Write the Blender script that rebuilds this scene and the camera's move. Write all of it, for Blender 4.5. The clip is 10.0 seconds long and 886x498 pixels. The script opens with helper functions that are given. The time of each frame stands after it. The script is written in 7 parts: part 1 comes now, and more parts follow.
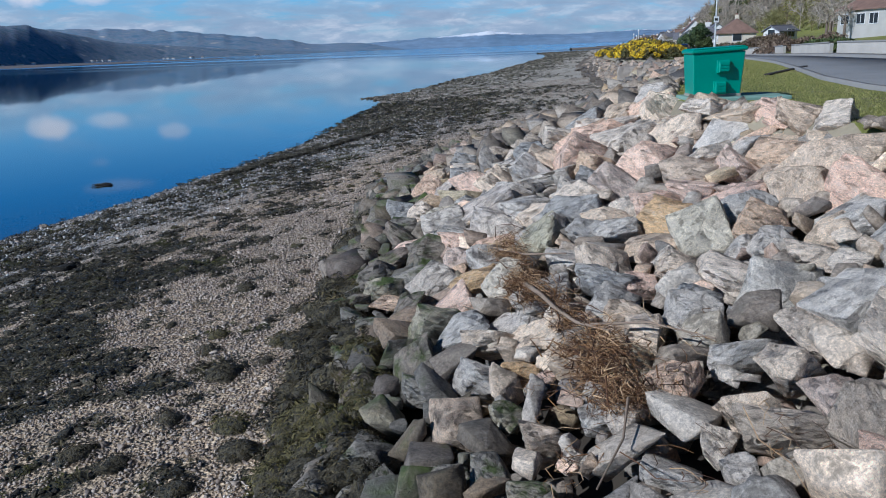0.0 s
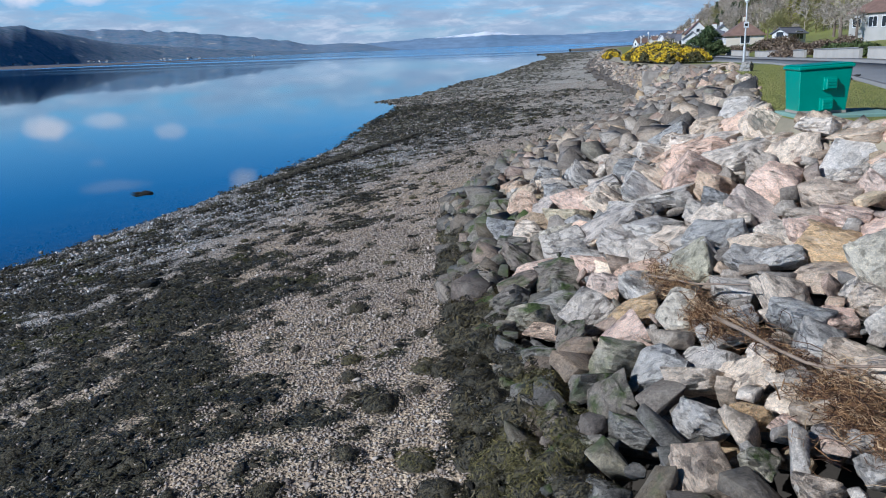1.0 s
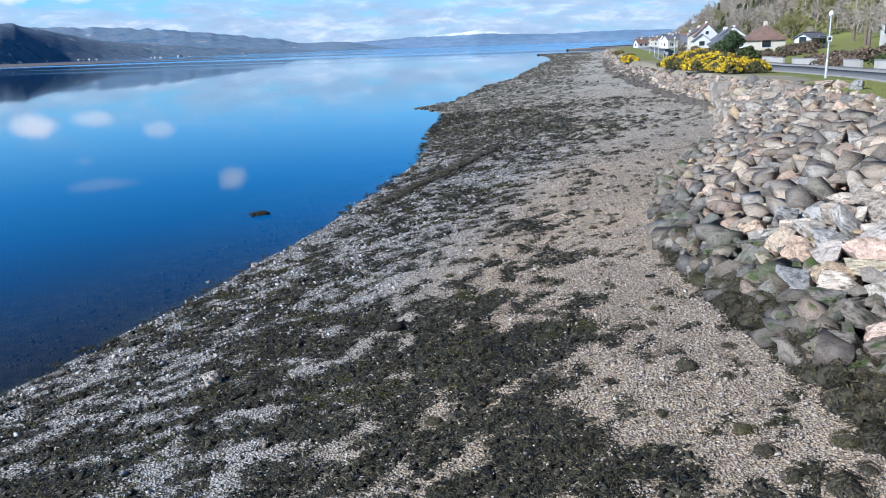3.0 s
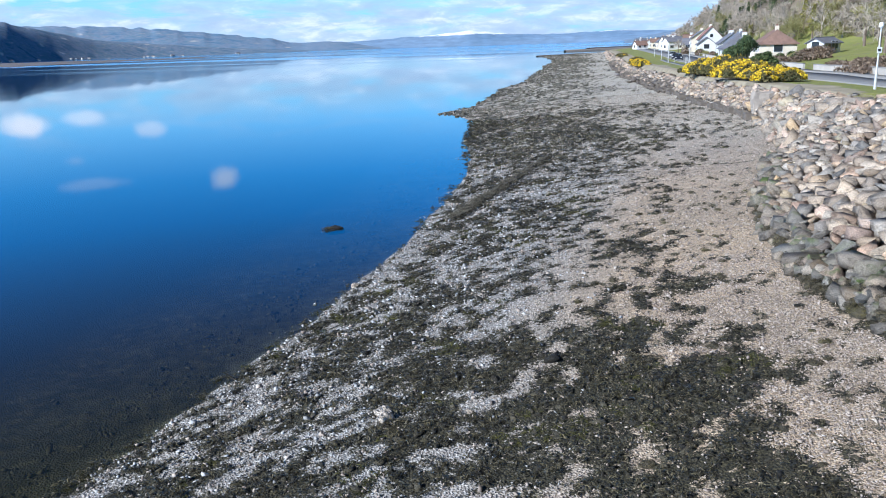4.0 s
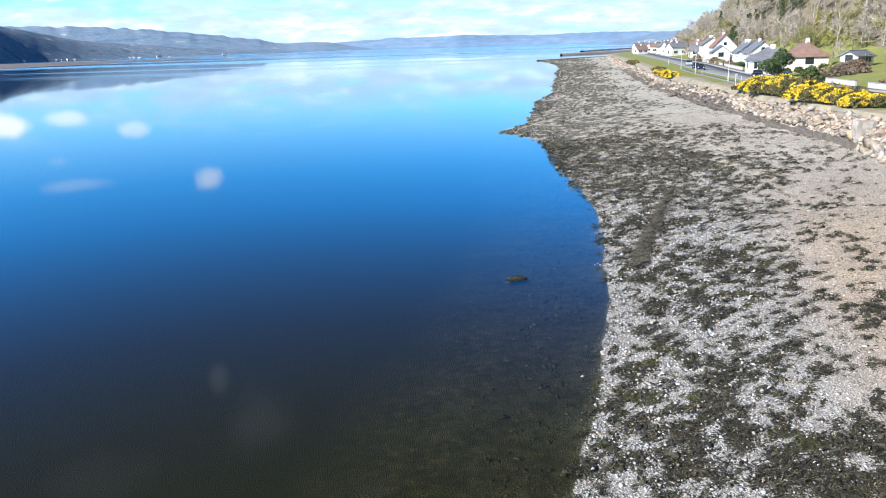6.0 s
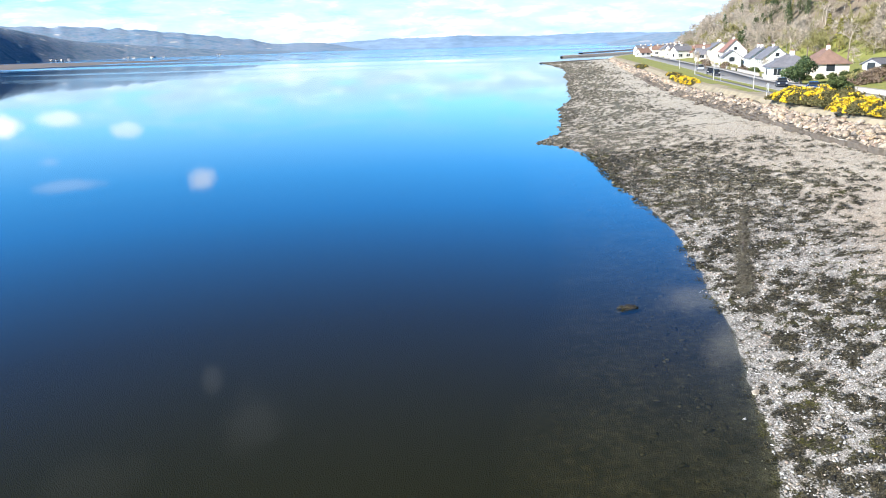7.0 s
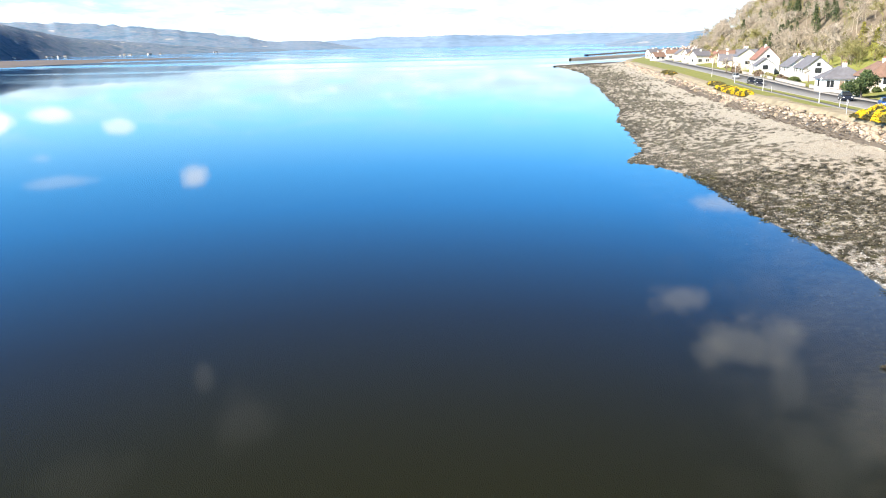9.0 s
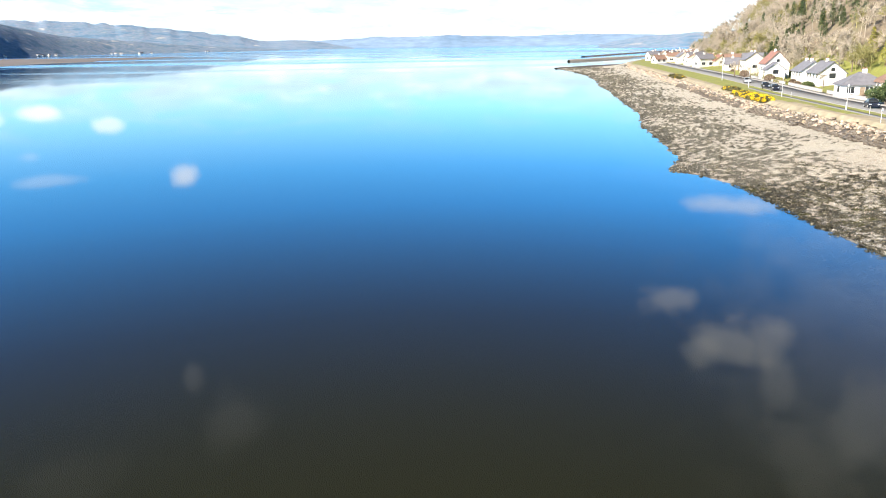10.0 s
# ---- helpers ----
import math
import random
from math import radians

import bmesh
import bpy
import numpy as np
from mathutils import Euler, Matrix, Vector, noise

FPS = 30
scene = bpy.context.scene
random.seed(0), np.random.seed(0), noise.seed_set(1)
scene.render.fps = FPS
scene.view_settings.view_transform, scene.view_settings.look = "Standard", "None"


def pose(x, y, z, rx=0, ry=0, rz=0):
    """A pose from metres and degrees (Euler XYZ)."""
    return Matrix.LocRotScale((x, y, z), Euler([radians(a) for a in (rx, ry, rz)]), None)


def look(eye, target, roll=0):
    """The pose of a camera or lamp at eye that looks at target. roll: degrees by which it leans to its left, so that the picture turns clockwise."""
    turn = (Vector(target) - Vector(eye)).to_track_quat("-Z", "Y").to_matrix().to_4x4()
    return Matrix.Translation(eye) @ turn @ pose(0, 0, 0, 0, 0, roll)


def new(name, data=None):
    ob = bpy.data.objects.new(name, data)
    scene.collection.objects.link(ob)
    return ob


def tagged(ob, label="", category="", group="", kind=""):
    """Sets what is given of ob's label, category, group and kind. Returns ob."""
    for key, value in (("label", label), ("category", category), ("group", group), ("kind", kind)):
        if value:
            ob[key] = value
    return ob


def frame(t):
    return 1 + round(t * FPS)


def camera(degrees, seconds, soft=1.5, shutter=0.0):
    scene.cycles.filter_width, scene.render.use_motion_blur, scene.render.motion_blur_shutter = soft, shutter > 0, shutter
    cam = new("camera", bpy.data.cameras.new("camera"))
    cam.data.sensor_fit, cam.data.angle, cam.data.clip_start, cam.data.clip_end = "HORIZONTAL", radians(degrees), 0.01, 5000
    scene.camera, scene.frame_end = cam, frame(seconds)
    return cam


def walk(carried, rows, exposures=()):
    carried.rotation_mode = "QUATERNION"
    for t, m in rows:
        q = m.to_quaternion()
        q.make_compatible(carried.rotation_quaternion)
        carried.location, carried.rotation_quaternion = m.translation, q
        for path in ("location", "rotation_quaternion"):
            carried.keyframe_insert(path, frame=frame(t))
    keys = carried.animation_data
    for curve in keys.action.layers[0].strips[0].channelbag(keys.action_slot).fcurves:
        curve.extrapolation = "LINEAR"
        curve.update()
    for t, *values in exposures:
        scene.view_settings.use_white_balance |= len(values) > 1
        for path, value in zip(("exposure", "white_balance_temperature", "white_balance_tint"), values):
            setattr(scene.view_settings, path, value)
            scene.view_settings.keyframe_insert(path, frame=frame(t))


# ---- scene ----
cam = camera(59.7, 10.0, soft=1.0)
PATH = [
    (0, (-1.162, 3.03, 5.579), (-1.171, 4.965, 5.073), -2.1),
    (0.5, (-2.097, 3.156, 5.756), (-2.101, 5.091, 5.252), -2.1),
    (1, (-3.215, 3.282, 5.951), (-3.216, 5.217, 5.446), -2.1),
    (1.5, (-4.488, 3.421, 6.194), (-4.481, 5.356, 5.689), -2.1),
    (2, (-5.884, 3.587, 6.445), (-5.87, 5.522, 5.94), -2.0),
    (2.5, (-7.393, 3.741, 6.718), (-7.376, 5.675, 6.21), -2.0),
    (4, (-12.653, 4.283, 7.775), (-12.609, 6.216, 7.265), -1.8),
    (4.5, (-14.627, 4.52, 8.242), (-14.581, 6.453, 7.732), -1.8),
    (5, (-16.748, 4.812, 8.804), (-16.701, 6.745, 8.296), -1.7),
    (5.5, (-18.999, 5.161, 9.435), (-18.935, 7.094, 8.926), -1.7),
    (6, (-21.336, 5.599, 10.051), (-21.255, 7.531, 9.541), -1.7),
    (7.5, (-29.028, 7.157, 11.865), (-28.925, 9.088, 11.356), -1.5),
    (8, (-31.801, 7.873, 12.369), (-31.691, 9.803, 11.859), -1.3),
    (8.5, (-34.522, 8.602, 12.935), (-34.409, 10.532, 12.423), -1.3),
    (9, (-37.18, 9.287, 13.486), (-37.065, 11.217, 12.973), -1.2),
    (9.5, (-39.839, 10.034, 13.955), (-39.708, 11.963, 13.443), -1.0),
    (10, (-42.654, 10.992, 14.3), (-42.515, 12.92, 13.787), -0.9),
]
EXPOSURES = [(0.0, -0.22, 5180, 10), (1.0, -0.06, 5180, 10), (2.5, 0.31, 5200, 10), (4.5, 0.71, 5330, 10), (6.0, 1.02, 5680, 10), (7.5, 1.28, 6100, 10), (10.0, 1.40, 6700, 10)]
walk(cam, [(t, look(eye, target, roll)) for t, eye, target, roll in PATH], EXPOSURES)

# ---- node helpers ----
def link(nt, a, b):
    nt.links.new(a, b)


def put(nt, socket, value):
    """Set a socket from a number, a colour or another socket."""
    if isinstance(value, bpy.types.NodeSocket):
        nt.links.new(value, socket)
    else:
        socket.default_value = value


def math_node(nt, op, a, b=0.0, clamp=False):
    n = nt.nodes.new("ShaderNodeMath")
    n.operation, n.use_clamp = op, clamp
    put(nt, n.inputs[0], a)
    put(nt, n.inputs[1], b)
    return n.outputs[0]


def mix_colour(nt, fac, a, b, blend="MIX"):
    n = nt.nodes.new("ShaderNodeMix")
    n.data_type, n.blend_type = "RGBA", blend
    put(nt, n.inputs[0], fac)
    put(nt, n.inputs[6], a)
    put(nt, n.inputs[7], b)
    return n.outputs[2]


def ramp(nt, fac, stops):
    n = nt.nodes.new("ShaderNodeValToRGB")
    e = n.color_ramp.elements
    while len(e) < len(stops):
        e.new(0.5)
    for el, (p, c) in zip(e, stops):
        el.position = p
        el.color = (*c, 1) if isinstance(c, tuple) else (c, c, c, 1)
    put(nt, n.inputs[0], fac)
    return n.outputs[0]


def noise_tex(nt, vec, scale, detail=4.0, rough=0.55, distort=0.0):
    n = nt.nodes.new("ShaderNodeTexNoise")
    n.inputs["Scale"].default_value, n.inputs["Detail"].default_value = scale, detail
    n.inputs["Roughness"].default_value, n.inputs["Distortion"].default_value = rough, distort
    put(nt, n.inputs["Vector"], vec)
    return n.outputs[0]


def cells(nt, vec, scale, out="Distance", feature="F1"):
    n = nt.nodes.new("ShaderNodeTexVoronoi")
    n.feature = feature
    n.inputs["Scale"].default_value = scale
    put(nt, n.inputs["Vector"], vec)
    return n.outputs[out]


def mapped(nt, vec, scale=(1, 1, 1), rot=(0, 0, 0), loc=(0, 0, 0)):
    n = nt.nodes.new("ShaderNodeMapping")
    n.inputs["Scale"].default_value, n.inputs["Rotation"].default_value, n.inputs["Location"].default_value = scale, rot, loc
    put(nt, n.inputs["Vector"], vec)
    return n.outputs[0]


def position(nt):
    return nt.nodes.new("ShaderNodeNewGeometry").outputs["Position"]


def island(nt):
    return nt.nodes.new("ShaderNodeNewGeometry").outputs["Random Per Island"]


def own(nt):
    return nt.nodes.new("ShaderNodeTexCoord").outputs["Object"]


def chance(nt):
    return nt.nodes.new("ShaderNodeObjectInfo").outputs["Random"]


def bump(nt, bsdf, height, strength=0.4, distance=0.02):
    n = nt.nodes.new("ShaderNodeBump")
    n.inputs["Strength"].default_value, n.inputs["Distance"].default_value = strength, distance
    put(nt, n.inputs["Height"], height)
    link(nt, n.outputs[0], bsdf.inputs["Normal"])


def material(name, rough=0.8, metal=0.0, colour=(0.5, 0.5, 0.5)):
    m = bpy.data.materials.new(name)
    m.use_nodes = True
    nt = m.node_tree
    b = nt.nodes["Principled BSDF"]
    b.inputs["Roughness"].default_value, b.inputs["Metallic"].default_value = rough, metal
    b.inputs["Base Color"].default_value = (*colour, 1)
    return m, nt, b


def worn(name, colour, rough=0.7, vary=0.18, scale=3.0, fine=40.0, metal=0.0, relief=0.15):
    """A surface of one colour with stains at a coarse and a fine scale."""
    m, nt, b = material(name, rough, metal, colour)
    p = own(nt)
    low, high = tuple(c * (1 - vary) for c in colour), tuple(min(1, c * (1 + vary)) for c in colour)
    base = ramp(nt, noise_tex(nt, p, scale, 5), [(0.3, low), (0.7, high)])
    grit = noise_tex(nt, p, fine, 3)
    col = mix_colour(nt, 0.25, base, ramp(nt, grit, [(0.3, tuple(c * 0.7 for c in colour)), (0.75, high)]))
    link(nt, col, b.inputs["Base Color"])
    bump(nt, b, grit, relief, 0.01)
    return m


# ---- sky, sun ----
SUN_FROM = Vector((-0.87, -0.49, 0.0)).normalized()
SUN_HEIGHT = radians(33)
sun = new("sun", bpy.data.lights.new("sun", "SUN"))
sun.data.energy, sun.data.angle, sun.data.color = 5.0, radians(0.55), (1.0, 0.92, 0.80)
sun.matrix_world = look((SUN_FROM.x * 50 * math.cos(SUN_HEIGHT), SUN_FROM.y * 50 * math.cos(SUN_HEIGHT), 50 * math.sin(SUN_HEIGHT)), (0, 0, 0))

world = bpy.data.worlds.new("sky")
scene.world = world
world.use_nodes = True
nt = world.node_tree
back = nt.nodes["Background"]
sky = nt.nodes.new("ShaderNodeTexSky")
sky.sky_type, sky.sun_disc = "NISHITA", False
sky.sun_elevation, sky.sun_rotation = SUN_HEIGHT, math.atan2(SUN_FROM.x, SUN_FROM.y)
sky.air_density, sky.dust_density, sky.ozone_density = 1.0, 0.3, 2.0
way = nt.nodes.new("ShaderNodeTexCoord").outputs["Generated"]
parts = nt.nodes.new("ShaderNodeSeparateXYZ")
link(nt, way, parts.inputs[0])
up = parts.outputs[2]
blue = mix_colour(nt, 1.0, sky.outputs[0], (0.35, 0.85, 1.34, 1), "MULTIPLY")
depth = ramp(nt, up, [(0.0, (0.66, 0.62, 0.62)), (0.07, (0.92, 0.86, 0.80)), (0.12, (0.66, 0.76, 0.74)), (0.2, (0.32, 0.69, 0.76)), (0.34, (0.095, 0.29, 0.37)), (0.46, (0.05, 0.155, 0.20)), (0.62, (0.05, 0.085, 0.09)), (1.0, (0.11, 0.11, 0.10))])
blue = mix_colour(nt, 1.0, blue, mix_colour(nt, 1.0, depth, (2, 2, 2, 1), "MULTIPLY"), "MULTIPLY")
# low bank of broken cloud over the horizon
streak = noise_tex(nt, mapped(nt, way, (5, 5, 27), loc=(0.3, 0.1, 0)), 2.0, 8, 0.62, 0.5)
low_bank = ramp(nt, up, [(0.0, 0.62), (0.03, 0.70), (0.07, 0.56), (0.11, 0.25), (0.15, 0.0)])
cover = ramp(nt, math_node(nt, "ADD", streak, math_node(nt, "MULTIPLY", low_bank, 0.5)), [(0.67, 0.0), (0.77, 0.7), (0.90, 1.0)])
cover = math_node(nt, "MULTIPLY", cover, ramp(nt, up, [(0.045, 1.0), (0.075, 0.3), (0.12, 0.0)]))
body = noise_tex(nt, mapped(nt, way, (6, 6, 22), loc=(2.1, 0.4, 0.1)), 4.0, 6, 0.6, 0.3)
CLOUD = ramp(nt, body, [(0.35, (5.6, 6.6, 7.7)), (0.52, (6.6, 7.5, 8.4)), (0.66, (9.4, 9.6, 9.8))])
PUFF = (13.0, 11.8, 11.4, 1)
haze = mix_colour(nt, ramp(nt, up, [(0.0, 0.30), (0.05, 0.34), (0.09, 0.20), (0.15, 0.0)]), blue, (6.6, 7.6, 8.6, 1))
tint = mix_colour(nt, cover, haze, CLOUD)
# small fair-weather clouds higher up, seen mirrored in the calm water: bearing, height, half width, half height, thickness
# last entry: an unseen wide veil, added to lighten the right-hand water
ragged = noise_tex(nt, mapped(nt, way, (1, 1, 1.6)), 20, 6, 0.62)
bearing = math_node(nt, "ARCTAN2", parts.outputs[0], parts.outputs[1])
height = math_node(nt, "ARCSINE", up)
for az, el, wide, tall, dense in ((-26.6, 4.25, 1.5, 0.9, 1.0), (-23.0, 4.0, 1.5, 0.55, 0.6), (-19.0, 4.95, 1.2, 0.6, 0.5), (-14.4, 8.7, 1.3, 0.95, 0.55), (-23.2, 8.4, 2.4, 0.5, 0.2), (-24.0, 6.7, 0.9, 0.4, 0.15),
                                  (21.2, 18.1, 2.6, 1.35, 0.30), (25.8, 20.7, 3.2, 1.9, 0.33), (23.6, 21.6, 1.6, 1.2, 0.2), (28.3, 20.2, 1.7, 2.0, 0.26), (29.2, 23.0, 1.3, 2.4, 0.17), (24.9, 11.2, 3.6, 0.8, 0.38),
                                  (-15.3, 22.9, 0.9, 1.5, 0.13), (-12.4, 26.2, 3.0, 2.6, 0.11), (-24.5, 28.0, 4.0, 2.0, 0.07), (35.2, 24.8, 2.2, 4.5, 0.2), (32.0, 27.5, 4.5, 3.6, 0.15), (40.0, 21.0, 19.0, 14.0, 0.10)):
    du = math_node(nt, "DIVIDE", math_node(nt, "SUBTRACT", bearing, radians(az)), radians(wide))
    dv = math_node(nt, "DIVIDE", math_node(nt, "SUBTRACT", height, radians(el)), radians(tall))
    off = math_node(nt, "SQRT", math_node(nt, "ADD", math_node(nt, "MULTIPLY", du, du), math_node(nt, "MULTIPLY", dv, dv)))
    near = math_node(nt, "SUBTRACT", 1.0, off)
    lump = math_node(nt, "ADD", near, math_node(nt, "MULTIPLY", math_node(nt, "SUBTRACT", ragged, 0.5), 1.6))
    tint = mix_colour(nt, math_node(nt, "MULTIPLY", math_node(nt, "MULTIPLY", lump, 1.7, True), dense), tint, PUFF)
link(nt, tint, back.inputs[0])
back.inputs[1].default_value = 0.066

# ---- plan: lines along the shore, as x for each y ----
def line(*pairs):
    ys, xs = zip(*pairs)
    return lambda y: np.interp(y, ys, xs)


water_edge = line((-5000, -40), (-60, -40), (3, -24.8), (18, -19.1), (20, -18.3), (23.5, -17), (27, -15.7), (31, -14.6), (35, -13.4), (40, -12.3), (45, -11.1), (52, -9.9),
                  (60, -9.2), (65, -9), (72, -8.5), (80, -7.4), (86, -7.4), (92, -8.4), (95.5, -10.4), (97, -10.4), (100, -8.6), (105, -6), (131, -.5), (141, 1),
                  (166, 9), (176, 10.8), (205, 16.5), (241, 24.5), (272, 29.7), (300, 36.8), (325, 41), (348, 46), (407, 52), (450, 55), (456, 70), (470, 88), (520, 112), (600, 150), (700, 205), (1000, 400), (2000, 950), (5000, 2600))
toe = line((-5000, -3), (9, -2.9), (13, -3.1), (19, -3.2), (24, -3), (30, -1.2), (33, 0), (40, 3.5), (46, 7.3), (57, 11), (65, 12.5), (82, 14.5), (106, 18.5),
           (120, 21), (150, 25.5), (200, 36), (240, 45), (300, 58), (406, 82), (450, 92), (470, 98), (520, 122), (600, 160), (700, 215), (1000, 420), (5000, 2620))
crest = line((-5000, 4.9), (11, 4.9), (15, 4.2), (17.5, 3.55), (20, 3.6), (22, 4.3), (27, 6.3), (33, 8.4), (47, 11.5), (52, 13), (67, 15), (82, 17.3), (112, 23), (150, 29.5), (187, 37), (219, 44.5),
             (278, 58), (420, 87), (450, 95), (470, 101), (520, 125), (600, 163), (700, 219), (1000, 426), (5000, 2640))
road_near = line((-5000, 7.4), (10, 7.4), (19, 7.9), (24, 9.1), (39, 14.2), (47, 16.3), (66, 20.6), (85, 24.2), (109, 28.6), (127, 32.6), (142, 36.2), (178, 44.6), (247, 62), (450, 109), (520, 132),
                 (700, 226), (1000, 440), (5000, 2650))
road_far = line((-5000, 16.5), (10, 16.5), (46, 22.5), (52, 23.4), (73, 29), (86, 33.3), (118, 38.8), (155, 46.8), (184, 55), (220, 64.8), (450, 119), (520, 144), (700, 238), (1000, 452), (5000, 2660))
toe_z = line((-5000, 1.75), (30, 1.7), (60, 1.7), (120, 1.3), (450, 1.1), (5000, 1.0))
top_z = line((-5000, 4.38), (30, 4.38), (52, 4.25), (96, 3.4), (130, 3.2), (180, 2.75), (450, 2.4), (5000, 2.4))


def smooth(a, b, v):
    k = np.clip((v - a) / (b - a), 0, 1)
    return k * k * (3 - 2 * k)


def lumps(x, y, scale, seed=0.0):
    """Smooth value noise, about -1 to 1, for arrays."""
    x, y = np.asarray(x, float) / scale + seed * 17.31 + 1000, np.asarray(y, float) / scale + seed * 5.77 + 1000
    i, j = np.floor(x), np.floor(y)
    u, v = x - i, y - j
    u, v = u * u * (3 - 2 * u), v * v * (3 - 2 * v)

    def h(a, b):
        s = np.sin(a * 127.1 + b * 311.7) * 43758.5453
        return (s - np.floor(s)) * 2 - 1
    return (h(i, j) * (1 - u) + h(i + 1, j) * u) * (1 - v) + (h(i, j + 1) * (1 - u) + h(i + 1, j + 1) * u) * v


def ground_z(x, y, core=False):
    """Height of the one ground sheet: sea bed, beach, bank, terrace, gardens, wooded hill. core: below the loose boulders."""
    x, y = np.asarray(x, float), np.asarray(y, float)
    w, t, c, r2 = water_edge(y), toe(y), crest(y), road_far(y)
    tz, cz = toe_z(y), top_z(y)
    s = np.clip((x - w) / np.maximum(t - w, 0.5), 0, 1)
    beach = tz * s ** 1.05 + 0.05 * lumps(x, y, 2.3) * smooth(0, 0.1, s) + 0.02 * lumps(x, y, 0.7, 2) + 0.07 * lumps(x, y, 6.0, 3) * smooth(0, 0.2, s)
    sea = -np.minimum((w - x) * 0.05 + np.maximum(w - x - 7, 0) * 0.06, 9) - 0.03 + 0.05 * lumps(x, y, 1.9, 4)
    k = np.clip((x - t) / np.maximum(c - t, 0.5), 0, 1)
    bank = tz + (cz - 0.3 - tz) * k ** 0.75
    if core:
        bank = bank - 0.6 * smooth(0.03, 0.12, k) * smooth(1.0, 0.93, k) * smooth(60, 44, y)
    back_rise = np.maximum(x - r2 - 2, 0)
    inside = smooth(800, 600, y) * smooth(-400, -100, y)
    garden = cz + np.minimum(back_rise * 0.10, 2.6) * inside
    hill = np.maximum(x - r2 - np.interp(y, (0, 190, 290, 600), (32, 32, 15, 15)), 0)
    hill = (np.minimum(hill * 0.7, 85) + 3.0 * lumps(x, y, 40, 6) * smooth(5, 40, hill)) * smooth(640, 430, y) * smooth(-500, -100, y)
    z = np.where(x < w, sea, np.where(x < t, beach, np.where(x < c, bank, garden + np.maximum(hill, 0))))
    return z


def gz(x, y):
    return float(ground_z(x, y))


def weed_share(x, y):
    """How thickly wrack covers the beach at a place, 0 to 1."""
    w, t = water_edge(y), toe(y)
    s = (x - w) / np.maximum(t - w, 1.0)
    near = np.interp(s, (-0.2, 0, 0.3, 0.37, 0.42, 0.78, 0.84, 0.93, 0.965, 0.985, 1.0), (0.6, 0.64, 0.64, 0.66, 0.72, 0.78, 0.32, 0.20, 0.18, 0.25, 0.95))
    mid = np.interp(s, (0, 0.08, 0.2, 0.4, 0.6, 0.72, 0.82, 1.0), (0.36, 0.48, 0.54, 0.43, 0.32, 0.2, 0.06, 0.04))
    far = np.interp(s, (0, 0.12, 0.45, 0.65, 0.8, 0.95, 1.0), (0.66, 0.60, 0.62, 0.44, 0.18, 0.10, 0.35))
    near = near + 0.26 * smooth(15, 10, y) * smooth(0.74, 0.8, s) * smooth(0.99, 0.93, s)
    k1, k2 = smooth(20, 27, y + 3 * lumps(x, y, 5.0, 21)), smooth(48, 66, y + 6 * lumps(x, y, 8.0, 22))
    share = (near * (1 - k1) + mid * k1) * (1 - k2) + far * k2
    patch = 0.24 * lumps(x, y * 0.8, 2.6, 7) + 0.36 * lumps(x, y, 0.8, 8) + 0.9 * lumps(x, y * 0.9, 0.36, 9)
    patch = patch + k2 * (0.34 * lumps(x * 0.5 + y * 0.12, y * 0.2, 4.0, 25) + 0.25 * lumps(x * 0.8, y * 0.4, 2.0, 26))
    for cx, cy, r_, amount in ((-9.8, 16.1, 0.95, -0.9), (-12.0, 17.4, 1.5, 0.55), (-12.2, 20.6, 1.2, 0.4), (-11.3, 23.9, 1.3, -0.4)):
        patch = patch + amount * (0.75 + 0.6 * lumps(x, y, 0.5, 24)) * np.exp(-((x - cx) ** 2 + (y - cy) ** 2) / r_ ** 2)
    return smooth(-0.5, 0.5, patch + (share - 0.5) * 1.5)

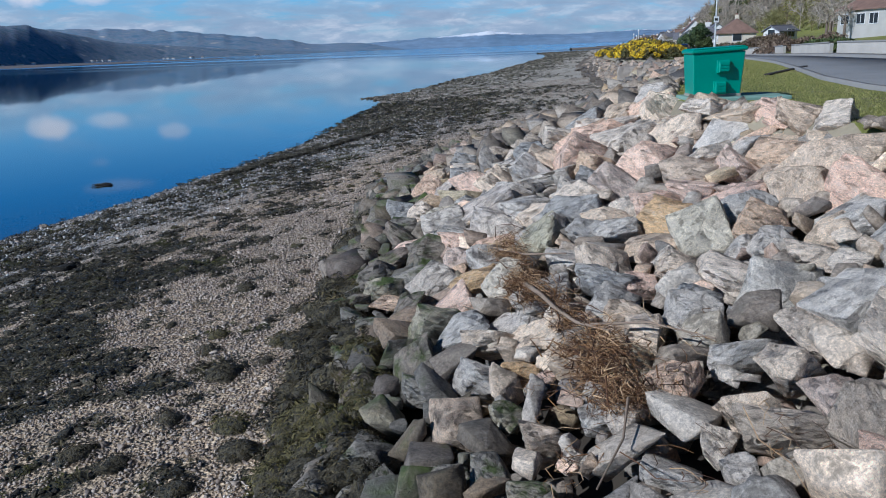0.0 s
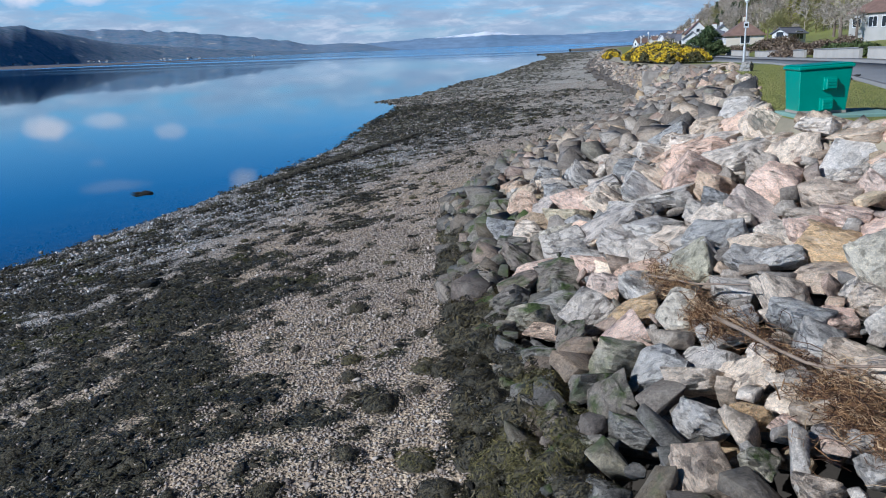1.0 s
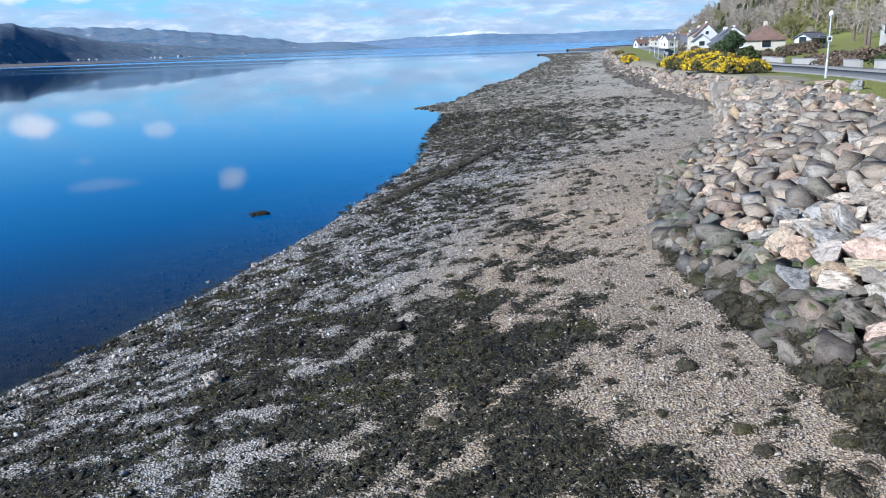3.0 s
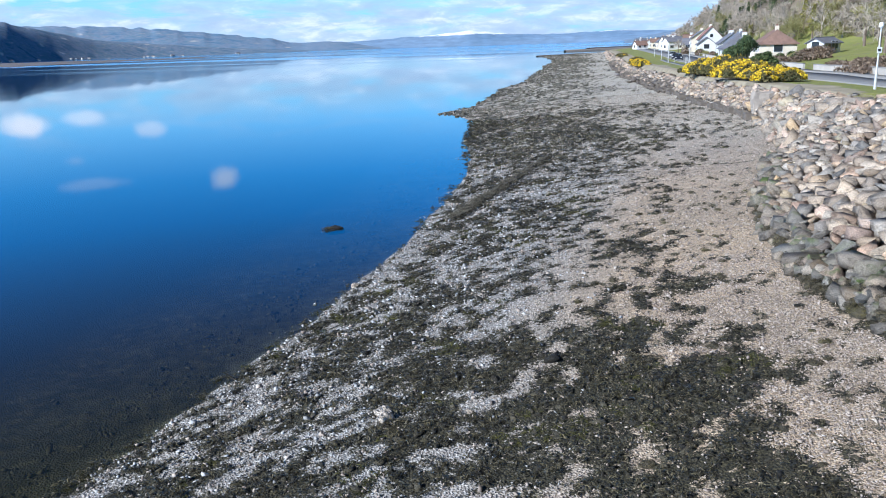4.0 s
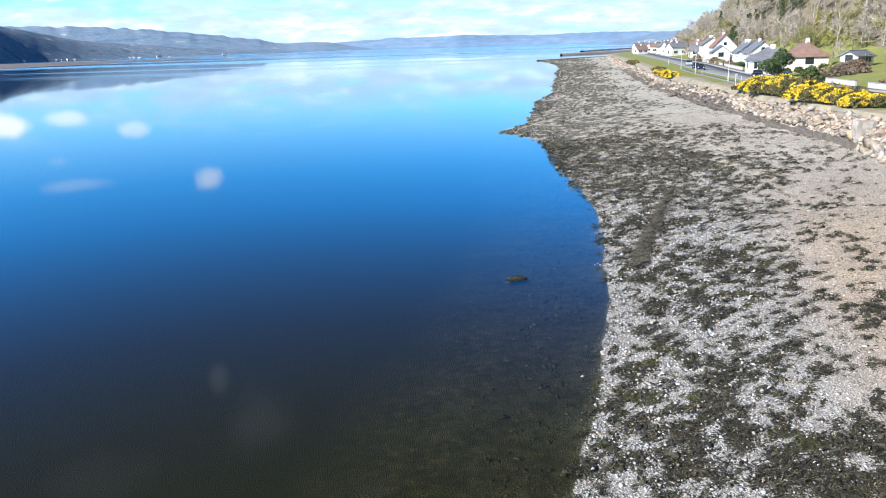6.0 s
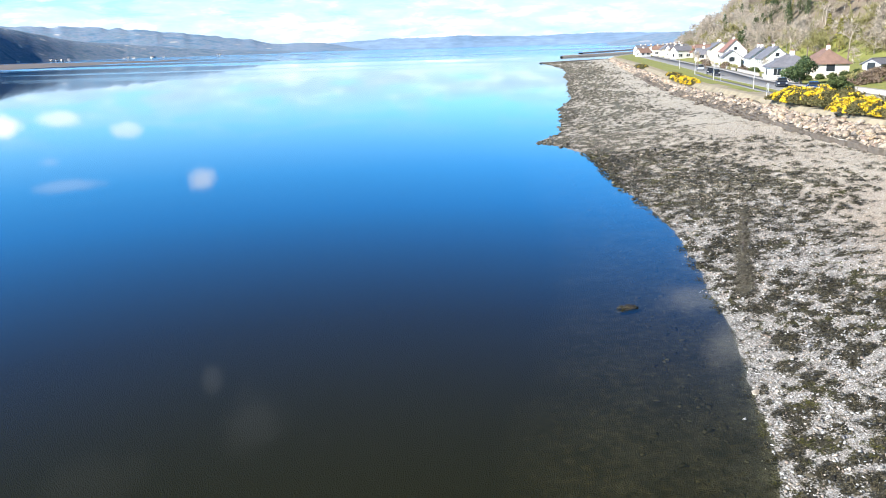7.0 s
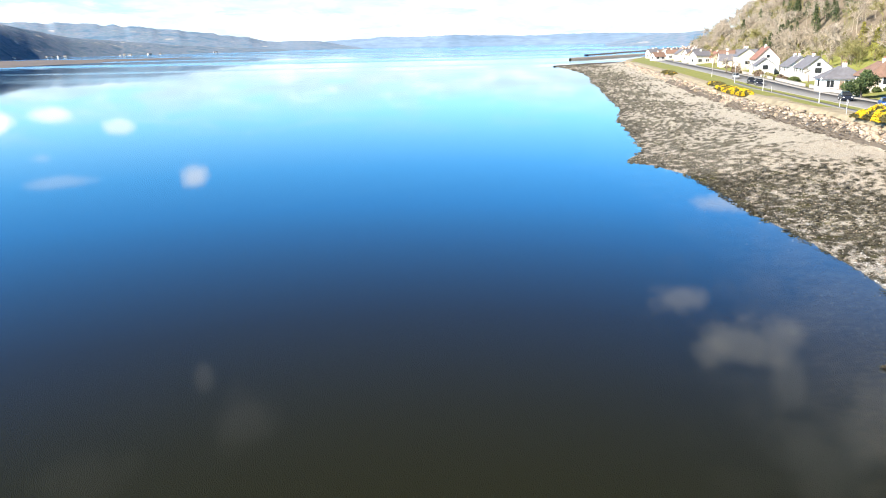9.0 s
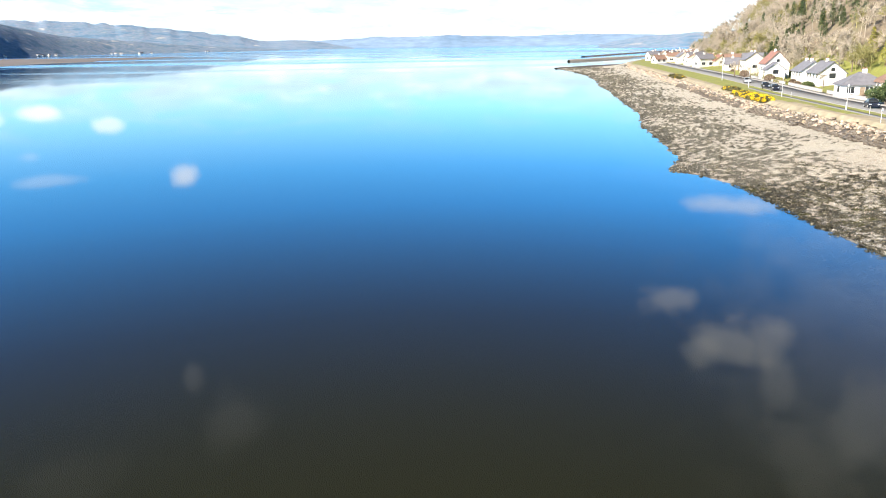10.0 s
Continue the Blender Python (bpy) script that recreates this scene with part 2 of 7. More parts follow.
# ---- materials ----
def stone_colours(nt, pick, p, one=None, keep=0.85):
    """Mixed schist, granite and quartzite: the hue goes by the stone, the bands and grain by the place on it."""
    hue = ramp(nt, pick, [(0.0, (0.17, 0.185, 0.20)), (0.16, (0.34, 0.34, 0.335)), (0.32, (0.25, 0.225, 0.195)), (0.46, (0.46, 0.40, 0.33)), (0.58, (0.29, 0.29, 0.285)),
                          (0.70, (0.47, 0.35, 0.29)), (0.80, (0.33, 0.265, 0.19)), (0.88, (0.45, 0.42, 0.385)), (0.95, (0.27, 0.275, 0.22)), (1.0, (0.42, 0.31, 0.18))])
    if one is not None:
        hue = mix_colour(nt, keep, hue, (*one, 1))
    bands = noise_tex(nt, mapped(nt, p, (1.4, 1.9, 3.4), (0.5, 0.3, 0.2)), 1.8, 11, 0.74, 0.0)
    grain = noise_tex(nt, p, 30, 5, 0.8)
    col = mix_colour(nt, 0.32, hue, ramp(nt, bands, [(0.3, (0.16, 0.16, 0.16)), (0.44, (0.52, 0.52, 0.52)), (0.56, (0.74, 0.73, 0.70)), (0.7, (1.0, 0.98, 0.95))]), "OVERLAY")
    col = mix_colour(nt, 0.75, col, ramp(nt, grain, [(0.32, (0.2, 0.2, 0.2)), (0.5, (0.55, 0.55, 0.55)), (0.66, (1.0, 1.0, 0.98))]), "OVERLAY")
    streaks = noise_tex(nt, mapped(nt, p, (2.0, 2.6, 5.5), (0.5, 0.3, 0.2)), 2.2, 8, 0.74, 1.1)
    col = mix_colour(nt, 0.22, col, ramp(nt, streaks, [(0.33, (0.12, 0.12, 0.12)), (0.47, (0.5, 0.5, 0.5)), (0.55, (0.6, 0.6, 0.6)), (0.66, (1.0, 1.0, 0.98))]), "OVERLAY")
    vein = ramp(nt, noise_tex(nt, mapped(nt, p, (1, 1.4, 3.0), (0.2, 0.9, 0.4)), 1.7, 3, 0.5, 1.2), [(0.485, 0.0), (0.5, 1.0), (0.515, 0.0)])
    col = mix_colour(nt, math_node(nt, "MULTIPLY", vein, 0.35), col, (0.60, 0.59, 0.57, 1))
    vein2 = ramp(nt, noise_tex(nt, mapped(nt, p, (1.3, 1, 2.2), (1.1, 0.2, 0.9)), 2.6, 4, 0.6, 0.7), [(0.47, 0.0), (0.48, 1.0), (0.49, 0.0)])
    col = mix_colour(nt, math_node(nt, "MULTIPLY", vein2, 0.4), col, (0.03, 0.028, 0.025, 1))
    # broken faces: crisp paler and darker flakes
    flake = noise_tex(nt, mapped(nt, p, (1, 1.2, 2.0), (0.3, 0.6, 0.1)), 3.2, 9, 0.66, 0.3)
    col = mix_colour(nt, ramp(nt, flake, [(0.56, 0.0), (0.59, 0.25), (0.66, 0.36)]), col, mix_colour(nt, 0.4, hue, (0.60, 0.585, 0.56, 1)))
    col = mix_colour(nt, ramp(nt, flake, [(0.37, 0.65), (0.42, 0.4), (0.455, 0.0)]), col, mix_colour(nt, 1.0, hue, (0.33, 0.32, 0.30, 1), "MULTIPLY"))
    return col, bands, grain


def chipped(nt, p, scale, stretch=(1, 1, 1), turn=(0, 0, 0)):
    """Height of a surface broken into tilted facets with a step between them."""
    q = mapped(nt, p, stretch, turn)
    warp = nt.nodes.new("ShaderNodeTexNoise")
    warp.inputs["Scale"].default_value, warp.inputs["Detail"].default_value = scale * 0.8, 3
    link(nt, q, warp.inputs["Vector"])
    w = nt.nodes.new("ShaderNodeVectorMath")
    w.operation = "MULTIPLY_ADD"
    link(nt, warp.outputs["Color"], w.inputs[0])
    w.inputs[1].default_value = (0.9 / scale,) * 3
    link(nt, q, w.inputs[2])
    v = nt.nodes.new("ShaderNodeTexVoronoi")
    v.inputs["Scale"].default_value = scale
    link(nt, w.outputs[0], v.inputs["Vector"])
    d = nt.nodes.new("ShaderNodeVectorMath")
    d.operation = "SUBTRACT"
    link(nt, w.outputs[0], d.inputs[0])
    link(nt, v.outputs["Position"], d.inputs[1])
    c = nt.nodes.new("ShaderNodeVectorMath")
    c.operation = "SUBTRACT"
    link(nt, v.outputs["Color"], c.inputs[0])
    c.inputs[1].default_value = (0.5, 0.5, 0.5)
    f = nt.nodes.new("ShaderNodeVectorMath")
    f.operation = "DOT_PRODUCT"
    link(nt, d.outputs[0], f.inputs[0])
    link(nt, c.outputs[0], f.inputs[1])
    return f.outputs["Value"]


def boulder_material(name, algae=0.0, dark=1.0, pick=None, single=False, hue=None, keep=0.85):
    m, nt, b = material(name, 0.78)
    p = own(nt) if not single else position(nt)
    r = chance(nt) if not single else island(nt)
    n = nt.nodes.new("ShaderNodeVectorMath")
    n.operation = "ADD"
    link(nt, p, n.inputs[0])
    shift = nt.nodes.new("ShaderNodeCombineXYZ")
    for i in range(3):
        link(nt, math_node(nt, "MULTIPLY", r, 31.7 + 11 * i), shift.inputs[i])
    link(nt, shift.outputs[0], n.inputs[1])
    q = n.outputs[0]
    col, bands, grain = stone_colours(nt, r if pick is None else pick, q, hue, keep)
    dark = dark * 1.52
    if single:
        own_shade = math_node(nt, "FRACT", math_node(nt, "MULTIPLY", r, 57.3), 0.0)
        col = mix_colour(nt, 1.0, col, ramp(nt, own_shade, [(0.0, (0.55, 0.55, 0.56)), (0.5, (0.95, 0.94, 0.92)), (1.0, (1.45, 1.42, 1.36))]), "MULTIPLY")
    col = mix_colour(nt, 1.0, col, (dark * 1.04, dark * 0.953, dark * 0.868, 1), "MULTIPLY")
    # pale lichen and dirt
    patch = ramp(nt, noise_tex(nt, q, 2.4, 6, 0.65), [(0.52, 0.0), (0.66, 1.0)])
    col = mix_colour(nt, math_node(nt, "MULTIPLY", patch, 0.35), col, (0.30, 0.27, 0.22, 1))
    if algae:
        g = ramp(nt, noise_tex(nt, q, 1.1, 4, 0.6), [(0.62 - 0.22 * algae, 0.0), (0.72 - 0.16 * algae, 1.0)])
        top = nt.nodes.new("ShaderNodeSeparateXYZ")
        link(nt, nt.nodes.new("ShaderNodeNewGeometry").outputs["Normal"], top.inputs[0])
        g = math_node(nt, "MULTIPLY", g, ramp(nt, top.outputs[2], [(0.1, 0.15), (0.7, 1.0)]))
        moss = ramp(nt, noise_tex(nt, q, 14, 4), [(0.3, (0.035, 0.05, 0.012)), (0.7, (0.10, 0.14, 0.03))])
        col = mix_colour(nt, g, col, moss)
    link(nt, col, b.inputs["Base Color"])
    h = math_node(nt, "ADD", math_node(nt, "MULTIPLY", bands, 0.5), math_node(nt, "MULTIPLY", grain, 0.3))
    h = math_node(nt, "ADD", h, math_node(nt, "MULTIPLY", noise_tex(nt, q, 6.5, 9, 0.7), 0.5))
    h = math_node(nt, "ADD", h, math_node(nt, "MULTIPLY", chipped(nt, q, 1.5 if not single else 2.2), 7.0 if not single else 1.4))
    h = math_node(nt, "ADD", h, math_node(nt, "MULTIPLY", chipped(nt, q, 3.2 if not single else 6.0, (1, 1, 2.6), (0.6, 0.3, 0.2)), 6.0 if not single else 1.2))
    bump(nt, b, h, 1.0, 0.06)
    return m


M_BOULDER = boulder_material("boulder_stone")
M_TOE = boulder_material("tidal_boulder_stone", algae=0.7, dark=0.44, hue=(0.27, 0.265, 0.245), keep=0.6)
M_RUBBLE = boulder_material("rubble_stone", single=True, dark=0.50, hue=(0.36, 0.325, 0.29), keep=0.12)
M_TIDAL = boulder_material("tidal_rubble_stone", single=True, algae=0.4, dark=0.33, hue=(0.25, 0.255, 0.23), keep=0.3)
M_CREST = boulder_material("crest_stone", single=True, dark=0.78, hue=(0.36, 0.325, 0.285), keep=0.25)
M_BANK = boulder_material("tan_rubble_stone", single=True, hue=(0.24, 0.205, 0.175), keep=0.4, dark=0.6)
HUES = {"pink": boulder_material("pink_granite", hue=(0.47, 0.355, 0.30)), "brown": boulder_material("brown_schist", hue=(0.33, 0.275, 0.22)), "pale": boulder_material("pale_quartzite", hue=(0.46, 0.43, 0.39)),
        "tan": boulder_material("tan_granite", hue=(0.40, 0.34, 0.27)), "dark": boulder_material("dark_slate", hue=(0.17, 0.18, 0.19)), "grey": boulder_material("grey_schist", hue=(0.34, 0.34, 0.335)),
        "ochre": boulder_material("ochre_stone", hue=(0.38, 0.27, 0.14)), "alga": boulder_material("mossy_schist", algae=1.0, dark=0.72, hue=(0.31, 0.30, 0.245)), "toe": boulder_material("damp_schist", algae=0.4, dark=0.60, hue=(0.26, 0.265, 0.25))}

# beach: pebbles, shell sand and the dark bed of the wrack, by the coverage kept on the mesh
M_BEACH, nt, b = material("shingle", 0.9)
p = position(nt)
peb = cells(nt, p, 21, "Color")
sep = nt.nodes.new("ShaderNodeSeparateXYZ")
link(nt, peb, sep.inputs[0])
stone = ramp(nt, sep.outputs[0], [(0.0, (0.13, 0.105, 0.085)), (0.3, (0.29, 0.24, 0.20)), (0.55, (0.41, 0.345, 0.29)), (0.8, (0.50, 0.435, 0.365)), (1.0, (0.66, 0.60, 0.53))])
fine = ramp(nt, noise_tex(nt, p, 55, 4, 0.7), [(0.3, (0.17, 0.15, 0.13)), (0.7, (0.42, 0.37, 0.32))])
base = mix_colour(nt, ramp(nt, noise_tex(nt, p, 1.6, 4), [(0.4, 0.15), (0.65, 0.75)]), stone, fine)
tone = ramp(nt, noise_tex(nt, p, 0.25, 3), [(0.35, (1.0, 0.92, 0.77)), (0.65, (1.30, 1.17, 0.95))])
base = mix_colour(nt, 1.0, base, tone, "MULTIPLY")
low_at = nt.nodes.new("ShaderNodeAttribute")
low_at.attribute_name = "low"
grey = ramp(nt, sep.outputs[1], [(0.0, (0.12, 0.12, 0.12)), (0.4, (0.27, 0.27, 0.265)), (0.75, (0.41, 0.405, 0.39)), (1.0, (0.58, 0.575, 0.56))])
base = mix_colour(nt, math_node(nt, "MULTIPLY", low_at.outputs["Fac"], 0.8), base, grey)
far_at = nt.nodes.new("ShaderNodeAttribute")
far_at.attribute_name = "silt"
base = mix_colour(nt, math_node(nt, "MULTIPLY", far_at.outputs["Fac"], 0.7), base, ramp(nt, noise_tex(nt, p, 4.0, 6, 0.75), [(0.33, (0.26, 0.24, 0.195)), (0.5, (0.50, 0.465, 0.385)), (0.66, (0.72, 0.68, 0.58))]))
weed_at = nt.nodes.new("ShaderNodeAttribute")
weed_at.attribute_name = "weed"
ragged = math_node(nt, "ADD", weed_at.outputs["Fac"], math_node(nt, "MULTIPLY", math_node(nt, "SUBTRACT", noise_tex(nt, p, 4.0, 6, 0.7), 0.5), 2.4))
ragged = math_node(nt, "ADD", ragged, math_node(nt, "MULTIPLY", math_node(nt, "SUBTRACT", noise_tex(nt, p, 12.0, 5, 0.7), 0.5), 2.8))
depth_at = nt.nodes.new("ShaderNodeAttribute")
depth_at.attribute_name = "wet"
# weed mat's own brown, lowered so gaps between tufts look shaded
weed_col = ramp(nt, noise_tex(nt, p, 18, 5, 0.7), [(0.3, (0.008, 0.007, 0.003)), (0.5, (0.028, 0.025, 0.012)), (0.65, (0.085, 0.074, 0.038))])
silt_at = nt.nodes.new("ShaderNodeAttribute")
silt_at.attribute_name = "silt"
silt = ramp(nt, noise_tex(nt, p, 3.0, 6, 0.7), [(0.35, (0.055, 0.050, 0.036)), (0.5, (0.115, 0.104, 0.074)), (0.65, (0.19, 0.172, 0.125))])
weed_col = mix_colour(nt, silt_at.outputs["Fac"], weed_col, silt)
base = mix_colour(nt, ramp(nt, ragged, [(0.45, 0.0), (0.62, 1.0)]), base, weed_col)
# bed browns under water; the water's dimming with depth is put into its colour
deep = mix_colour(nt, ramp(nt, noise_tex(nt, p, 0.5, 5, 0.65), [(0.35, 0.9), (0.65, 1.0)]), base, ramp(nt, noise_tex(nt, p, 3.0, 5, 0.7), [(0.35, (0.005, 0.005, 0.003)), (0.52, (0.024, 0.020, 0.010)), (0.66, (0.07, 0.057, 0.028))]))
base = mix_colour(nt, ramp(nt, depth_at.outputs["Fac"], [(0.0, 0.0), (0.005, 0.9), (0.03, 1.0)]), base, deep)
base = mix_colour(nt, ramp(nt, depth_at.outputs["Fac"], [(0.10, 0.0), (0.42, 1.0)]), base, (0.006, 0.006, 0.003, 1))
link(nt, base, b.inputs["Base Color"])
bump(nt, b, math_node(nt, "ADD", cells(nt, p, 21), math_node(nt, "MULTIPLY", noise_tex(nt, p, 40, 4), 0.5)), 0.9, 0.05)

M_GRASS, nt, b = material("mown_grass", 0.9)
p = position(nt)
g = ramp(nt, noise_tex(nt, p, 0.55, 5, 0.6), [(0.3, (0.16, 0.18, 0.038)), (0.55, (0.25, 0.25, 0.06)), (0.72, (0.36, 0.31, 0.125))])
g = mix_colour(nt, 0.5, g, ramp(nt, noise_tex(nt, p, 24, 4, 0.7), [(0.3, (0.12, 0.15, 0.025)), (0.7, (0.25, 0.26, 0.065))]))
earth = ramp(nt, noise_tex(nt, p, 9, 4), [(0.3, (0.13, 0.10, 0.07)), (0.7, (0.27, 0.22, 0.16))])
g = mix_colour(nt, ramp(nt, noise_tex(nt, p, 0.21, 5, 0.65), [(0.57, 0.0), (0.66, 0.75)]), g, earth)
link(nt, g, b.inputs["Base Color"])
bump(nt, b, noise_tex(nt, p, 45, 4, 0.8), 0.8, 0.05)

M_FLOOR, nt, b = material("woodland_floor", 0.95)
p = position(nt)
g = ramp(nt, noise_tex(nt, p, 0.09, 6, 0.65), [(0.3, (0.13, 0.105, 0.08)), (0.5, (0.21, 0.175, 0.13)), (0.7, (0.15, 0.145, 0.075))])
link(nt, mix_colour(nt, 0.4, g, ramp(nt, noise_tex(nt, p, 1.7, 5), [(0.3, (0.06, 0.045, 0.03)), (0.7, (0.24, 0.18, 0.11))])), b.inputs["Base Color"])
bump(nt, b, noise_tex(nt, p, 1.5, 5), 0.9, 0.5)

M_ROAD, nt, b = material("asphalt", 0.85)
p = position(nt)
g = ramp(nt, noise_tex(nt, p, 0.5, 5), [(0.3, (0.19, 0.19, 0.19)), (0.7, (0.27, 0.268, 0.265))])
link(nt, mix_colour(nt, 0.4, g, ramp(nt, noise_tex(nt, p, 60, 3), [(0.3, (0.05, 0.05, 0.055)), (0.7, (0.2, 0.2, 0.2))])), b.inputs["Base Color"])
bump(nt, b, noise_tex(nt, p, 80, 3), 0.4, 0.01)

# water: mirror gloss by Fresnel over a clear, faintly tinted body
M_WATER = bpy.data.materials.new("calm_water")
M_WATER.use_nodes = True
nt = M_WATER.node_tree
nt.nodes.remove(nt.nodes["Principled BSDF"])
p = position(nt)
gloss = nt.nodes.new("ShaderNodeBsdfGlossy")
out_y = nt.nodes.new("ShaderNodeSeparateXYZ")
link(nt, p, out_y.inputs[0])
breeze = ramp(nt, noise_tex(nt, mapped(nt, p, (0.0016, 0.009, 1)), 1.0, 5, 0.6), [(0.46, 0.0), (0.58, 1.0)])
breeze = math_node(nt, "MULTIPLY", breeze, math_node(nt, "DIVIDE", math_node(nt, "SUBTRACT", out_y.outputs[1], 260.0), 500.0, True))
link(nt, math_node(nt, "ADD", 0.03, math_node(nt, "MULTIPLY", breeze, 0.17)), gloss.inputs["Roughness"])
gloss.inputs["Color"].default_value = (0.86, 0.95, 1.0, 1)
clear = nt.nodes.new("ShaderNodeBsdfTransparent")
clear.inputs["Color"].default_value = (0.74, 0.74, 0.60, 1)
murk = nt.nodes.new("ShaderNodeBsdfDiffuse")
murk.inputs["Color"].default_value = (0.026, 0.028, 0.006, 1)
body = nt.nodes.new("ShaderNodeMixShader")
body.inputs[0].default_value = 0.22
link(nt, clear.outputs[0], body.inputs[1])
link(nt, murk.outputs[0], body.inputs[2])
facing = nt.nodes.new("ShaderNodeLayerWeight")
facing.inputs["Blend"].default_value = 0.5
sheen = math_node(nt, "ADD", 0.02, math_node(nt, "MULTIPLY", math_node(nt, "POWER", facing.outputs["Facing"], 5.0), 0.98))
bm_node = nt.nodes.new("ShaderNodeBump")
bm_node.inputs["Strength"].default_value, bm_node.inputs["Distance"].default_value = 0.05, 0.03
ripple = math_node(nt, "ADD", math_node(nt, "MULTIPLY", noise_tex(nt, mapped(nt, p, (1.0, 0.5, 1)), 0.7, 1), 0.3), noise_tex(nt, mapped(nt, p, (0.06, 0.02, 1)), 1.0, 4))
put(nt, bm_node.inputs["Height"], ripple)
link(nt, bm_node.outputs[0], gloss.inputs["Normal"])
mixw = nt.nodes.new("ShaderNodeMixShader")
link(nt, sheen, mixw.inputs[0])
link(nt, body.outputs[0], mixw.inputs[1])
link(nt, gloss.outputs[0], mixw.inputs[2])
link(nt, mixw.outputs[0], nt.nodes["Material Output"].inputs[0])


def leaf_material(name, stops, rough=0.75, gloss_coat=0.0):
    m, nt, b = material(name, rough)
    r = island(nt)
    p = position(nt)
    col = ramp(nt, math_node(nt, "ADD", math_node(nt, "MULTIPLY", r, 0.6), math_node(nt, "MULTIPLY", noise_tex(nt, p, 0.6, 4), 0.4)), stops)
    link(nt, col, b.inputs["Base Color"])
    return m


M_WEED = leaf_material("bladder_wrack", [(0.2, (0.008, 0.0065, 0.003)), (0.45, (0.028, 0.025, 0.013)), (0.65, (0.078, 0.069, 0.037)), (0.8, (0.20, 0.172, 0.10))], 0.42)
M_DRYWEED = leaf_material("silted_weed", [(0.2, (0.05, 0.045, 0.032)), (0.5, (0.10, 0.09, 0.064)), (0.8, (0.19, 0.172, 0.125))], 0.8)
M_CUSHION, nt, b = material("wrack_cushion", 0.8)
p = position(nt)
g = math_node(nt, "ADD", math_node(nt, "MULTIPLY", island(nt), 0.45), math_node(nt, "MULTIPLY", noise_tex(nt, p, 30, 6, 0.8, 0.8), 0.75))
link(nt, ramp(nt, g, [(0.35, (0.008, 0.007, 0.004)), (0.5, (0.028, 0.024, 0.015)), (0.62, (0.06, 0.052, 0.032)), (0.75, (0.11, 0.095, 0.06))]), b.inputs["Base Color"])
bump(nt, b, noise_tex(nt, p, 30, 4, 0.75, 0.8), 1.0, 0.06)
M_MOSSWEED = leaf_material("green_wrack", [(0.2, (0.020, 0.021, 0.006)), (0.5, (0.052, 0.052, 0.012)), (0.8, (0.12, 0.112, 0.024))], 0.68)
M_REED = leaf_material("dead_reed", [(0.2, (0.035, 0.014, 0.007)), (0.42, (0.12, 0.055, 0.022)), (0.62, (0.31, 0.17, 0.07)), (0.8, (0.66, 0.47, 0.27))], 0.75)
M_PEBBLE = leaf_material("pebble", [(0.15, (0.12, 0.096, 0.08)), (0.35, (0.265, 0.217, 0.178)), (0.55, (0.365, 0.306, 0.252)), (0.75, (0.46, 0.395, 0.33)), (0.92, (0.66, 0.60, 0.535))], 0.85)
M_SHELL = leaf_material("bleached_pebble", [(0.15, (0.14, 0.138, 0.132)), (0.4, (0.29, 0.287, 0.278)), (0.65, (0.43, 0.426, 0.412)), (0.85, (0.64, 0.635, 0.615))], 0.8)
M_SUNK = leaf_material("submerged_pebble", [(0.15, (0.010, 0.009, 0.006)), (0.5, (0.03, 0.025, 0.014)), (0.8, (0.075, 0.065, 0.042)), (0.95, (0.25, 0.23, 0.19))], 0.8)
M_GORSE = leaf_material("gorse_needles", [(0.2, (0.045, 0.05, 0.014)), (0.5, (0.09, 0.085, 0.025)), (0.8, (0.17, 0.13, 0.05))])
M_BLOSSOM = leaf_material("gorse_blossom", [(0.2, (0.52, 0.33, 0.006)), (0.6, (0.80, 0.57, 0.010)), (0.85, (0.90, 0.72, 0.03))])
M_TWIG = leaf_material("bare_twigs", [(0.15, (0.23, 0.195, 0.16)), (0.45, (0.35, 0.30, 0.245)), (0.65, (0.44, 0.38, 0.31)), (0.85, (0.37, 0.335, 0.22))], 0.9)
M_OLIVE = leaf_material("budding_twigs", [(0.15, (0.13, 0.125, 0.045)), (0.45, (0.22, 0.205, 0.08)), (0.65, (0.32, 0.28, 0.12)), (0.85, (0.20, 0.22, 0.07))], 0.9)
M_FIR = leaf_material("evergreen_leaves", [(0.2, (0.025, 0.05, 0.018)), (0.5, (0.055, 0.09, 0.03)), (0.8, (0.11, 0.14, 0.045))])
M_HEDGE = leaf_material("hedge_leaves", [(0.2, (0.03, 0.05, 0.012)), (0.5, (0.06, 0.085, 0.02)), (0.8, (0.11, 0.13, 0.04))])
M_RUSSET = leaf_material("russet_shrub", [(0.2, (0.08, 0.055, 0.038)), (0.5, (0.16, 0.11, 0.075)), (0.8, (0.26, 0.20, 0.135))])
M_LIME = leaf_material("golden_conifer", [(0.2, (0.12, 0.13, 0.02)), (0.5, (0.25, 0.24, 0.03)), (0.8, (0.40, 0.36, 0.05))])
M_BLADE = leaf_material("grass_blades", [(0.2, (0.16, 0.175, 0.035)), (0.5, (0.25, 0.25, 0.06)), (0.8, (0.38, 0.34, 0.13))])
M_BARK = worn("bark", (0.17, 0.13, 0.10), 0.9, 0.4, 2, 20, relief=0.5)
M_WHITE = worn("white_render", (0.68, 0.67, 0.64), 0.8, 0.06, 0.6, 30)
# pale bungalow wall greyed: its partial shade is put into the colour
M_SHADED_WALL = worn("shaded_pale_wall", (0.44, 0.42, 0.385), 0.9, 0.12, 0.6, 30, relief=0.3)
M_CREAM = worn("cream_render", (0.66, 0.58, 0.46), 0.8, 0.08, 0.6, 30)
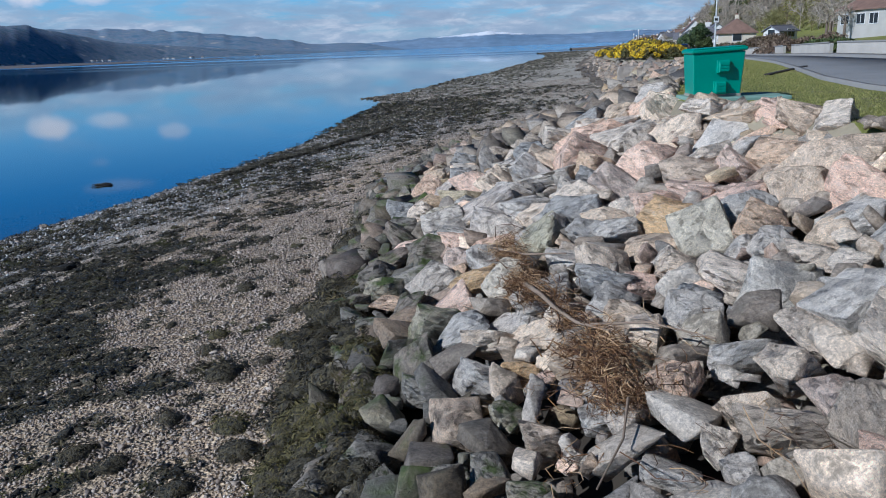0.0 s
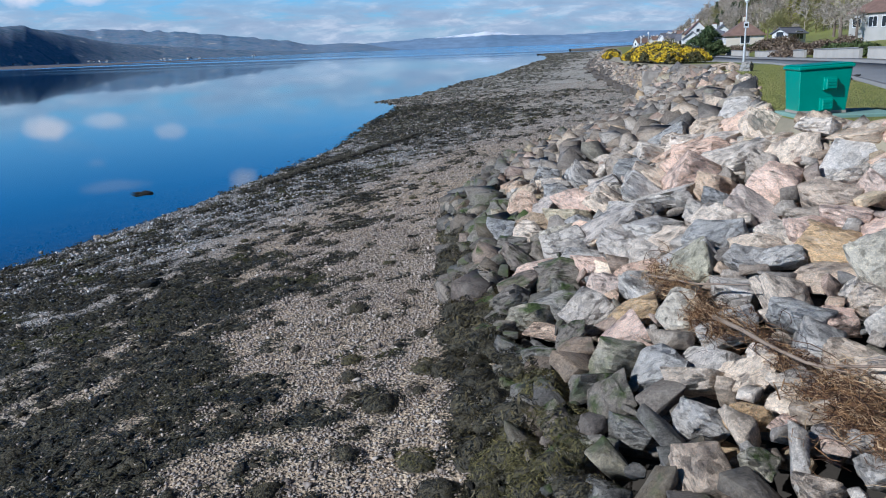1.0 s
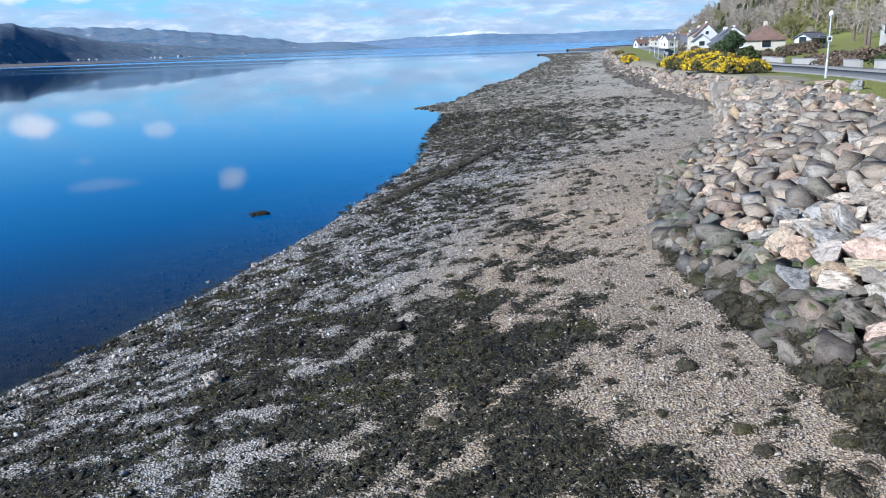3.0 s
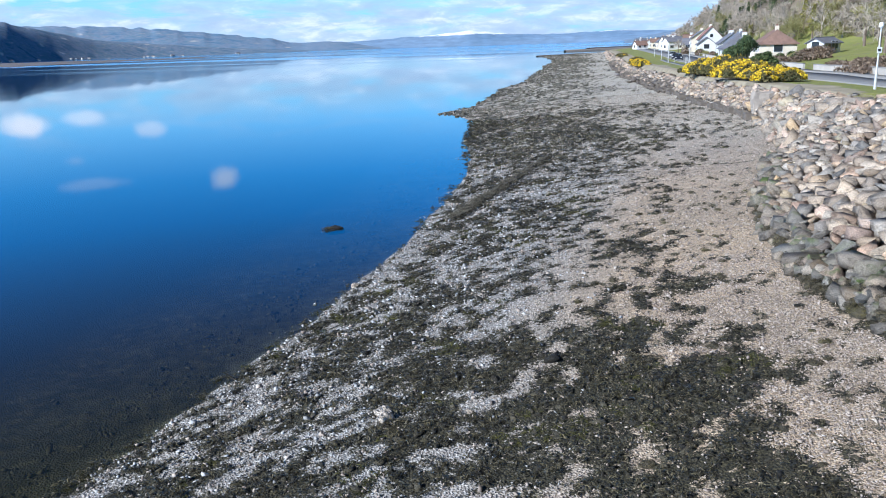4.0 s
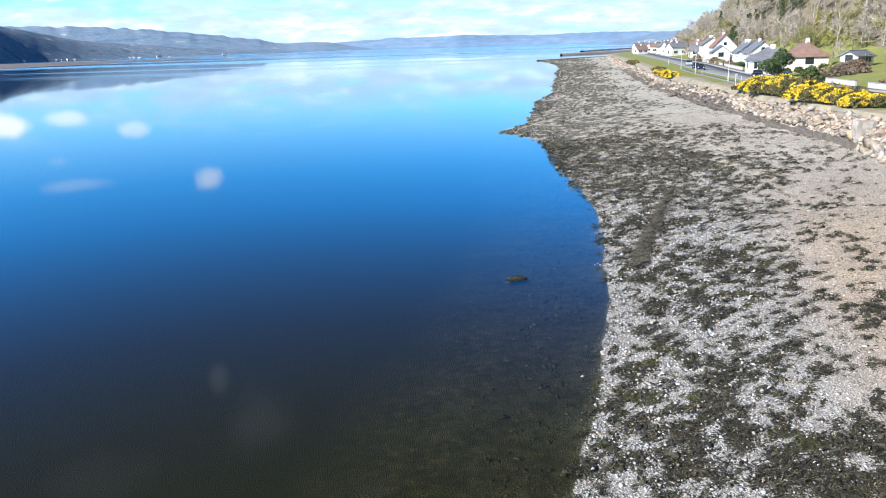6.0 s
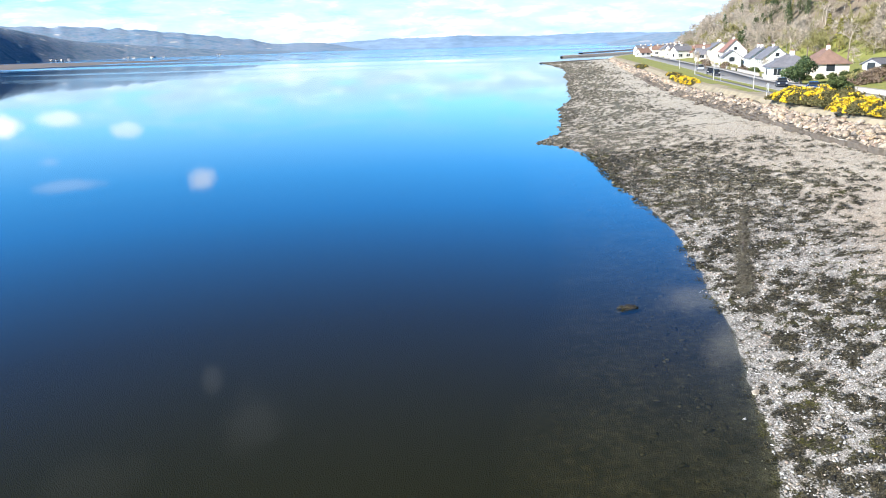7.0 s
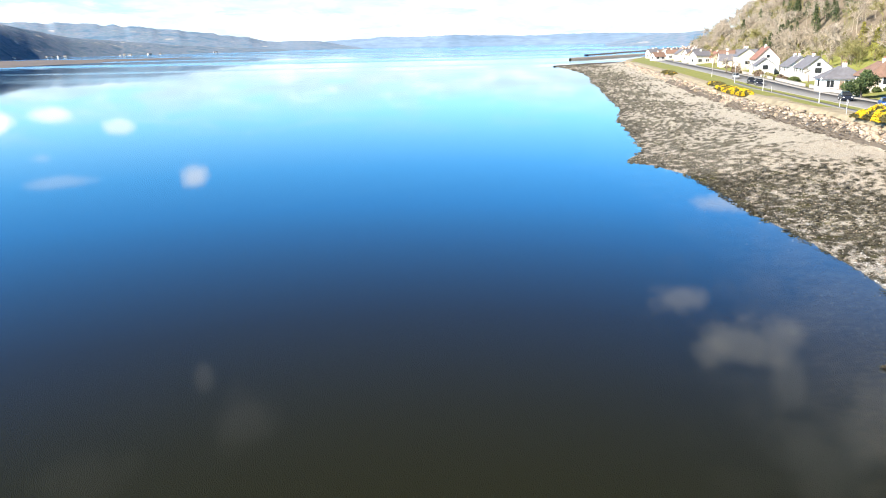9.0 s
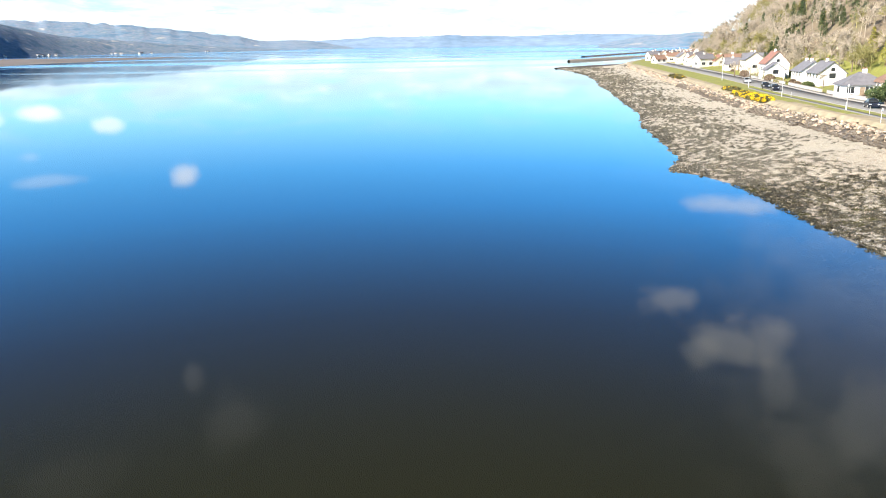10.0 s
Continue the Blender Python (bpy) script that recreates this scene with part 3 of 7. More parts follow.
M_SLATE = worn("grey_slate_roof", (0.15, 0.15, 0.17), 0.75, 0.25, 1.2, 12, relief=0.4)
M_TILE = worn("brown_tile_roof", (0.20, 0.125, 0.095), 0.8, 0.3, 1.2, 12, relief=0.4)
M_RED = worn("red_tile_roof", (0.24, 0.125, 0.095), 0.8, 0.3, 1.2, 12, relief=0.4)
M_PANE, _, _ = material("window_glass", 0.05, 0.0, (0.03, 0.035, 0.04))
M_GREEN = worn("green_glassfibre", (0.012, 0.26, 0.185), 0.42, 0.10, 1.5, 30, relief=0.06)
M_WETROCK = worn("dark_wet_rock", (0.026, 0.023, 0.019), 0.6, 0.35, 3, 20, relief=0.6)
M_SLAB = worn("weathered_green_slab", (0.20, 0.32, 0.27), 0.85, 0.18, 1.2, 25, relief=0.3)
M_CONCRETE = worn("old_concrete", (0.32, 0.28, 0.235), 0.9, 0.25, 1.0, 25, relief=0.6)
M_SEAWALL = worn("tidal_masonry", (0.125, 0.105, 0.085), 0.9, 0.35, 0.8, 12, relief=0.7)
M_KERB = worn("kerb_concrete", (0.27, 0.26, 0.245), 0.85, 0.12, 0.8, 25, relief=0.3)
M_GARDEN_WALL = worn("painted_wall", (0.52, 0.48, 0.42), 0.85, 0.15, 0.5, 20, relief=0.3)
M_POST = worn("galvanised_steel", (0.62, 0.62, 0.60), 0.45, 0.08, 2, 20, 0.3, 0.05)
M_PLASTIC = worn("white_plastic", (0.78, 0.78, 0.78), 0.4, 0.05, 2, 20)
M_TIMBER = worn("weathered_timber", (0.24, 0.18, 0.13), 0.85, 0.3, 2, 16, relief=0.5)
M_TYRE = worn("tyre_rubber", (0.02, 0.02, 0.02), 0.8, 0.2)
PAINTS = {n: worn("car_paint_" + n, c, 0.25, 0.05, 1, 30, 0.1, 0.0) for n, c in
          (("dark", (0.02, 0.025, 0.04)), ("blue", (0.03, 0.10, 0.32)), ("white", (0.75, 0.76, 0.78)), ("silver", (0.38, 0.40, 0.43)))}


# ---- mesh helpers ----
# ground under the bank, its brown lowered so gaps between boulders look shaded
M_SHADE_BROWN = worn("shade_brown", (0.045, 0.037, 0.028), 0.95, 0.4, 0.9, 18, relief=0.8)
M_EARTH = worn("dry_grass_and_earth", (0.29, 0.25, 0.175), 0.95, 0.4, 0.6, 14, relief=0.8)


def fast_mesh(name, v, f, mats=(), face_mat=None):
    """A mesh from arrays: v is n x 3, f is m x 3 or m x 4."""
    v, f = np.asarray(v, np.float32), np.asarray(f, np.int32)
    me = bpy.data.meshes.new(name)
    me.vertices.add(len(v))
    me.vertices.foreach_set("co", v.ravel())
    me.loops.add(f.size)
    me.loops.foreach_set("vertex_index", f.ravel())
    me.polygons.add(len(f))
    me.polygons.foreach_set("loop_start", np.arange(0, f.size, f.shape[1], dtype=np.int32))
    if face_mat is not None:
        me.polygons.foreach_set("material_index", np.asarray(face_mat, np.int32))
    for m in mats:
        me.materials.append(m)
    me.update(calc_edges=True)
    return me


def to_mesh(name, bm, mat, smooth_by=None):
    if smooth_by is not None:
        for f in bm.faces:
            f.smooth = True
        for e in bm.edges:
            if len(e.link_faces) == 2 and e.calc_face_angle(0) > radians(smooth_by):
                e.smooth = False
    me = bpy.data.meshes.new(name)
    bm.to_mesh(me)
    bm.free()
    me.materials.append(mat)
    return me


def part(name, bm, mat, parent, label="", smooth_by=None):
    """One mesh object under a thing or a part, in the parent's own axes."""
    ob = new(name, to_mesh(name, bm, mat, smooth_by))
    ob.parent = parent
    if label:
        tagged(ob, label)
    return ob


def box(bm, x0, y0, z0, x1, y1, z1, bevel=0.0, taper=0.0):
    """A box between two corners; taper draws its foot in by that much on each side."""
    r = bmesh.ops.create_cube(bm, size=1.0)["verts"]
    for v in r:
        low = v.co.z < 0
        v.co = Vector((x0 + (v.co.x + 0.5) * (x1 - x0), y0 + (v.co.y + 0.5) * (y1 - y0), z0 + (v.co.z + 0.5) * (z1 - z0)))
        if low and taper:
            v.co.x += taper if v.co.x < (x0 + x1) / 2 else -taper
            v.co.y += taper if v.co.y < (y0 + y1) / 2 else -taper
    if bevel:
        edges = list({e for v in r for e in v.link_edges})
        bmesh.ops.bevel(bm, geom=edges, offset=bevel, segments=1, affect="EDGES", clamp_overlap=True)
    return bm


def tube(bm, a, b_, r0, r1, sides=8, caps=True):
    a, b_ = Vector(a), Vector(b_)
    m = Matrix.Translation((a + b_) / 2) @ (b_ - a).to_track_quat("Z", "Y").to_matrix().to_4x4()
    bmesh.ops.create_cone(bm, cap_ends=caps, segments=sides, radius1=r0, radius2=r1, depth=(b_ - a).length, matrix=m)
    return bm


def thing(name, x, y, z, rz=0.0, label="", category="", group="", kind=""):
    ob = new(name)
    ob.matrix_basis = pose(x, y, z, 0, 0, rz)
    ob.empty_display_size = 0.2
    return tagged(ob, label, category, group, kind)


def rotations(rng, n, tilt=math.pi):
    """n random turns: any way about z, up to tilt about a level axis."""
    a, t, d = rng.uniform(0, 2 * math.pi, n), rng.uniform(-tilt, tilt, n), rng.uniform(0, 2 * math.pi, n)
    ca, sa, ct, st, cd, sd = np.cos(a), np.sin(a), np.cos(t), np.sin(t), np.cos(d), np.sin(d)
    za = np.zeros((n, 3, 3)); za[:, 0, 0] = ca; za[:, 0, 1] = -sa; za[:, 1, 0] = sa; za[:, 1, 1] = ca; za[:, 2, 2] = 1
    xt = np.zeros((n, 3, 3)); xt[:, 0, 0] = 1; xt[:, 1, 1] = ct; xt[:, 1, 2] = -st; xt[:, 2, 1] = st; xt[:, 2, 2] = ct
    zd = np.zeros((n, 3, 3)); zd[:, 0, 0] = cd; zd[:, 0, 1] = -sd; zd[:, 1, 0] = sd; zd[:, 1, 1] = cd; zd[:, 2, 2] = 1
    return zd @ xt @ za


def scattered(name, bases, loc, rot, size, mats, rng, smooth_faces=False):
    """One mesh of many copies of a few small base shapes (v, f)."""
    which = rng.integers(0, len(bases), len(loc))
    vs, fs, at = [], [], 0
    for k, (bv, bf) in enumerate(bases):
        i = np.nonzero(which == k)[0]
        if not len(i):
            continue
        v = bv[None] * size[i][:, None, :]
        v = np.einsum("nij,nkj->nki", rot[i], v) + loc[i][:, None, :]
        vs.append(v.reshape(-1, 3))
        fs.append((bf[None] + (np.arange(len(i)) * len(bv))[:, None, None] + at).reshape(-1, bf.shape[1]))
        at += len(i) * len(bv)
    me = fast_mesh(name, np.concatenate(vs), np.concatenate(fs), mats)
    if smooth_faces:
        me.polygons.foreach_set("use_smooth", np.ones(len(me.polygons), bool))
    return me


def sphere_arrays(sub):
    bm = bmesh.new()
    bmesh.ops.create_icosphere(bm, subdivisions=sub, radius=1)
    v, f = np.array([v.co for v in bm.verts]), np.array([[q.index for q in f.verts] for f in bm.faces])
    bm.free()
    return v, f


def rock_arrays(seed, sub, cuts=9, low=0.5, high=0.85, rough=0.03):
    """A quarried stone: a ball cut by random planes, the faces a little uneven."""
    r = np.random.default_rng(seed)
    v, f = sphere_arrays(sub)
    v = v * r.uniform(0.95, 1.1)
    for _ in range(cuts):
        n = r.normal(size=3)
        n /= np.linalg.norm(n)
        d = r.uniform(low, high)
        v = v - np.maximum(v @ n - d, 0)[:, None] * n[None]
    jag = lumps(v[:, 0] + v[:, 2] * 0.7, v[:, 1] - v[:, 2] * 0.5, 0.33, seed) * rough + lumps(v[:, 0] - v[:, 2], v[:, 1] + v[:, 2] * 0.8, 0.14, seed + 3) * rough * 0.5
    v = v * (1 + jag)[:, None]
    return v / np.abs(v).max(), f


def hull_arrays(seed, sub, points=13, bevel=0.05, rough=0.04, blocky=False):
    """A quarried block: the hull of a few random points, its arrises knocked off and its faces uneven."""
    r = np.random.default_rng(seed)
    bm = bmesh.new()
    for i in range(8 if blocky else points):
        if blocky:
            # a split block: eight shifted corners, one or two of them broken back
            d = np.array([(i & 1) * 2 - 1, ((i >> 1) & 1) * 1.7 - 0.85, (i >> 2) * 1.4 - 0.7]) + r.uniform(-0.36, 0.36, 3)
            d = d * (r.uniform(0.45, 0.7) if r.random() < 0.2 else 1.0)
        else:
            d = r.normal(size=3)
            d = d / (np.abs(d) ** 4).sum() ** 0.25 * r.uniform(0.72, 1.0)
        bm.verts.new(d)
    out = bmesh.ops.convex_hull(bm, input=bm.verts)
    dead = {g for g in list(out["geom_interior"]) + list(out["geom_unused"]) if isinstance(g, bmesh.types.BMVert)}
    bmesh.ops.delete(bm, geom=list(dead), context="VERTS")
    if bevel:
        bmesh.ops.dissolve_limit(bm, angle_limit=radians(9), verts=bm.verts[:], edges=bm.edges[:])
        bmesh.ops.bevel(bm, geom=bm.edges[:], offset=bevel, segments=1, affect="EDGES", clamp_overlap=True)
    bmesh.ops.triangulate(bm, faces=bm.faces[:])
    for _ in range(sub):
        bmesh.ops.subdivide_edges(bm, edges=bm.edges[:], cuts=1, use_grid_fill=True)
        bmesh.ops.triangulate(bm, faces=bm.faces[:])
    o = Vector((seed * 1.7 % 50, seed * 0.9 % 40, 3))
    for v in bm.verts:
        n = v.co.normalized()
        s = noise.noise(v.co * 1.8 + o) * 1.0 + noise.noise(v.co * 5.0 + o) * 0.45
        step = math.floor((v.co.z * 0.8 + v.co.x * 0.35 + s * 0.12) * 4.2) / 4.2 - (v.co.z * 0.8 + v.co.x * 0.35)
        s += noise.noise(v.co * 11.0 + o) * 0.22
        v.co += n * rough * (s + step * 1.3)
    bm.verts.index_update()
    v, f = np.array([q.co for q in bm.verts]), np.array([[q.index for q in fa.verts] for fa in bm.faces])
    bm.free()
    return v / np.abs(v).max(), f


def rock_mesh(seed, sub, mat, **kw):
    v, f = hull_arrays(seed, sub, **kw)
    bm = bmesh.new()
    vs = [bm.verts.new(q) for q in v]
    for q in f:
        bm.faces.new([vs[i] for i in q])
    return to_mesh("boulder", bm, mat, 24)

# ---- the ground: one sheet ----
rows = np.concatenate([[-5000, -1500, -500, -200, -100, -60, -35], np.arange(-20, 46, 0.4), np.arange(46, 120, 0.8), np.arange(120, 180, 1.6), np.arange(180, 456, 5),
                       [456, 458, 462, 470, 485, 500, 520, 600, 700, 1000, 2000, 5000]])
sea_d = np.array([6000, 2000, 800, 300, 120, 60, 35, 24, 17, 13, 10, 8, 6.4, 5, 4, 3, 2.2, 1.5, 1, 0.5])
beach_s, bank_s = np.linspace(0, 1, 46), np.linspace(0, 1, 9)[1:]
grid_x, slot = [], []
for y in rows:
    w, t, c, r1, r2 = (float(fn(y)) for fn in (water_edge, toe, crest, road_near, road_far))
    xs = np.concatenate([w - sea_d, w + (t - w) * beach_s, t + (c - t) * bank_s, c + (r1 - c) * np.linspace(0, 1, 9)[1:], r1 + (r2 - r1) * np.linspace(0, 1, 4)[1:],
                         r2 + np.array([1, 4, 8, 14, 20, 27, 34]), r2 + 34 + np.array([5, 10, 16, 24, 34, 46, 60, 80, 105, 135, 180, 300, 800, 2500, 6000])])
    grid_x.append(xs)
grid_x = np.array(grid_x)
grid_y = np.repeat(rows[:, None], grid_x.shape[1], 1)
grid_z = ground_z(grid_x, grid_y, True)
nr, nc = grid_x.shape
idx = np.arange(nr * nc).reshape(nr, nc)
quads = np.stack([idx[:-1, :-1], idx[:-1, 1:], idx[1:, 1:], idx[1:, :-1]], -1).reshape(-1, 4)
n_beach = len(sea_d) + len(beach_s) + len(bank_s) - 1
n_grass = n_beach + 8 + 3 + 7
col_slot = np.array([0 if i < n_beach else 1 if i < n_grass else 2 for i in range(nc - 1)])
face_slot = np.tile(col_slot, (nr - 1, 1))
woods_from = road_far(rows[:-1]) + np.interp(rows[:-1], (0, 190, 290, 600), (33, 33, 16, 16))
face_slot = np.where((face_slot == 1) & (grid_x[:-1, :-1] >= woods_from[:, None]), 2, face_slot)
mid_x, mid_y = (grid_x[:-1, :-1] + grid_x[1:, 1:]) / 2, (grid_y[:-1, :-1] + grid_y[1:, 1:]) / 2
bare = (face_slot == 1) & (mid_y > 42) & (mid_x < crest(mid_y) + np.interp(mid_y, (42, 60, 400), (0.8, 2.2, 3.0)) * (1 + 0.4 * lumps(mid_x, mid_y, 5.0, 31)))
face_slot = np.where(bare, 3, face_slot)
# sheet below the bank's stones, coloured dark for the shade in their gaps
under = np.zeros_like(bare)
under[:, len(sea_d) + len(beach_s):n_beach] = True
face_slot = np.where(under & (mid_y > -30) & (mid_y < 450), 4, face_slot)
shelf = toe(mid_y) + (crest(mid_y) - toe(mid_y)) * np.interp(mid_y, (60, 100, 130, 450), (0.85, 0.72, 0.55, 0.5))
face_slot = np.where(under & (mid_y > 44) & (mid_y < 450) & (mid_x > shelf + 0.5 * lumps(mid_x, mid_y, 3.0, 33)), 3, face_slot)
face_slot[:, n_beach - 2:n_beach] = np.where((mid_y[:, n_beach - 2:n_beach] > 9) & (mid_y[:, n_beach - 2:n_beach] < 44), 3, face_slot[:, n_beach - 2:n_beach])
me = fast_mesh("ground", np.stack([grid_x, grid_y, grid_z], -1).reshape(-1, 3), quads, (M_BEACH, M_GRASS, M_FLOOR, M_EARTH, M_SHADE_BROWN), face_slot.ravel())
me.polygons.foreach_set("use_smooth", np.ones(len(me.polygons), bool))
weed = weed_share(grid_x, grid_y) * (grid_x < toe(grid_y) + 0.4)
weed = np.where(grid_x < water_edge(grid_y), weed * 0.6, weed)
me.attributes.new("weed", "FLOAT", "POINT").data.foreach_set("value", weed.ravel().astype(np.float32))
# how deep the bed lies, for the dimming painted into its colour
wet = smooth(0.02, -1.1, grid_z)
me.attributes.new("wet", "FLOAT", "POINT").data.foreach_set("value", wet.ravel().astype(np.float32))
tagged(new("ground", me), "shingle beach, grass terrace and wooded hillside", "ground", kind="structure")

# the loch
wv = np.array([(-6000, -5000, 0), (3000, -5000, 0), (3000, 4960, 0), (-6000, 4960, 0)])
tagged(new("water", fast_mesh("water", wv, [[0, 1, 2, 3]], (M_WATER,))), "calm blue loch mirroring the sky", "water", kind="structure")


def strip(name, near, far, y0, y1, step, lift, mat, label, category, depth=0.0):
    """A band laid along the shore between two lines of the plan, with its own thickness where depth is given."""
    ys = np.arange(y0, y1 + 0.01, step)
    a, c = near(ys), far(ys)
    z = np.maximum(ground_z(a, ys), ground_z(c, ys)) + lift
    top = np.stack([np.stack([a, ys, z], -1), np.stack([c, ys, z], -1)], 1)
    low = top - np.array([0, 0, depth + 0.02])
    v = np.concatenate([top, low], 1).reshape(-1, 3)
    q = []
    for i in range(len(ys) - 1):
        o, p_ = 4 * i, 4 * i + 4
        q += [(o, o + 1, p_ + 1, p_), (o + 1, o + 3, p_ + 3, p_ + 1), (o + 2, o, p_, p_ + 2)]
    ob = new(name, fast_mesh(name, v, q, (mat,)))
    return tagged(ob, label, category, kind="structure")


strip("road", road_near, lambda y: road_far(y) - 2.2, -80, 440, 4, 0.03, M_ROAD, "grey asphalt shore road", "road")
strip("kerb", lambda y: road_near(y) - 0.16, road_near, -80, 440, 4, 0.10, M_KERB, "pale concrete kerb along the road", "kerb", 0.1)
strip("pavement", lambda y: road_far(y) - 2.2, lambda y: road_far(y) - 0.2, -80, 440, 4, 0.13, M_KERB, "pale concrete footway beside the road", "pavement", 0.12)
strip("footpath", lambda y: road_near(y) - 3.2, lambda y: road_near(y) - 1.9, 96, 200, 3, 0.02, M_ROAD, "narrow asphalt footpath across the verge", "path")
low = smooth(0.72, 0.4, (grid_x - water_edge(grid_y)) / np.maximum(toe(grid_y) - water_edge(grid_y), 1.0)) * smooth(110, 60, grid_y)
low = np.maximum(low, 0.6 * smooth(30, 55, grid_y))
silt_share = smooth(44, 66, grid_y + 6 * lumps(grid_x, grid_y, 6.0, 71)) * (0.8 + 0.2 * lumps(grid_x, grid_y, 9.0, 72)) * (0.25 + 0.75 * smooth(0.03, 0.2, (grid_x - water_edge(grid_y)) / np.maximum(toe(grid_y) - water_edge(grid_y), 1.0)))
ground = bpy.data.objects["ground"].data
ground.attributes.new("silt", "FLOAT", "POINT").data.foreach_set("value", silt_share.ravel().astype(np.float32))
ground.attributes.new("low", "FLOAT", "POINT").data.foreach_set("value", low.ravel().astype(np.float32))

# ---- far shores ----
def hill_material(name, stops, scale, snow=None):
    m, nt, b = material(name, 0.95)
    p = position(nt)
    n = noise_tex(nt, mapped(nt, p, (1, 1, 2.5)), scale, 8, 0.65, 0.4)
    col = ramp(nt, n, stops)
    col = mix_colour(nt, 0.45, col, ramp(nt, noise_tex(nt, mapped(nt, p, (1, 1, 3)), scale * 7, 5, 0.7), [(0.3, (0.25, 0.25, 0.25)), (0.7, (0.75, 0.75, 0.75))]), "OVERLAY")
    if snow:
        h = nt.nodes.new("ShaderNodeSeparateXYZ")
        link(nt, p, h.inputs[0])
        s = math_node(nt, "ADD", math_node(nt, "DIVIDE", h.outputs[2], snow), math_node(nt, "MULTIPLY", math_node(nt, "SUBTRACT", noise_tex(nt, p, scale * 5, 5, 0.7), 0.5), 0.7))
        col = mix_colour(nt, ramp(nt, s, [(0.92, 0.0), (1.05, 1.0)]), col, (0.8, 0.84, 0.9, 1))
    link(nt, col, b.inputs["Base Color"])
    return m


# far hills: the blue of distance haze is mixed into their base colours
M_NEAR_HILL = hill_material("haze_tinted_conifer_moor", [(0.3, (0.045, 0.10, 0.16)), (0.43, (0.08, 0.155, 0.225)), (0.49, (0.19, 0.215, 0.28)), (0.55, (0.08, 0.16, 0.225)), (0.62, (0.25, 0.25, 0.275)), (0.68, (0.48, 0.48, 0.45))], 0.016)
M_FAR_HILL = hill_material("haze_tinted_moor", [(0.3, (0.08, 0.17, 0.265)), (0.43, (0.115, 0.205, 0.305)), (0.5, (0.22, 0.255, 0.335)), (0.56, (0.115, 0.215, 0.30)), (0.63, (0.25, 0.27, 0.32)), (0.69, (0.5, 0.5, 0.47))], 0.010)
M_MOUNTAIN = hill_material("haze_tinted_mountain", [(0.3, (0.13, 0.22, 0.34)), (0.6, (0.20, 0.29, 0.42)), (0.8, (0.24, 0.32, 0.42))], 0.0022, 62)
M_FLAT = worn("bare_tidal_flat", (0.15, 0.125, 0.105), 0.7, 0.35, 0.015, 0.3, relief=0.2)
M_MUD = worn("tidal_mud", (0.10, 0.082, 0.064), 0.6, 0.35, 0.02, 0.5, relief=0.2)


def ridge(name, mat, label, profile, base, deep, rough, eye=5.6, seed=1):
    """Hills along the horizon: heights in degrees over the horizon by bearing, seen from the bank."""
    az, el = zip(*profile)
    steps = np.arange(az[0], az[-1] + 0.01, 0.12)
    e = np.interp(steps, az, el)
    d_near = np.interp(steps, *zip(*base))
    rows_, v = (0.0, 0.12, 0.3, 0.55, 0.8, 1.0, 1.25), []
    for k in rows_:
        d = d_near + deep * k
        crest_h = np.tan(np.radians(e)) * (d_near + deep) + eye
        shape = math.sin(min(k, 1.0) * math.pi / 2) ** 1.15 if k <= 1 else 0.8
        h = np.maximum(crest_h, 0) * shape
        h = h * (1 + rough * lumps(steps * 3, d / 200, 1.7, seed) * (0.3 + 0.7 * k)) + rough * 6 * lumps(steps * 9, d / 60, 1.0, seed + 2) * min(k * 3, 1)
        if k == 0:
            h = h * 0 - 0.5
        v.append(np.stack([np.sin(np.radians(steps)) * d, np.cos(np.radians(steps)) * d, h], -1))
    v = np.array(v)
    n = len(steps)
    i = np.arange(len(rows_) * n).reshape(len(rows_), n)
    q = np.stack([i[:-1, :-1], i[:-1, 1:], i[1:, 1:], i[1:, :-1]], -1).reshape(-1, 4)
    me = fast_mesh(name, v.reshape(-1, 3), q, (mat,))
    me.polygons.foreach_set("use_smooth", np.ones(len(me.polygons), bool))
    return tagged(new(name, me), label, "hill", kind="structure")


ridge("backdrop_mountains", M_MOUNTAIN, "distant mountains tinted blue for haze, with snow on the tops",
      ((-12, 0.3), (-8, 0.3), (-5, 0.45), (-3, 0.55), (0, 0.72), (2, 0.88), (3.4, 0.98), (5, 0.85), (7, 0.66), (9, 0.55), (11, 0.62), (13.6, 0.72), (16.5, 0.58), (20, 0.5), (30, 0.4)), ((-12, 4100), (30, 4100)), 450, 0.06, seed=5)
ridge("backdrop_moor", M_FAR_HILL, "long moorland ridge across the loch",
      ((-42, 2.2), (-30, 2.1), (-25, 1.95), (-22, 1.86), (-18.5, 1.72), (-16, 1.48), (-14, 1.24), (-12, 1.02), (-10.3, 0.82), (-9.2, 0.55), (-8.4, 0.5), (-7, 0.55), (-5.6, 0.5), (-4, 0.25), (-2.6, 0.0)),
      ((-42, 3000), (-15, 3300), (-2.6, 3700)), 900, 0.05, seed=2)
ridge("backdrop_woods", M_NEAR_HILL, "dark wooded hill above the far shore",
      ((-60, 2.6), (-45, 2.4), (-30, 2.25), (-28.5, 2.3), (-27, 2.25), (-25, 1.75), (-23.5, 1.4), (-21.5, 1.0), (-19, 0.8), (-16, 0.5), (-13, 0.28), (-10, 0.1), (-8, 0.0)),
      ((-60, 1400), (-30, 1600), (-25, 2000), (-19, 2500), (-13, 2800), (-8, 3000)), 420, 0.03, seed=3)
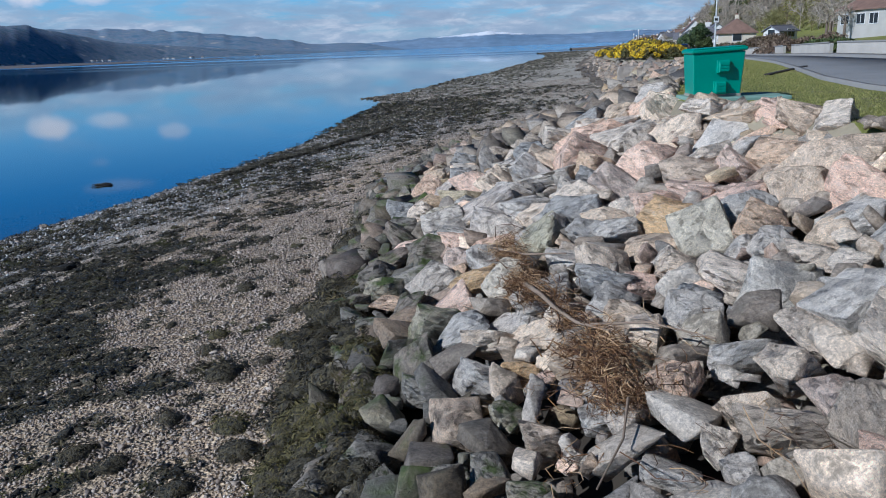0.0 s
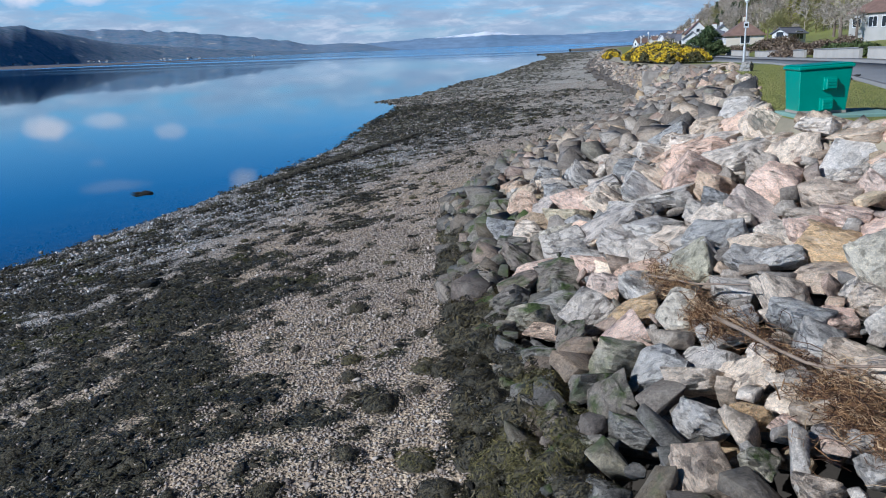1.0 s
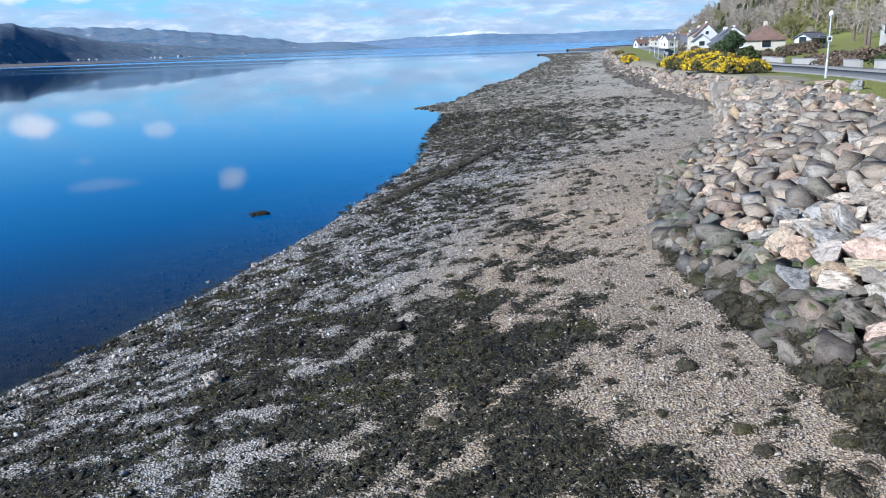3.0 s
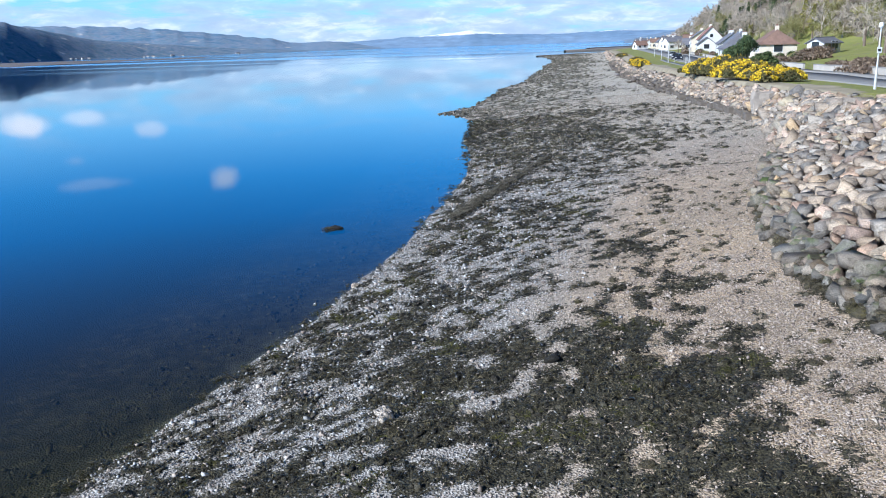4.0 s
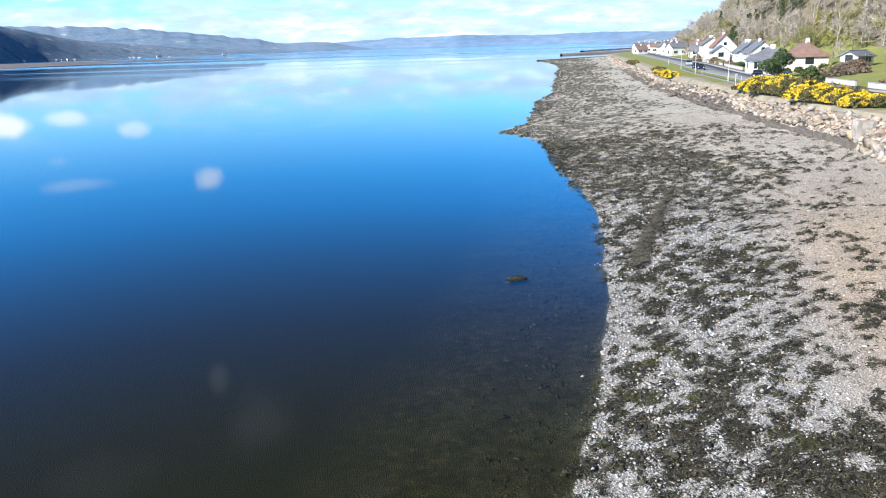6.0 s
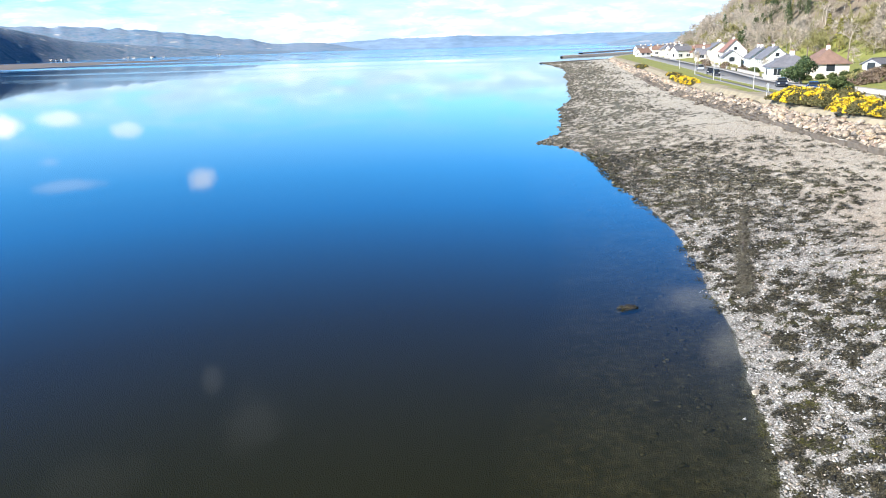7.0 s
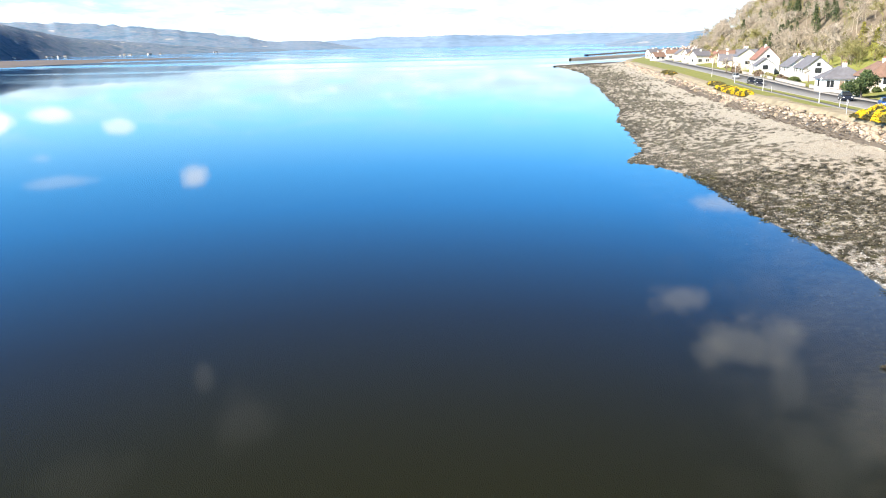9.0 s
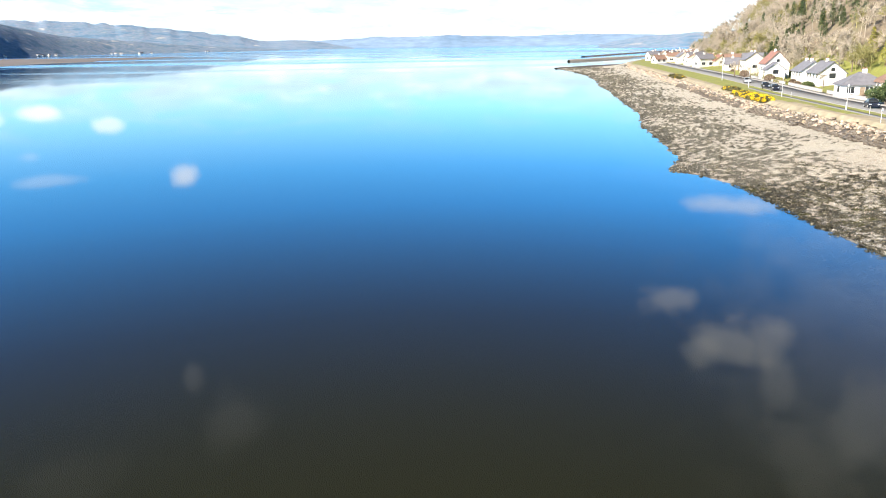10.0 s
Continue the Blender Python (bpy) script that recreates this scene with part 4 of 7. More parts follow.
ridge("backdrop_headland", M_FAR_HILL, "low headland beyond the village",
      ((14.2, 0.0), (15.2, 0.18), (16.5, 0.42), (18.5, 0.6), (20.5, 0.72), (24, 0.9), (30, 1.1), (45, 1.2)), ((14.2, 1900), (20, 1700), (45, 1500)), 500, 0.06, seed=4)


def spit(name, pts, width, height, mat, label):
    """A low bank of mud or stone along a line."""
    bm = bmesh.new()
    ring = []
    for i, (x, y) in enumerate(pts):
        j = min(i + 1, len(pts) - 1)
        dx, dy = pts[j][0] - pts[max(j - 1, 0)][0], pts[j][1] - pts[max(j - 1, 0)][1]
        l = math.hypot(dx, dy)
        nx, ny = -dy / l, dx / l
        w = width * (0.25 if i in (0, len(pts) - 1) else 1.0)
        ring.append([bm.verts.new((x + nx * w * k, y + ny * w * k, h)) for k, h in ((-1, -0.4), (-0.5, height * 0.8), (0, height), (0.5, height * 0.85), (1, -0.4))])
    for a, c in zip(ring, ring[1:]):
        for i in range(4):
            bm.faces.new((a[i], a[i + 1], c[i + 1], c[i]))
    return tagged(new(name, to_mesh(name, bm, mat, 60)), label, "spit", kind="structure")


def mudflat(edges, height, mat, label):
    """A tidal flat between two distances for each bearing, highest in the middle."""
    az, near, far = (np.array(q, float) for q in zip(*edges))
    steps = np.arange(az[0], az[-1] + 0.01, 0.25)
    a, d0, d1 = np.radians(steps), np.interp(steps, az, near), np.interp(steps, az, far)
    d0 = d0 * (1 + 0.02 * lumps(steps, steps * 0, 0.9, 61))
    v = []
    for k, h in ((0, -0.3), (0.06, 0.25), (0.3, 0.7), (0.6, 1.0), (0.9, 0.8), (1, -0.3)):
        d = d0 + np.maximum(d1 - d0, 1) * k
        v.append(np.stack([np.sin(a) * d, np.cos(a) * d, h * height * (1 + 0.4 * lumps(d / 60, steps * 2, 1.0, 62)) + 0 * a], -1))
    v = np.array(v)
    i = np.arange(v.shape[0] * v.shape[1]).reshape(v.shape[:2])
    q = np.stack([i[:-1, :-1], i[:-1, 1:], i[1:, 1:], i[1:, :-1]], -1).reshape(-1, 4)
    return tagged(new("mudflat", fast_mesh("mudflat", v.reshape(-1, 3), q, (mat,))), label, "mudflat", kind="structure")


mudflat(((-46, 760, 1450), (-34, 800, 1560), (-27, 880, 1700), (-24, 980, 1650), (-21, 1090, 1480), (-17.5, 1260, 1420), (-15.2, 1460, 1475)), 0.7, M_FLAT, "broad brown mudflat off the far shore")
spit("stone_jetty", ((98, 605), (150, 670), (250, 800)), 5, 1.5, M_CONCRETE, "pale stone jetty running into the loch")
spit("weed_spit", ((54, 449), (85, 482), (150, 540)), 6, 0.6, M_MUD, "dark weed-covered spit")
spit("far_spit", ((150, 765), (280, 980), (420, 1200)), 12, 1.2, M_MUD, "far dark spit")


# ---- stones of the bank ----
rng = np.random.default_rng(11)
ROCKS = [rock_mesh(100 + i, 2, M_BOULDER, points=int(rng.integers(11, 18)), bevel=0.04, rough=0.085 if i % 2 else 0.105, blocky=i % 2 == 1) for i in range(18)]
bank = new("revetment")
tagged(bank, "sloping sea defence of large mixed grey and pink boulders", "revetment", kind="structure")
placed = []


def boulder(x, y, size, flat=0.72, long=1.15, kind=None, turn=None, tilt=0.35, mat=None, sink=0.25, r=random):
    """One boulder on the bank; size is half its width in metres."""
    ob = new("boulder", ROCKS[r.randrange(len(ROCKS)) if kind is None else kind])
    z = gz(x, y)
    ob.matrix_basis = Matrix.LocRotScale((x, y, z - size * flat * sink),
                                         Euler((r.uniform(-tilt, tilt), r.uniform(-tilt, tilt) - 0.15, r.uniform(0, 6.28) if turn is None else radians(turn))), (size * long, size, size * flat))
    ob.parent = bank
    if mat is not None:
        ob.material_slots[0].link = "OBJECT"
        ob.material_slots[0].material = mat
    placed.append((x, y, size * 0.9))
    return ob


boulder(2.18, 15.52, 0.62, 0.75, 1.0, mat=HUES["pink"])
boulder(2.46, 14.33, 0.50, 0.75, 1.0, mat=HUES["brown"])
boulder(3.95, 13.0, 0.78, 0.9, 1.1, kind=7, turn=35, mat=HUES["brown"], sink=0.0)
boulder(3.2, 12.3, 0.5, 0.8, 1.2, kind=10, mat=HUES["brown"], sink=0.1)
boulder(4.5, 14.2, 0.42, 0.6, 1.2, kind=12, mat=HUES["pale"], sink=0.25)
boulder(3.5, 14.6, 0.45, 0.7, 1.2, kind=16, mat=HUES["grey"], sink=0.2)
boulder(3.35, 15.75, 0.70, 0.7, 1.2, kind=3, mat=HUES["grey"], sink=0.2)
boulder(3.95, 16.1, 0.48, 0.6, 1.2, kind=1, mat=HUES["tan"], sink=0.3)
boulder(4.35, 15.6, 0.5, 0.6, 1.2, kind=6, mat=HUES["pink"], sink=0.35)
boulder(3.7, 16.95, 0.42, 0.6, 1.3, kind=11, mat=HUES["pale"], sink=0.35)
boulder(3.3, 17.9, 0.42, 0.75, 1.2, kind=15, mat=HUES["brown"], sink=0.1)
boulder(4.4, 14.9, 0.45, 0.7, 1.2, kind=13, mat=HUES["brown"], sink=0.1)
boulder(4.05, 14.55, 0.66, 0.6, 1.1, kind=11, mat=HUES["tan"], sink=0.2)
boulder(4.3, 13.2, 0.5, 0.6, 1.2, kind=5, mat=HUES["tan"], sink=0.2)
boulder(3.05, 13.4, 0.45, 0.8, 1.2, kind=8, mat=HUES["brown"])
boulder(3.1, 11.1, 0.42, 0.7, 1.2, kind=9, mat=HUES["grey"])
boulder(3.75, 10.6, 0.5, 0.7, 1.2, kind=2, mat=HUES["pale"])
boulder(2.55, 12.75, 0.46, 0.8, 1.25, turn=60, mat=HUES["pink"])
boulder(1.21, 15.66, 0.36, 0.9, 1.0, mat=HUES["dark"])
boulder(0.29, 15.38, 0.55, 0.75, 1.0, mat=HUES["grey"])
boulder(1.45, 13.84, 0.43, 0.75, 1.0, mat=HUES["pale"])
boulder(1.66, 12.69, 0.49, 0.75, 1.0, mat=HUES["ochre"])
boulder(2.80, 10.84, 0.40, 0.75, 1.0, mat=HUES["tan"])
boulder(1.90, 11.05, 0.37, 0.75, 1.0, mat=HUES["grey"])
boulder(2.26, 10.77, 0.31, 0.75, 1.0, mat=HUES["grey"])
boulder(1.27, 12.09, 0.49, 0.75, 1.0, mat=HUES["brown"])
boulder(0.74, 12.94, 0.34, 0.9, 1.0, mat=HUES["dark"])
boulder(0.27, 12.19, 0.42, 0.75, 1.0, mat=HUES["grey"])
boulder(0.91, 10.86, 0.23, 0.9, 1.0, mat=HUES["pink"])
boulder(1.19, 9.99, 0.27, 0.9, 1.0, mat=HUES["dark"])
boulder(1.82, 9.78, 0.50, 0.75, 1.0, mat=HUES["grey"])
boulder(2.12, 8.9, 0.36, 0.9, 1.0, kind=5, turn=20, mat=HUES["grey"], sink=0.0)
boulder(-0.74, 12.42, 0.38, 0.75, 1.0, mat=HUES["ochre"])
boulder(-0.45, 10.83, 0.41, 0.75, 1.0, mat=HUES["grey"])
boulder(0.61, 9.98, 0.36, 0.75, 1.0, mat=HUES["brown"])
boulder(2.26, 9.43, 0.23, 0.9, 1.0, mat=HUES["grey"])
boulder(1.29, 11.35, 0.18, 0.9, 1.0, mat=HUES["pale"])
boulder(1.31, 18.43, 0.36, 0.9, 1.0, mat=HUES["tan"])
boulder(3.45, 17.95, 0.42, 0.7, 1.0, mat=HUES["brown"])
boulder(3.75, 17.0, 0.5, 0.55, 1.2, mat=HUES["brown"])
boulder(2.57, 9.88, 0.20, 0.9, 1.0, mat=HUES["pale"])
boulder(-1.24, 11.34, 0.46, 0.75, 1.0, mat=HUES["alga"])
boulder(-2.11, 12.19, 0.28, 0.9, 1.0, mat=HUES["toe"])
boulder(-1.15, 9.00, 0.29, 0.75, 1.0, mat=HUES["brown"])
boulder(-0.70, 8.90, 0.18, 0.9, 1.0, mat=HUES["alga"])
boulder(-0.52, 8.32, 0.23, 0.75, 1.0, mat=HUES["brown"])
boulder(-0.29, 7.96, 0.13, 0.9, 1.0, mat=HUES["pale"])
boulder(-0.04, 8.40, 0.18, 0.9, 1.0, mat=HUES["grey"])
boulder(-0.50, 9.62, 0.24, 0.9, 1.0, mat=HUES["ochre"])
boulder(-0.31, 9.31, 0.13, 0.9, 1.0, mat=HUES["pink"])
boulder(-0.16, 8.95, 0.16, 0.9, 1.0, mat=HUES["dark"])
boulder(-2.07, 9.89, 0.27, 0.9, 1.0, mat=HUES["alga"])
boulder(-1.85, 9.07, 0.31, 0.75, 1.0, mat=HUES["toe"])
boulder(-1.76, 8.41, 0.19, 0.9, 1.0, mat=HUES["toe"])
boulder(0.20, 7.44, 0.24, 0.75, 1.0, mat=HUES["grey"])
boulder(-1.19, 8.18, 0.16, 0.9, 1.0, mat=HUES["toe"])
boulder(-0.88, 8.09, 0.18, 0.9, 1.0, mat=HUES["toe"])
boulder(-0.65, 7.66, 0.20, 0.75, 1.0, mat=HUES["alga"])
boulder(0.54, 7.60, 0.17, 0.9, 1.0, mat=HUES["pale"])
boulder(0.61, 7.27, 0.15, 0.9, 1.0, mat=HUES["grey"])
boulder(-1.51, 9.95, 0.27, 0.9, 1.0, mat=HUES["toe"])
boulder(-2.02, 13.51, 0.37, 0.9, 1.0, mat=HUES["alga"])
boulder(-1.56, 13.58, 0.43, 0.75, 1.0, mat=HUES["toe"])
boulder(-0.88, 9.82, 0.30, 0.75, 1.0, mat=HUES["grey"])
pick = random.Random(5)
cand = []
for _ in range(40000):
    y = pick.uniform(-1.0, 44)
    k = pick.uniform(0.02, 0.99)
    t, c = float(toe(y)), float(crest(y))
    x = t + (c - t) * k
    big = np.interp(k, (0, 0.3, 0.7, 1.1), (0.25, 0.28, 0.35, 0.46)) * np.interp(y, (5, 9, 12, 18, 26, 44), (0.55, 0.65, 0.9, 1.05, 0.85, 0.65))
    cand.append((x, y, big * pick.choice((0.4, 0.5, 0.6, 0.75, 0.9, 1.0, 1.15, 1.4)), k))
cand.sort(key=lambda q: -q[2])
rest = []
px, py, pr = [np.array([q[i] for q in placed]) for i in range(3)] if placed else [np.zeros(0)] * 3
count = len(placed)
for x, y, s, k in cand:
    if y < 19 and x < toe(y) + 0.5:
        continue
    if len(px) and np.any((px - x) ** 2 + (py - y) ** 2 < ((pr + s) * (0.74 if y < 20 else 0.80)) ** 2):
        continue
    px, py, pr = np.append(px, x), np.append(py, y), np.append(pr, s)
    if count < 300 and y < 22 and s > 0.17:
        boulder(x, y, s, pick.uniform(0.65, 0.95), pick.uniform(1.0, 1.3), mat=M_TOE if k < 0.20 + pick.uniform(-0.08, 0.1) else None, tilt=0.6, sink=0.1, r=pick)
        count += 1
    else:
        rest.append((x, y, s))

ROCK_BASES = [hull_arrays(300 + i, 0, 9, 0.0, 0.02, blocky=i % 6 > 0) for i in range(24)]
NEAR_BASES = [hull_arrays(350 + i, 1, 12, 0.06, 0.10, blocky=i % 2 == 1) for i in range(18)]
SMALL_BASES = [hull_arrays(400 + i, 0, 9, 0.0, 0.02, blocky=True) for i in range(12)]
CHIP_BASES = [hull_arrays(500 + i, 0, 7, 0.0, 0.0) for i in range(12)]


def rock_stuff(name, bases, pts, mat, label, parent=None, flat=(0.6, 0.9), lift=0.3, tilt=0.5, raised=0.0):
    pts = np.asarray(pts)
    n = len(pts)
    z = ground_z(pts[:, 0], pts[:, 1]) + pts[:, 2] * lift + raised * smooth(0.3, 0.9, weed_share(pts[:, 0], pts[:, 1]))
    size = pts[:, 2:3] * np.stack([rng.uniform(1, 1.35, n), np.ones(n), rng.uniform(*flat, n)], -1)
    me = scattered(name, bases, np.stack([pts[:, 0], pts[:, 1], z], -1), rotations(rng, n, tilt), size, (mat,), rng)
    ob = tagged(new(name, me), label, "stones" if parent is None else "", kind="stuff")
    ob.parent = parent
    return ob


low_rest = [q for q in rest if q[0] < toe(q[1]) + np.interp(q[1], (20, 27), (0.28, 0.09)) * (crest(q[1]) - toe(q[1])) + 0.3 * lumps(q[0], q[1], 1.0, 40)]
dry_rest = [q for q in rest if q not in low_rest]
rock_stuff("boulders", ROCK_BASES, [q for q in dry_rest if q[1] >= 21], M_RUBBLE, "", bank, lift=0.15, flat=(0.5, 1.05), tilt=0.75)
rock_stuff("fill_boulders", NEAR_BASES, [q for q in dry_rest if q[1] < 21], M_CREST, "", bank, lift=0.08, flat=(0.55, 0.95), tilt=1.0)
rock_stuff("tidal_boulders", NEAR_BASES, low_rest, M_TIDAL, "", bank, lift=0.1, flat=(0.55, 0.95), tilt=0.9)
y = rng.uniform(15, 42, 170)
x = toe(y) + np.abs(rng.normal(0.35, 0.35, 170))
rock_stuff("foot_boulders", ROCK_BASES, np.stack([x, y, rng.uniform(0.16, 0.42, 170)], -1), M_TIDAL, "", bank, lift=0.25, tilt=0.8)

# smaller stones wedged between the boulders
y = rng.uniform(-1, 46, 4200)
k = rng.uniform(-0.03, 1.0, 4200)
x = toe(y) + (crest(y) - toe(y)) * k
rock_stuff("wedge_stones", SMALL_BASES, np.stack([x, y, rng.uniform(0.07, 0.2, 4200)], -1), M_RUBBLE, "", bank, lift=-2.9)

# small stones lying between the top boulders and the grass
y = rng.uniform(8, 44, 900)
x = crest(y) - np.abs(rng.normal(0.15, 0.4, 900)) * np.where(y < 21, 1.6, 1.0) + 0.15
clear = ~((np.abs(x - 4.6) < 1.1) & (np.abs(y - 18.75) < 0.75))
rock_stuff("crest_stones", SMALL_BASES, np.stack([x, y, np.minimum(rng.gamma(2.0, 0.03, 900) + 0.05, 0.19)], -1)[clear], M_CREST, "", bank, lift=0.25, tilt=0.9)

# the rougher, lower bank further along
y = 44 + (420 - 44) * rng.uniform(0, 1, 7000) ** 1.8
k = rng.uniform(-0.1, 1.0, 7000) * np.interp(y, (50, 75, 110, 140), (1.0, 0.85, 0.72, 0.6))
x = toe(y) + (crest(y) - toe(y)) * k
size = np.stack([x, y, np.minimum(0.09 + rng.gamma(1.6, 0.065, 7000), 0.5) * np.interp(y, (44, 120, 420), (0.9, 1.1, 1.5))], -1)
clear = (k > 0.12) | (y < 60) | (y > 108)
near = y + rng.normal(0, 5, len(y)) < 60
size[:, 2] *= np.where(near, 1.35, 1.0)
rock_stuff("rubble", SMALL_BASES, size[clear & near], M_RUBBLE, "loose mixed rubble continuing the boulder bank", lift=0.35, tilt=0.9)
rock_stuff("rubble_bank", SMALL_BASES, size[clear & ~near], M_BANK, "long bank of loose pinkish rubble below the verge", lift=0.35, tilt=0.9)

# ---- shingle and wrack ----
n = 125000
y = 4 + 96 * rng.uniform(0, 1, n) ** 1.5
s = rng.uniform(-0.3, 1.02, n)
x = water_edge(y) + (toe(y) - water_edge(y)) * s
keep = (rng.uniform(0, 1, n) > weed_share(x, y) * 0.86) & (rng.uniform(0, 1, n) < np.where(s < 0, 0.55 * (1 + s / 0.3), 1.0))
x, y, s = x[keep], y[keep], s[keep]
r_ = (rng.gamma(2.0, 0.006, len(x)) + 0.012) * (1 + 0.25 * smooth(0.6, 0.2, s)) * np.interp(y, (12, 20, 40, 100), (0.9, 1.1, 1.4, 1.5))
afloat = (s < 0) & (ground_z(x, y) + r_ > -0.04) & (rng.uniform(0, 1, len(x)) > 0.15)
x, y, s, r_ = x[~afloat], y[~afloat], s[~afloat], r_[~afloat]
sunk = (s < 0) & (ground_z(x, y) + r_ < 0.0)
rock_stuff("submerged_pebbles", CHIP_BASES, np.stack([x, y, r_ * rng.uniform(0.8, 2.2, len(x))], -1)[sunk], M_SUNK, "brown pebbles under the shallow water", flat=(0.45, 0.75), lift=0.1)
x, y, s, r_ = x[~sunk], y[~sunk], s[~sunk], r_[~sunk]
pale = (rng.uniform(0, 1, len(x)) < smooth(0.75, 0.25, s) * 0.7 * np.interp(y, (13, 24, 40, 75), (0.3, 1.0, 1.0, 0.15)))
rock_stuff("pebbles", CHIP_BASES, np.stack([x, y, r_], -1)[~pale], M_PEBBLE, "grey and pinkish beach pebbles", flat=(0.45, 0.75), lift=0.3, raised=0.045)
rock_stuff("bleached_pebbles", CHIP_BASES, np.stack([x, y, r_ * 1.05], -1)[pale], M_SHELL, "pale bleached pebbles near the water", flat=(0.45, 0.75), lift=0.3, raised=0.05)


# the clean upper shingle near the boulders lies thick with small stones
n = 46000
y = rng.uniform(6, 26, n)
x = toe(y) - 4.6 * rng.uniform(0, 1, n) ** 1.1 + 0.3
keep = rng.uniform(0, 1, n) > weed_share(x, y)
x, y = x[keep], y[keep]
rock_stuff("small_pebbles", CHIP_BASES, np.stack([x, y, rng.gamma(3.0, 0.004, len(x)) + 0.007], -1), M_PEBBLE, "small grey and pinkish shingle stones", flat=(0.45, 0.75), lift=0.3)


def frond_arrays(seed, blades, length):
    """A tuft of tapering straps lying over one another, most of them combed one way by the ebb."""
    r = np.random.default_rng(seed)
    v, f = [], []
    for _ in range(blades):
        a, l, w = r.normal(0, 1.1), length * r.uniform(0.6, 1.7), r.uniform(0.035, 0.075)
        d, side = np.array([math.cos(a), math.sin(a), 0]), np.array([-math.sin(a), math.cos(a), 0])
        o, bend, hump = r.uniform(-0.55, 0.55, 3) * np.array([1, 1, 0]), r.uniform(-0.35, 0.35), r.uniform(0.15, 0.6)
        at = len(v)
        for k, ht, ww in ((0, 0.08, 0.7), (0.45, hump, 1.1)):
            c = o + d * l * k + side * bend * k * k + np.array([0, 0, ht])
            tip = np.array([0, 0, r.uniform(-0.08, 0.08)])
            v += [c - side * w * ww, c + side * w * ww + tip]
        v.append(o + d * l + side * bend + np.array([0, 0, 0.04]))
        f += [(at, at + 1, at + 3), (at, at + 3, at + 2), (at + 2, at + 3, at + 4)]
    return np.array(v), np.array(f)


FRONDS = [frond_arrays(600 + i, 10, 0.75) for i in range(8)]


def dome_arrays(seed, blades):
    """Wrack hanging in a thatch over a rounded stone of unit radius."""
    r = np.random.default_rng(seed)
    v, f = [], []
    for _ in range(blades):
        a, top = r.uniform(0, 2 * math.pi), math.acos(r.uniform(0.2, 1.0))
        side = np.array([-math.sin(a), math.cos(a), 0]) * r.uniform(0.014, 0.034)
        at, drift_ = len(v), r.uniform(-0.4, 0.4)
        for k in (0, 0.5, 1.0):
            th, aa = min(top + 0.19 * k, 1.62), a + drift_ * k
            q = np.array([math.cos(aa) * math.sin(th), math.sin(aa) * math.sin(th), math.cos(th)]) * (0.99 + r.uniform(0, 0.12))
            v += [q - side, q + side] if k < 1 else [q]
        f += [(at, at + 1, at + 3), (at, at + 3, at + 2), (at + 2, at + 3, at + 4)]
    return np.array(v), np.array(f)


DOMES = [dome_arrays(650 + i, 420) for i in range(5)]


def combed(n, tilt, along=3.6, spread=0.7):
    """Turns for tufts whose straps run down the beach."""
    a = rng.normal(along, spread, n)
    z = np.zeros((n, 3, 3))
    z[:, 0, 0] = np.cos(a); z[:, 0, 1] = -np.sin(a); z[:, 1, 0] = np.sin(a); z[:, 1, 1] = np.cos(a); z[:, 2, 2] = 1
    t_ = rng.uniform(-tilt, tilt, n)
    x_ = np.zeros((n, 3, 3))
    x_[:, 0, 0] = 1; x_[:, 1, 1] = np.cos(t_); x_[:, 1, 2] = -np.sin(t_); x_[:, 2, 1] = np.sin(t_); x_[:, 2, 2] = np.cos(t_)
    return z @ x_


def wrack(name, x, y, size, mat, label, parent=None, lift=0.0, z=None):
    n = len(x)
    z = ground_z(x, y) + lift if z is None else z
    sz = np.stack([size, size, size * rng.uniform(0.35, 0.85, n)], -1)
    ob = new(name, scattered(name, FRONDS, np.stack([x, y, z], -1), combed(n, 0.3), sz, (mat,), rng))
    ob.parent = parent
    return tagged(ob, label, "" if parent is not None else "seaweed", kind="stuff")


n = 52000
y = 3 + 82 * rng.uniform(0, 1, n) ** 1.7
x = water_edge(y) + (toe(y) - water_edge(y)) * rng.uniform(-0.025, 1.03, n)
keep = rng.uniform(0.14, 1, n) < np.maximum(weed_share(x, y), 0.36 * smooth(0.6, 0.4, (x - water_edge(y)) / (toe(y) - water_edge(y))))
x, y = x[keep], y[keep]
green = lumps(x, y, 1.6, 12) + 0.5 * lumps(x, y, 0.4, 13) > 0.5
size = rng.uniform(0.07, 0.17, len(x)) * np.interp(y, (10, 22, 75, 110), (0.8, 1.0, 1.8, 2.5))
heap = 0.05 * (1 + lumps(x, y, 0.45, 41)) * smooth(0.3, 0.9, weed_share(x, y))
wrack("wrack", x[~green], y[~green], size[~green], M_WEED, "dark brown bladder wrack lying over the shingle", z=(ground_z(x, y) + heap)[~green])
wrack("green_wrack", x[green], y[green], size[green], M_MOSSWEED, "olive-green wrack among the dark weed")

# the wrack lies in rounded cushions over the stones beneath
CUSHIONS = []
for i in range(6):
    v, f = sphere_arrays(1)
    v = v * (1 + 0.34 * np.random.default_rng(900 + i).normal(size=(len(v), 1))) * np.array([1.0, 0.85, 0.55])
    CUSHIONS.append((v, f))
n = 24000
y = 4 + 56 * rng.uniform(0, 1, n) ** 1.6
x = water_edge(y) + (toe(y) - water_edge(y)) * rng.uniform(0.0, 1.02, n)
keep = rng.uniform(0.35, 1, n) < weed_share(x, y)
x, y = x[keep], y[keep]
r_ = rng.gamma(3.0, 0.009, len(x)) * np.interp(y, (8, 25, 80), (1.0, 1.4, 3.0)) + 0.02
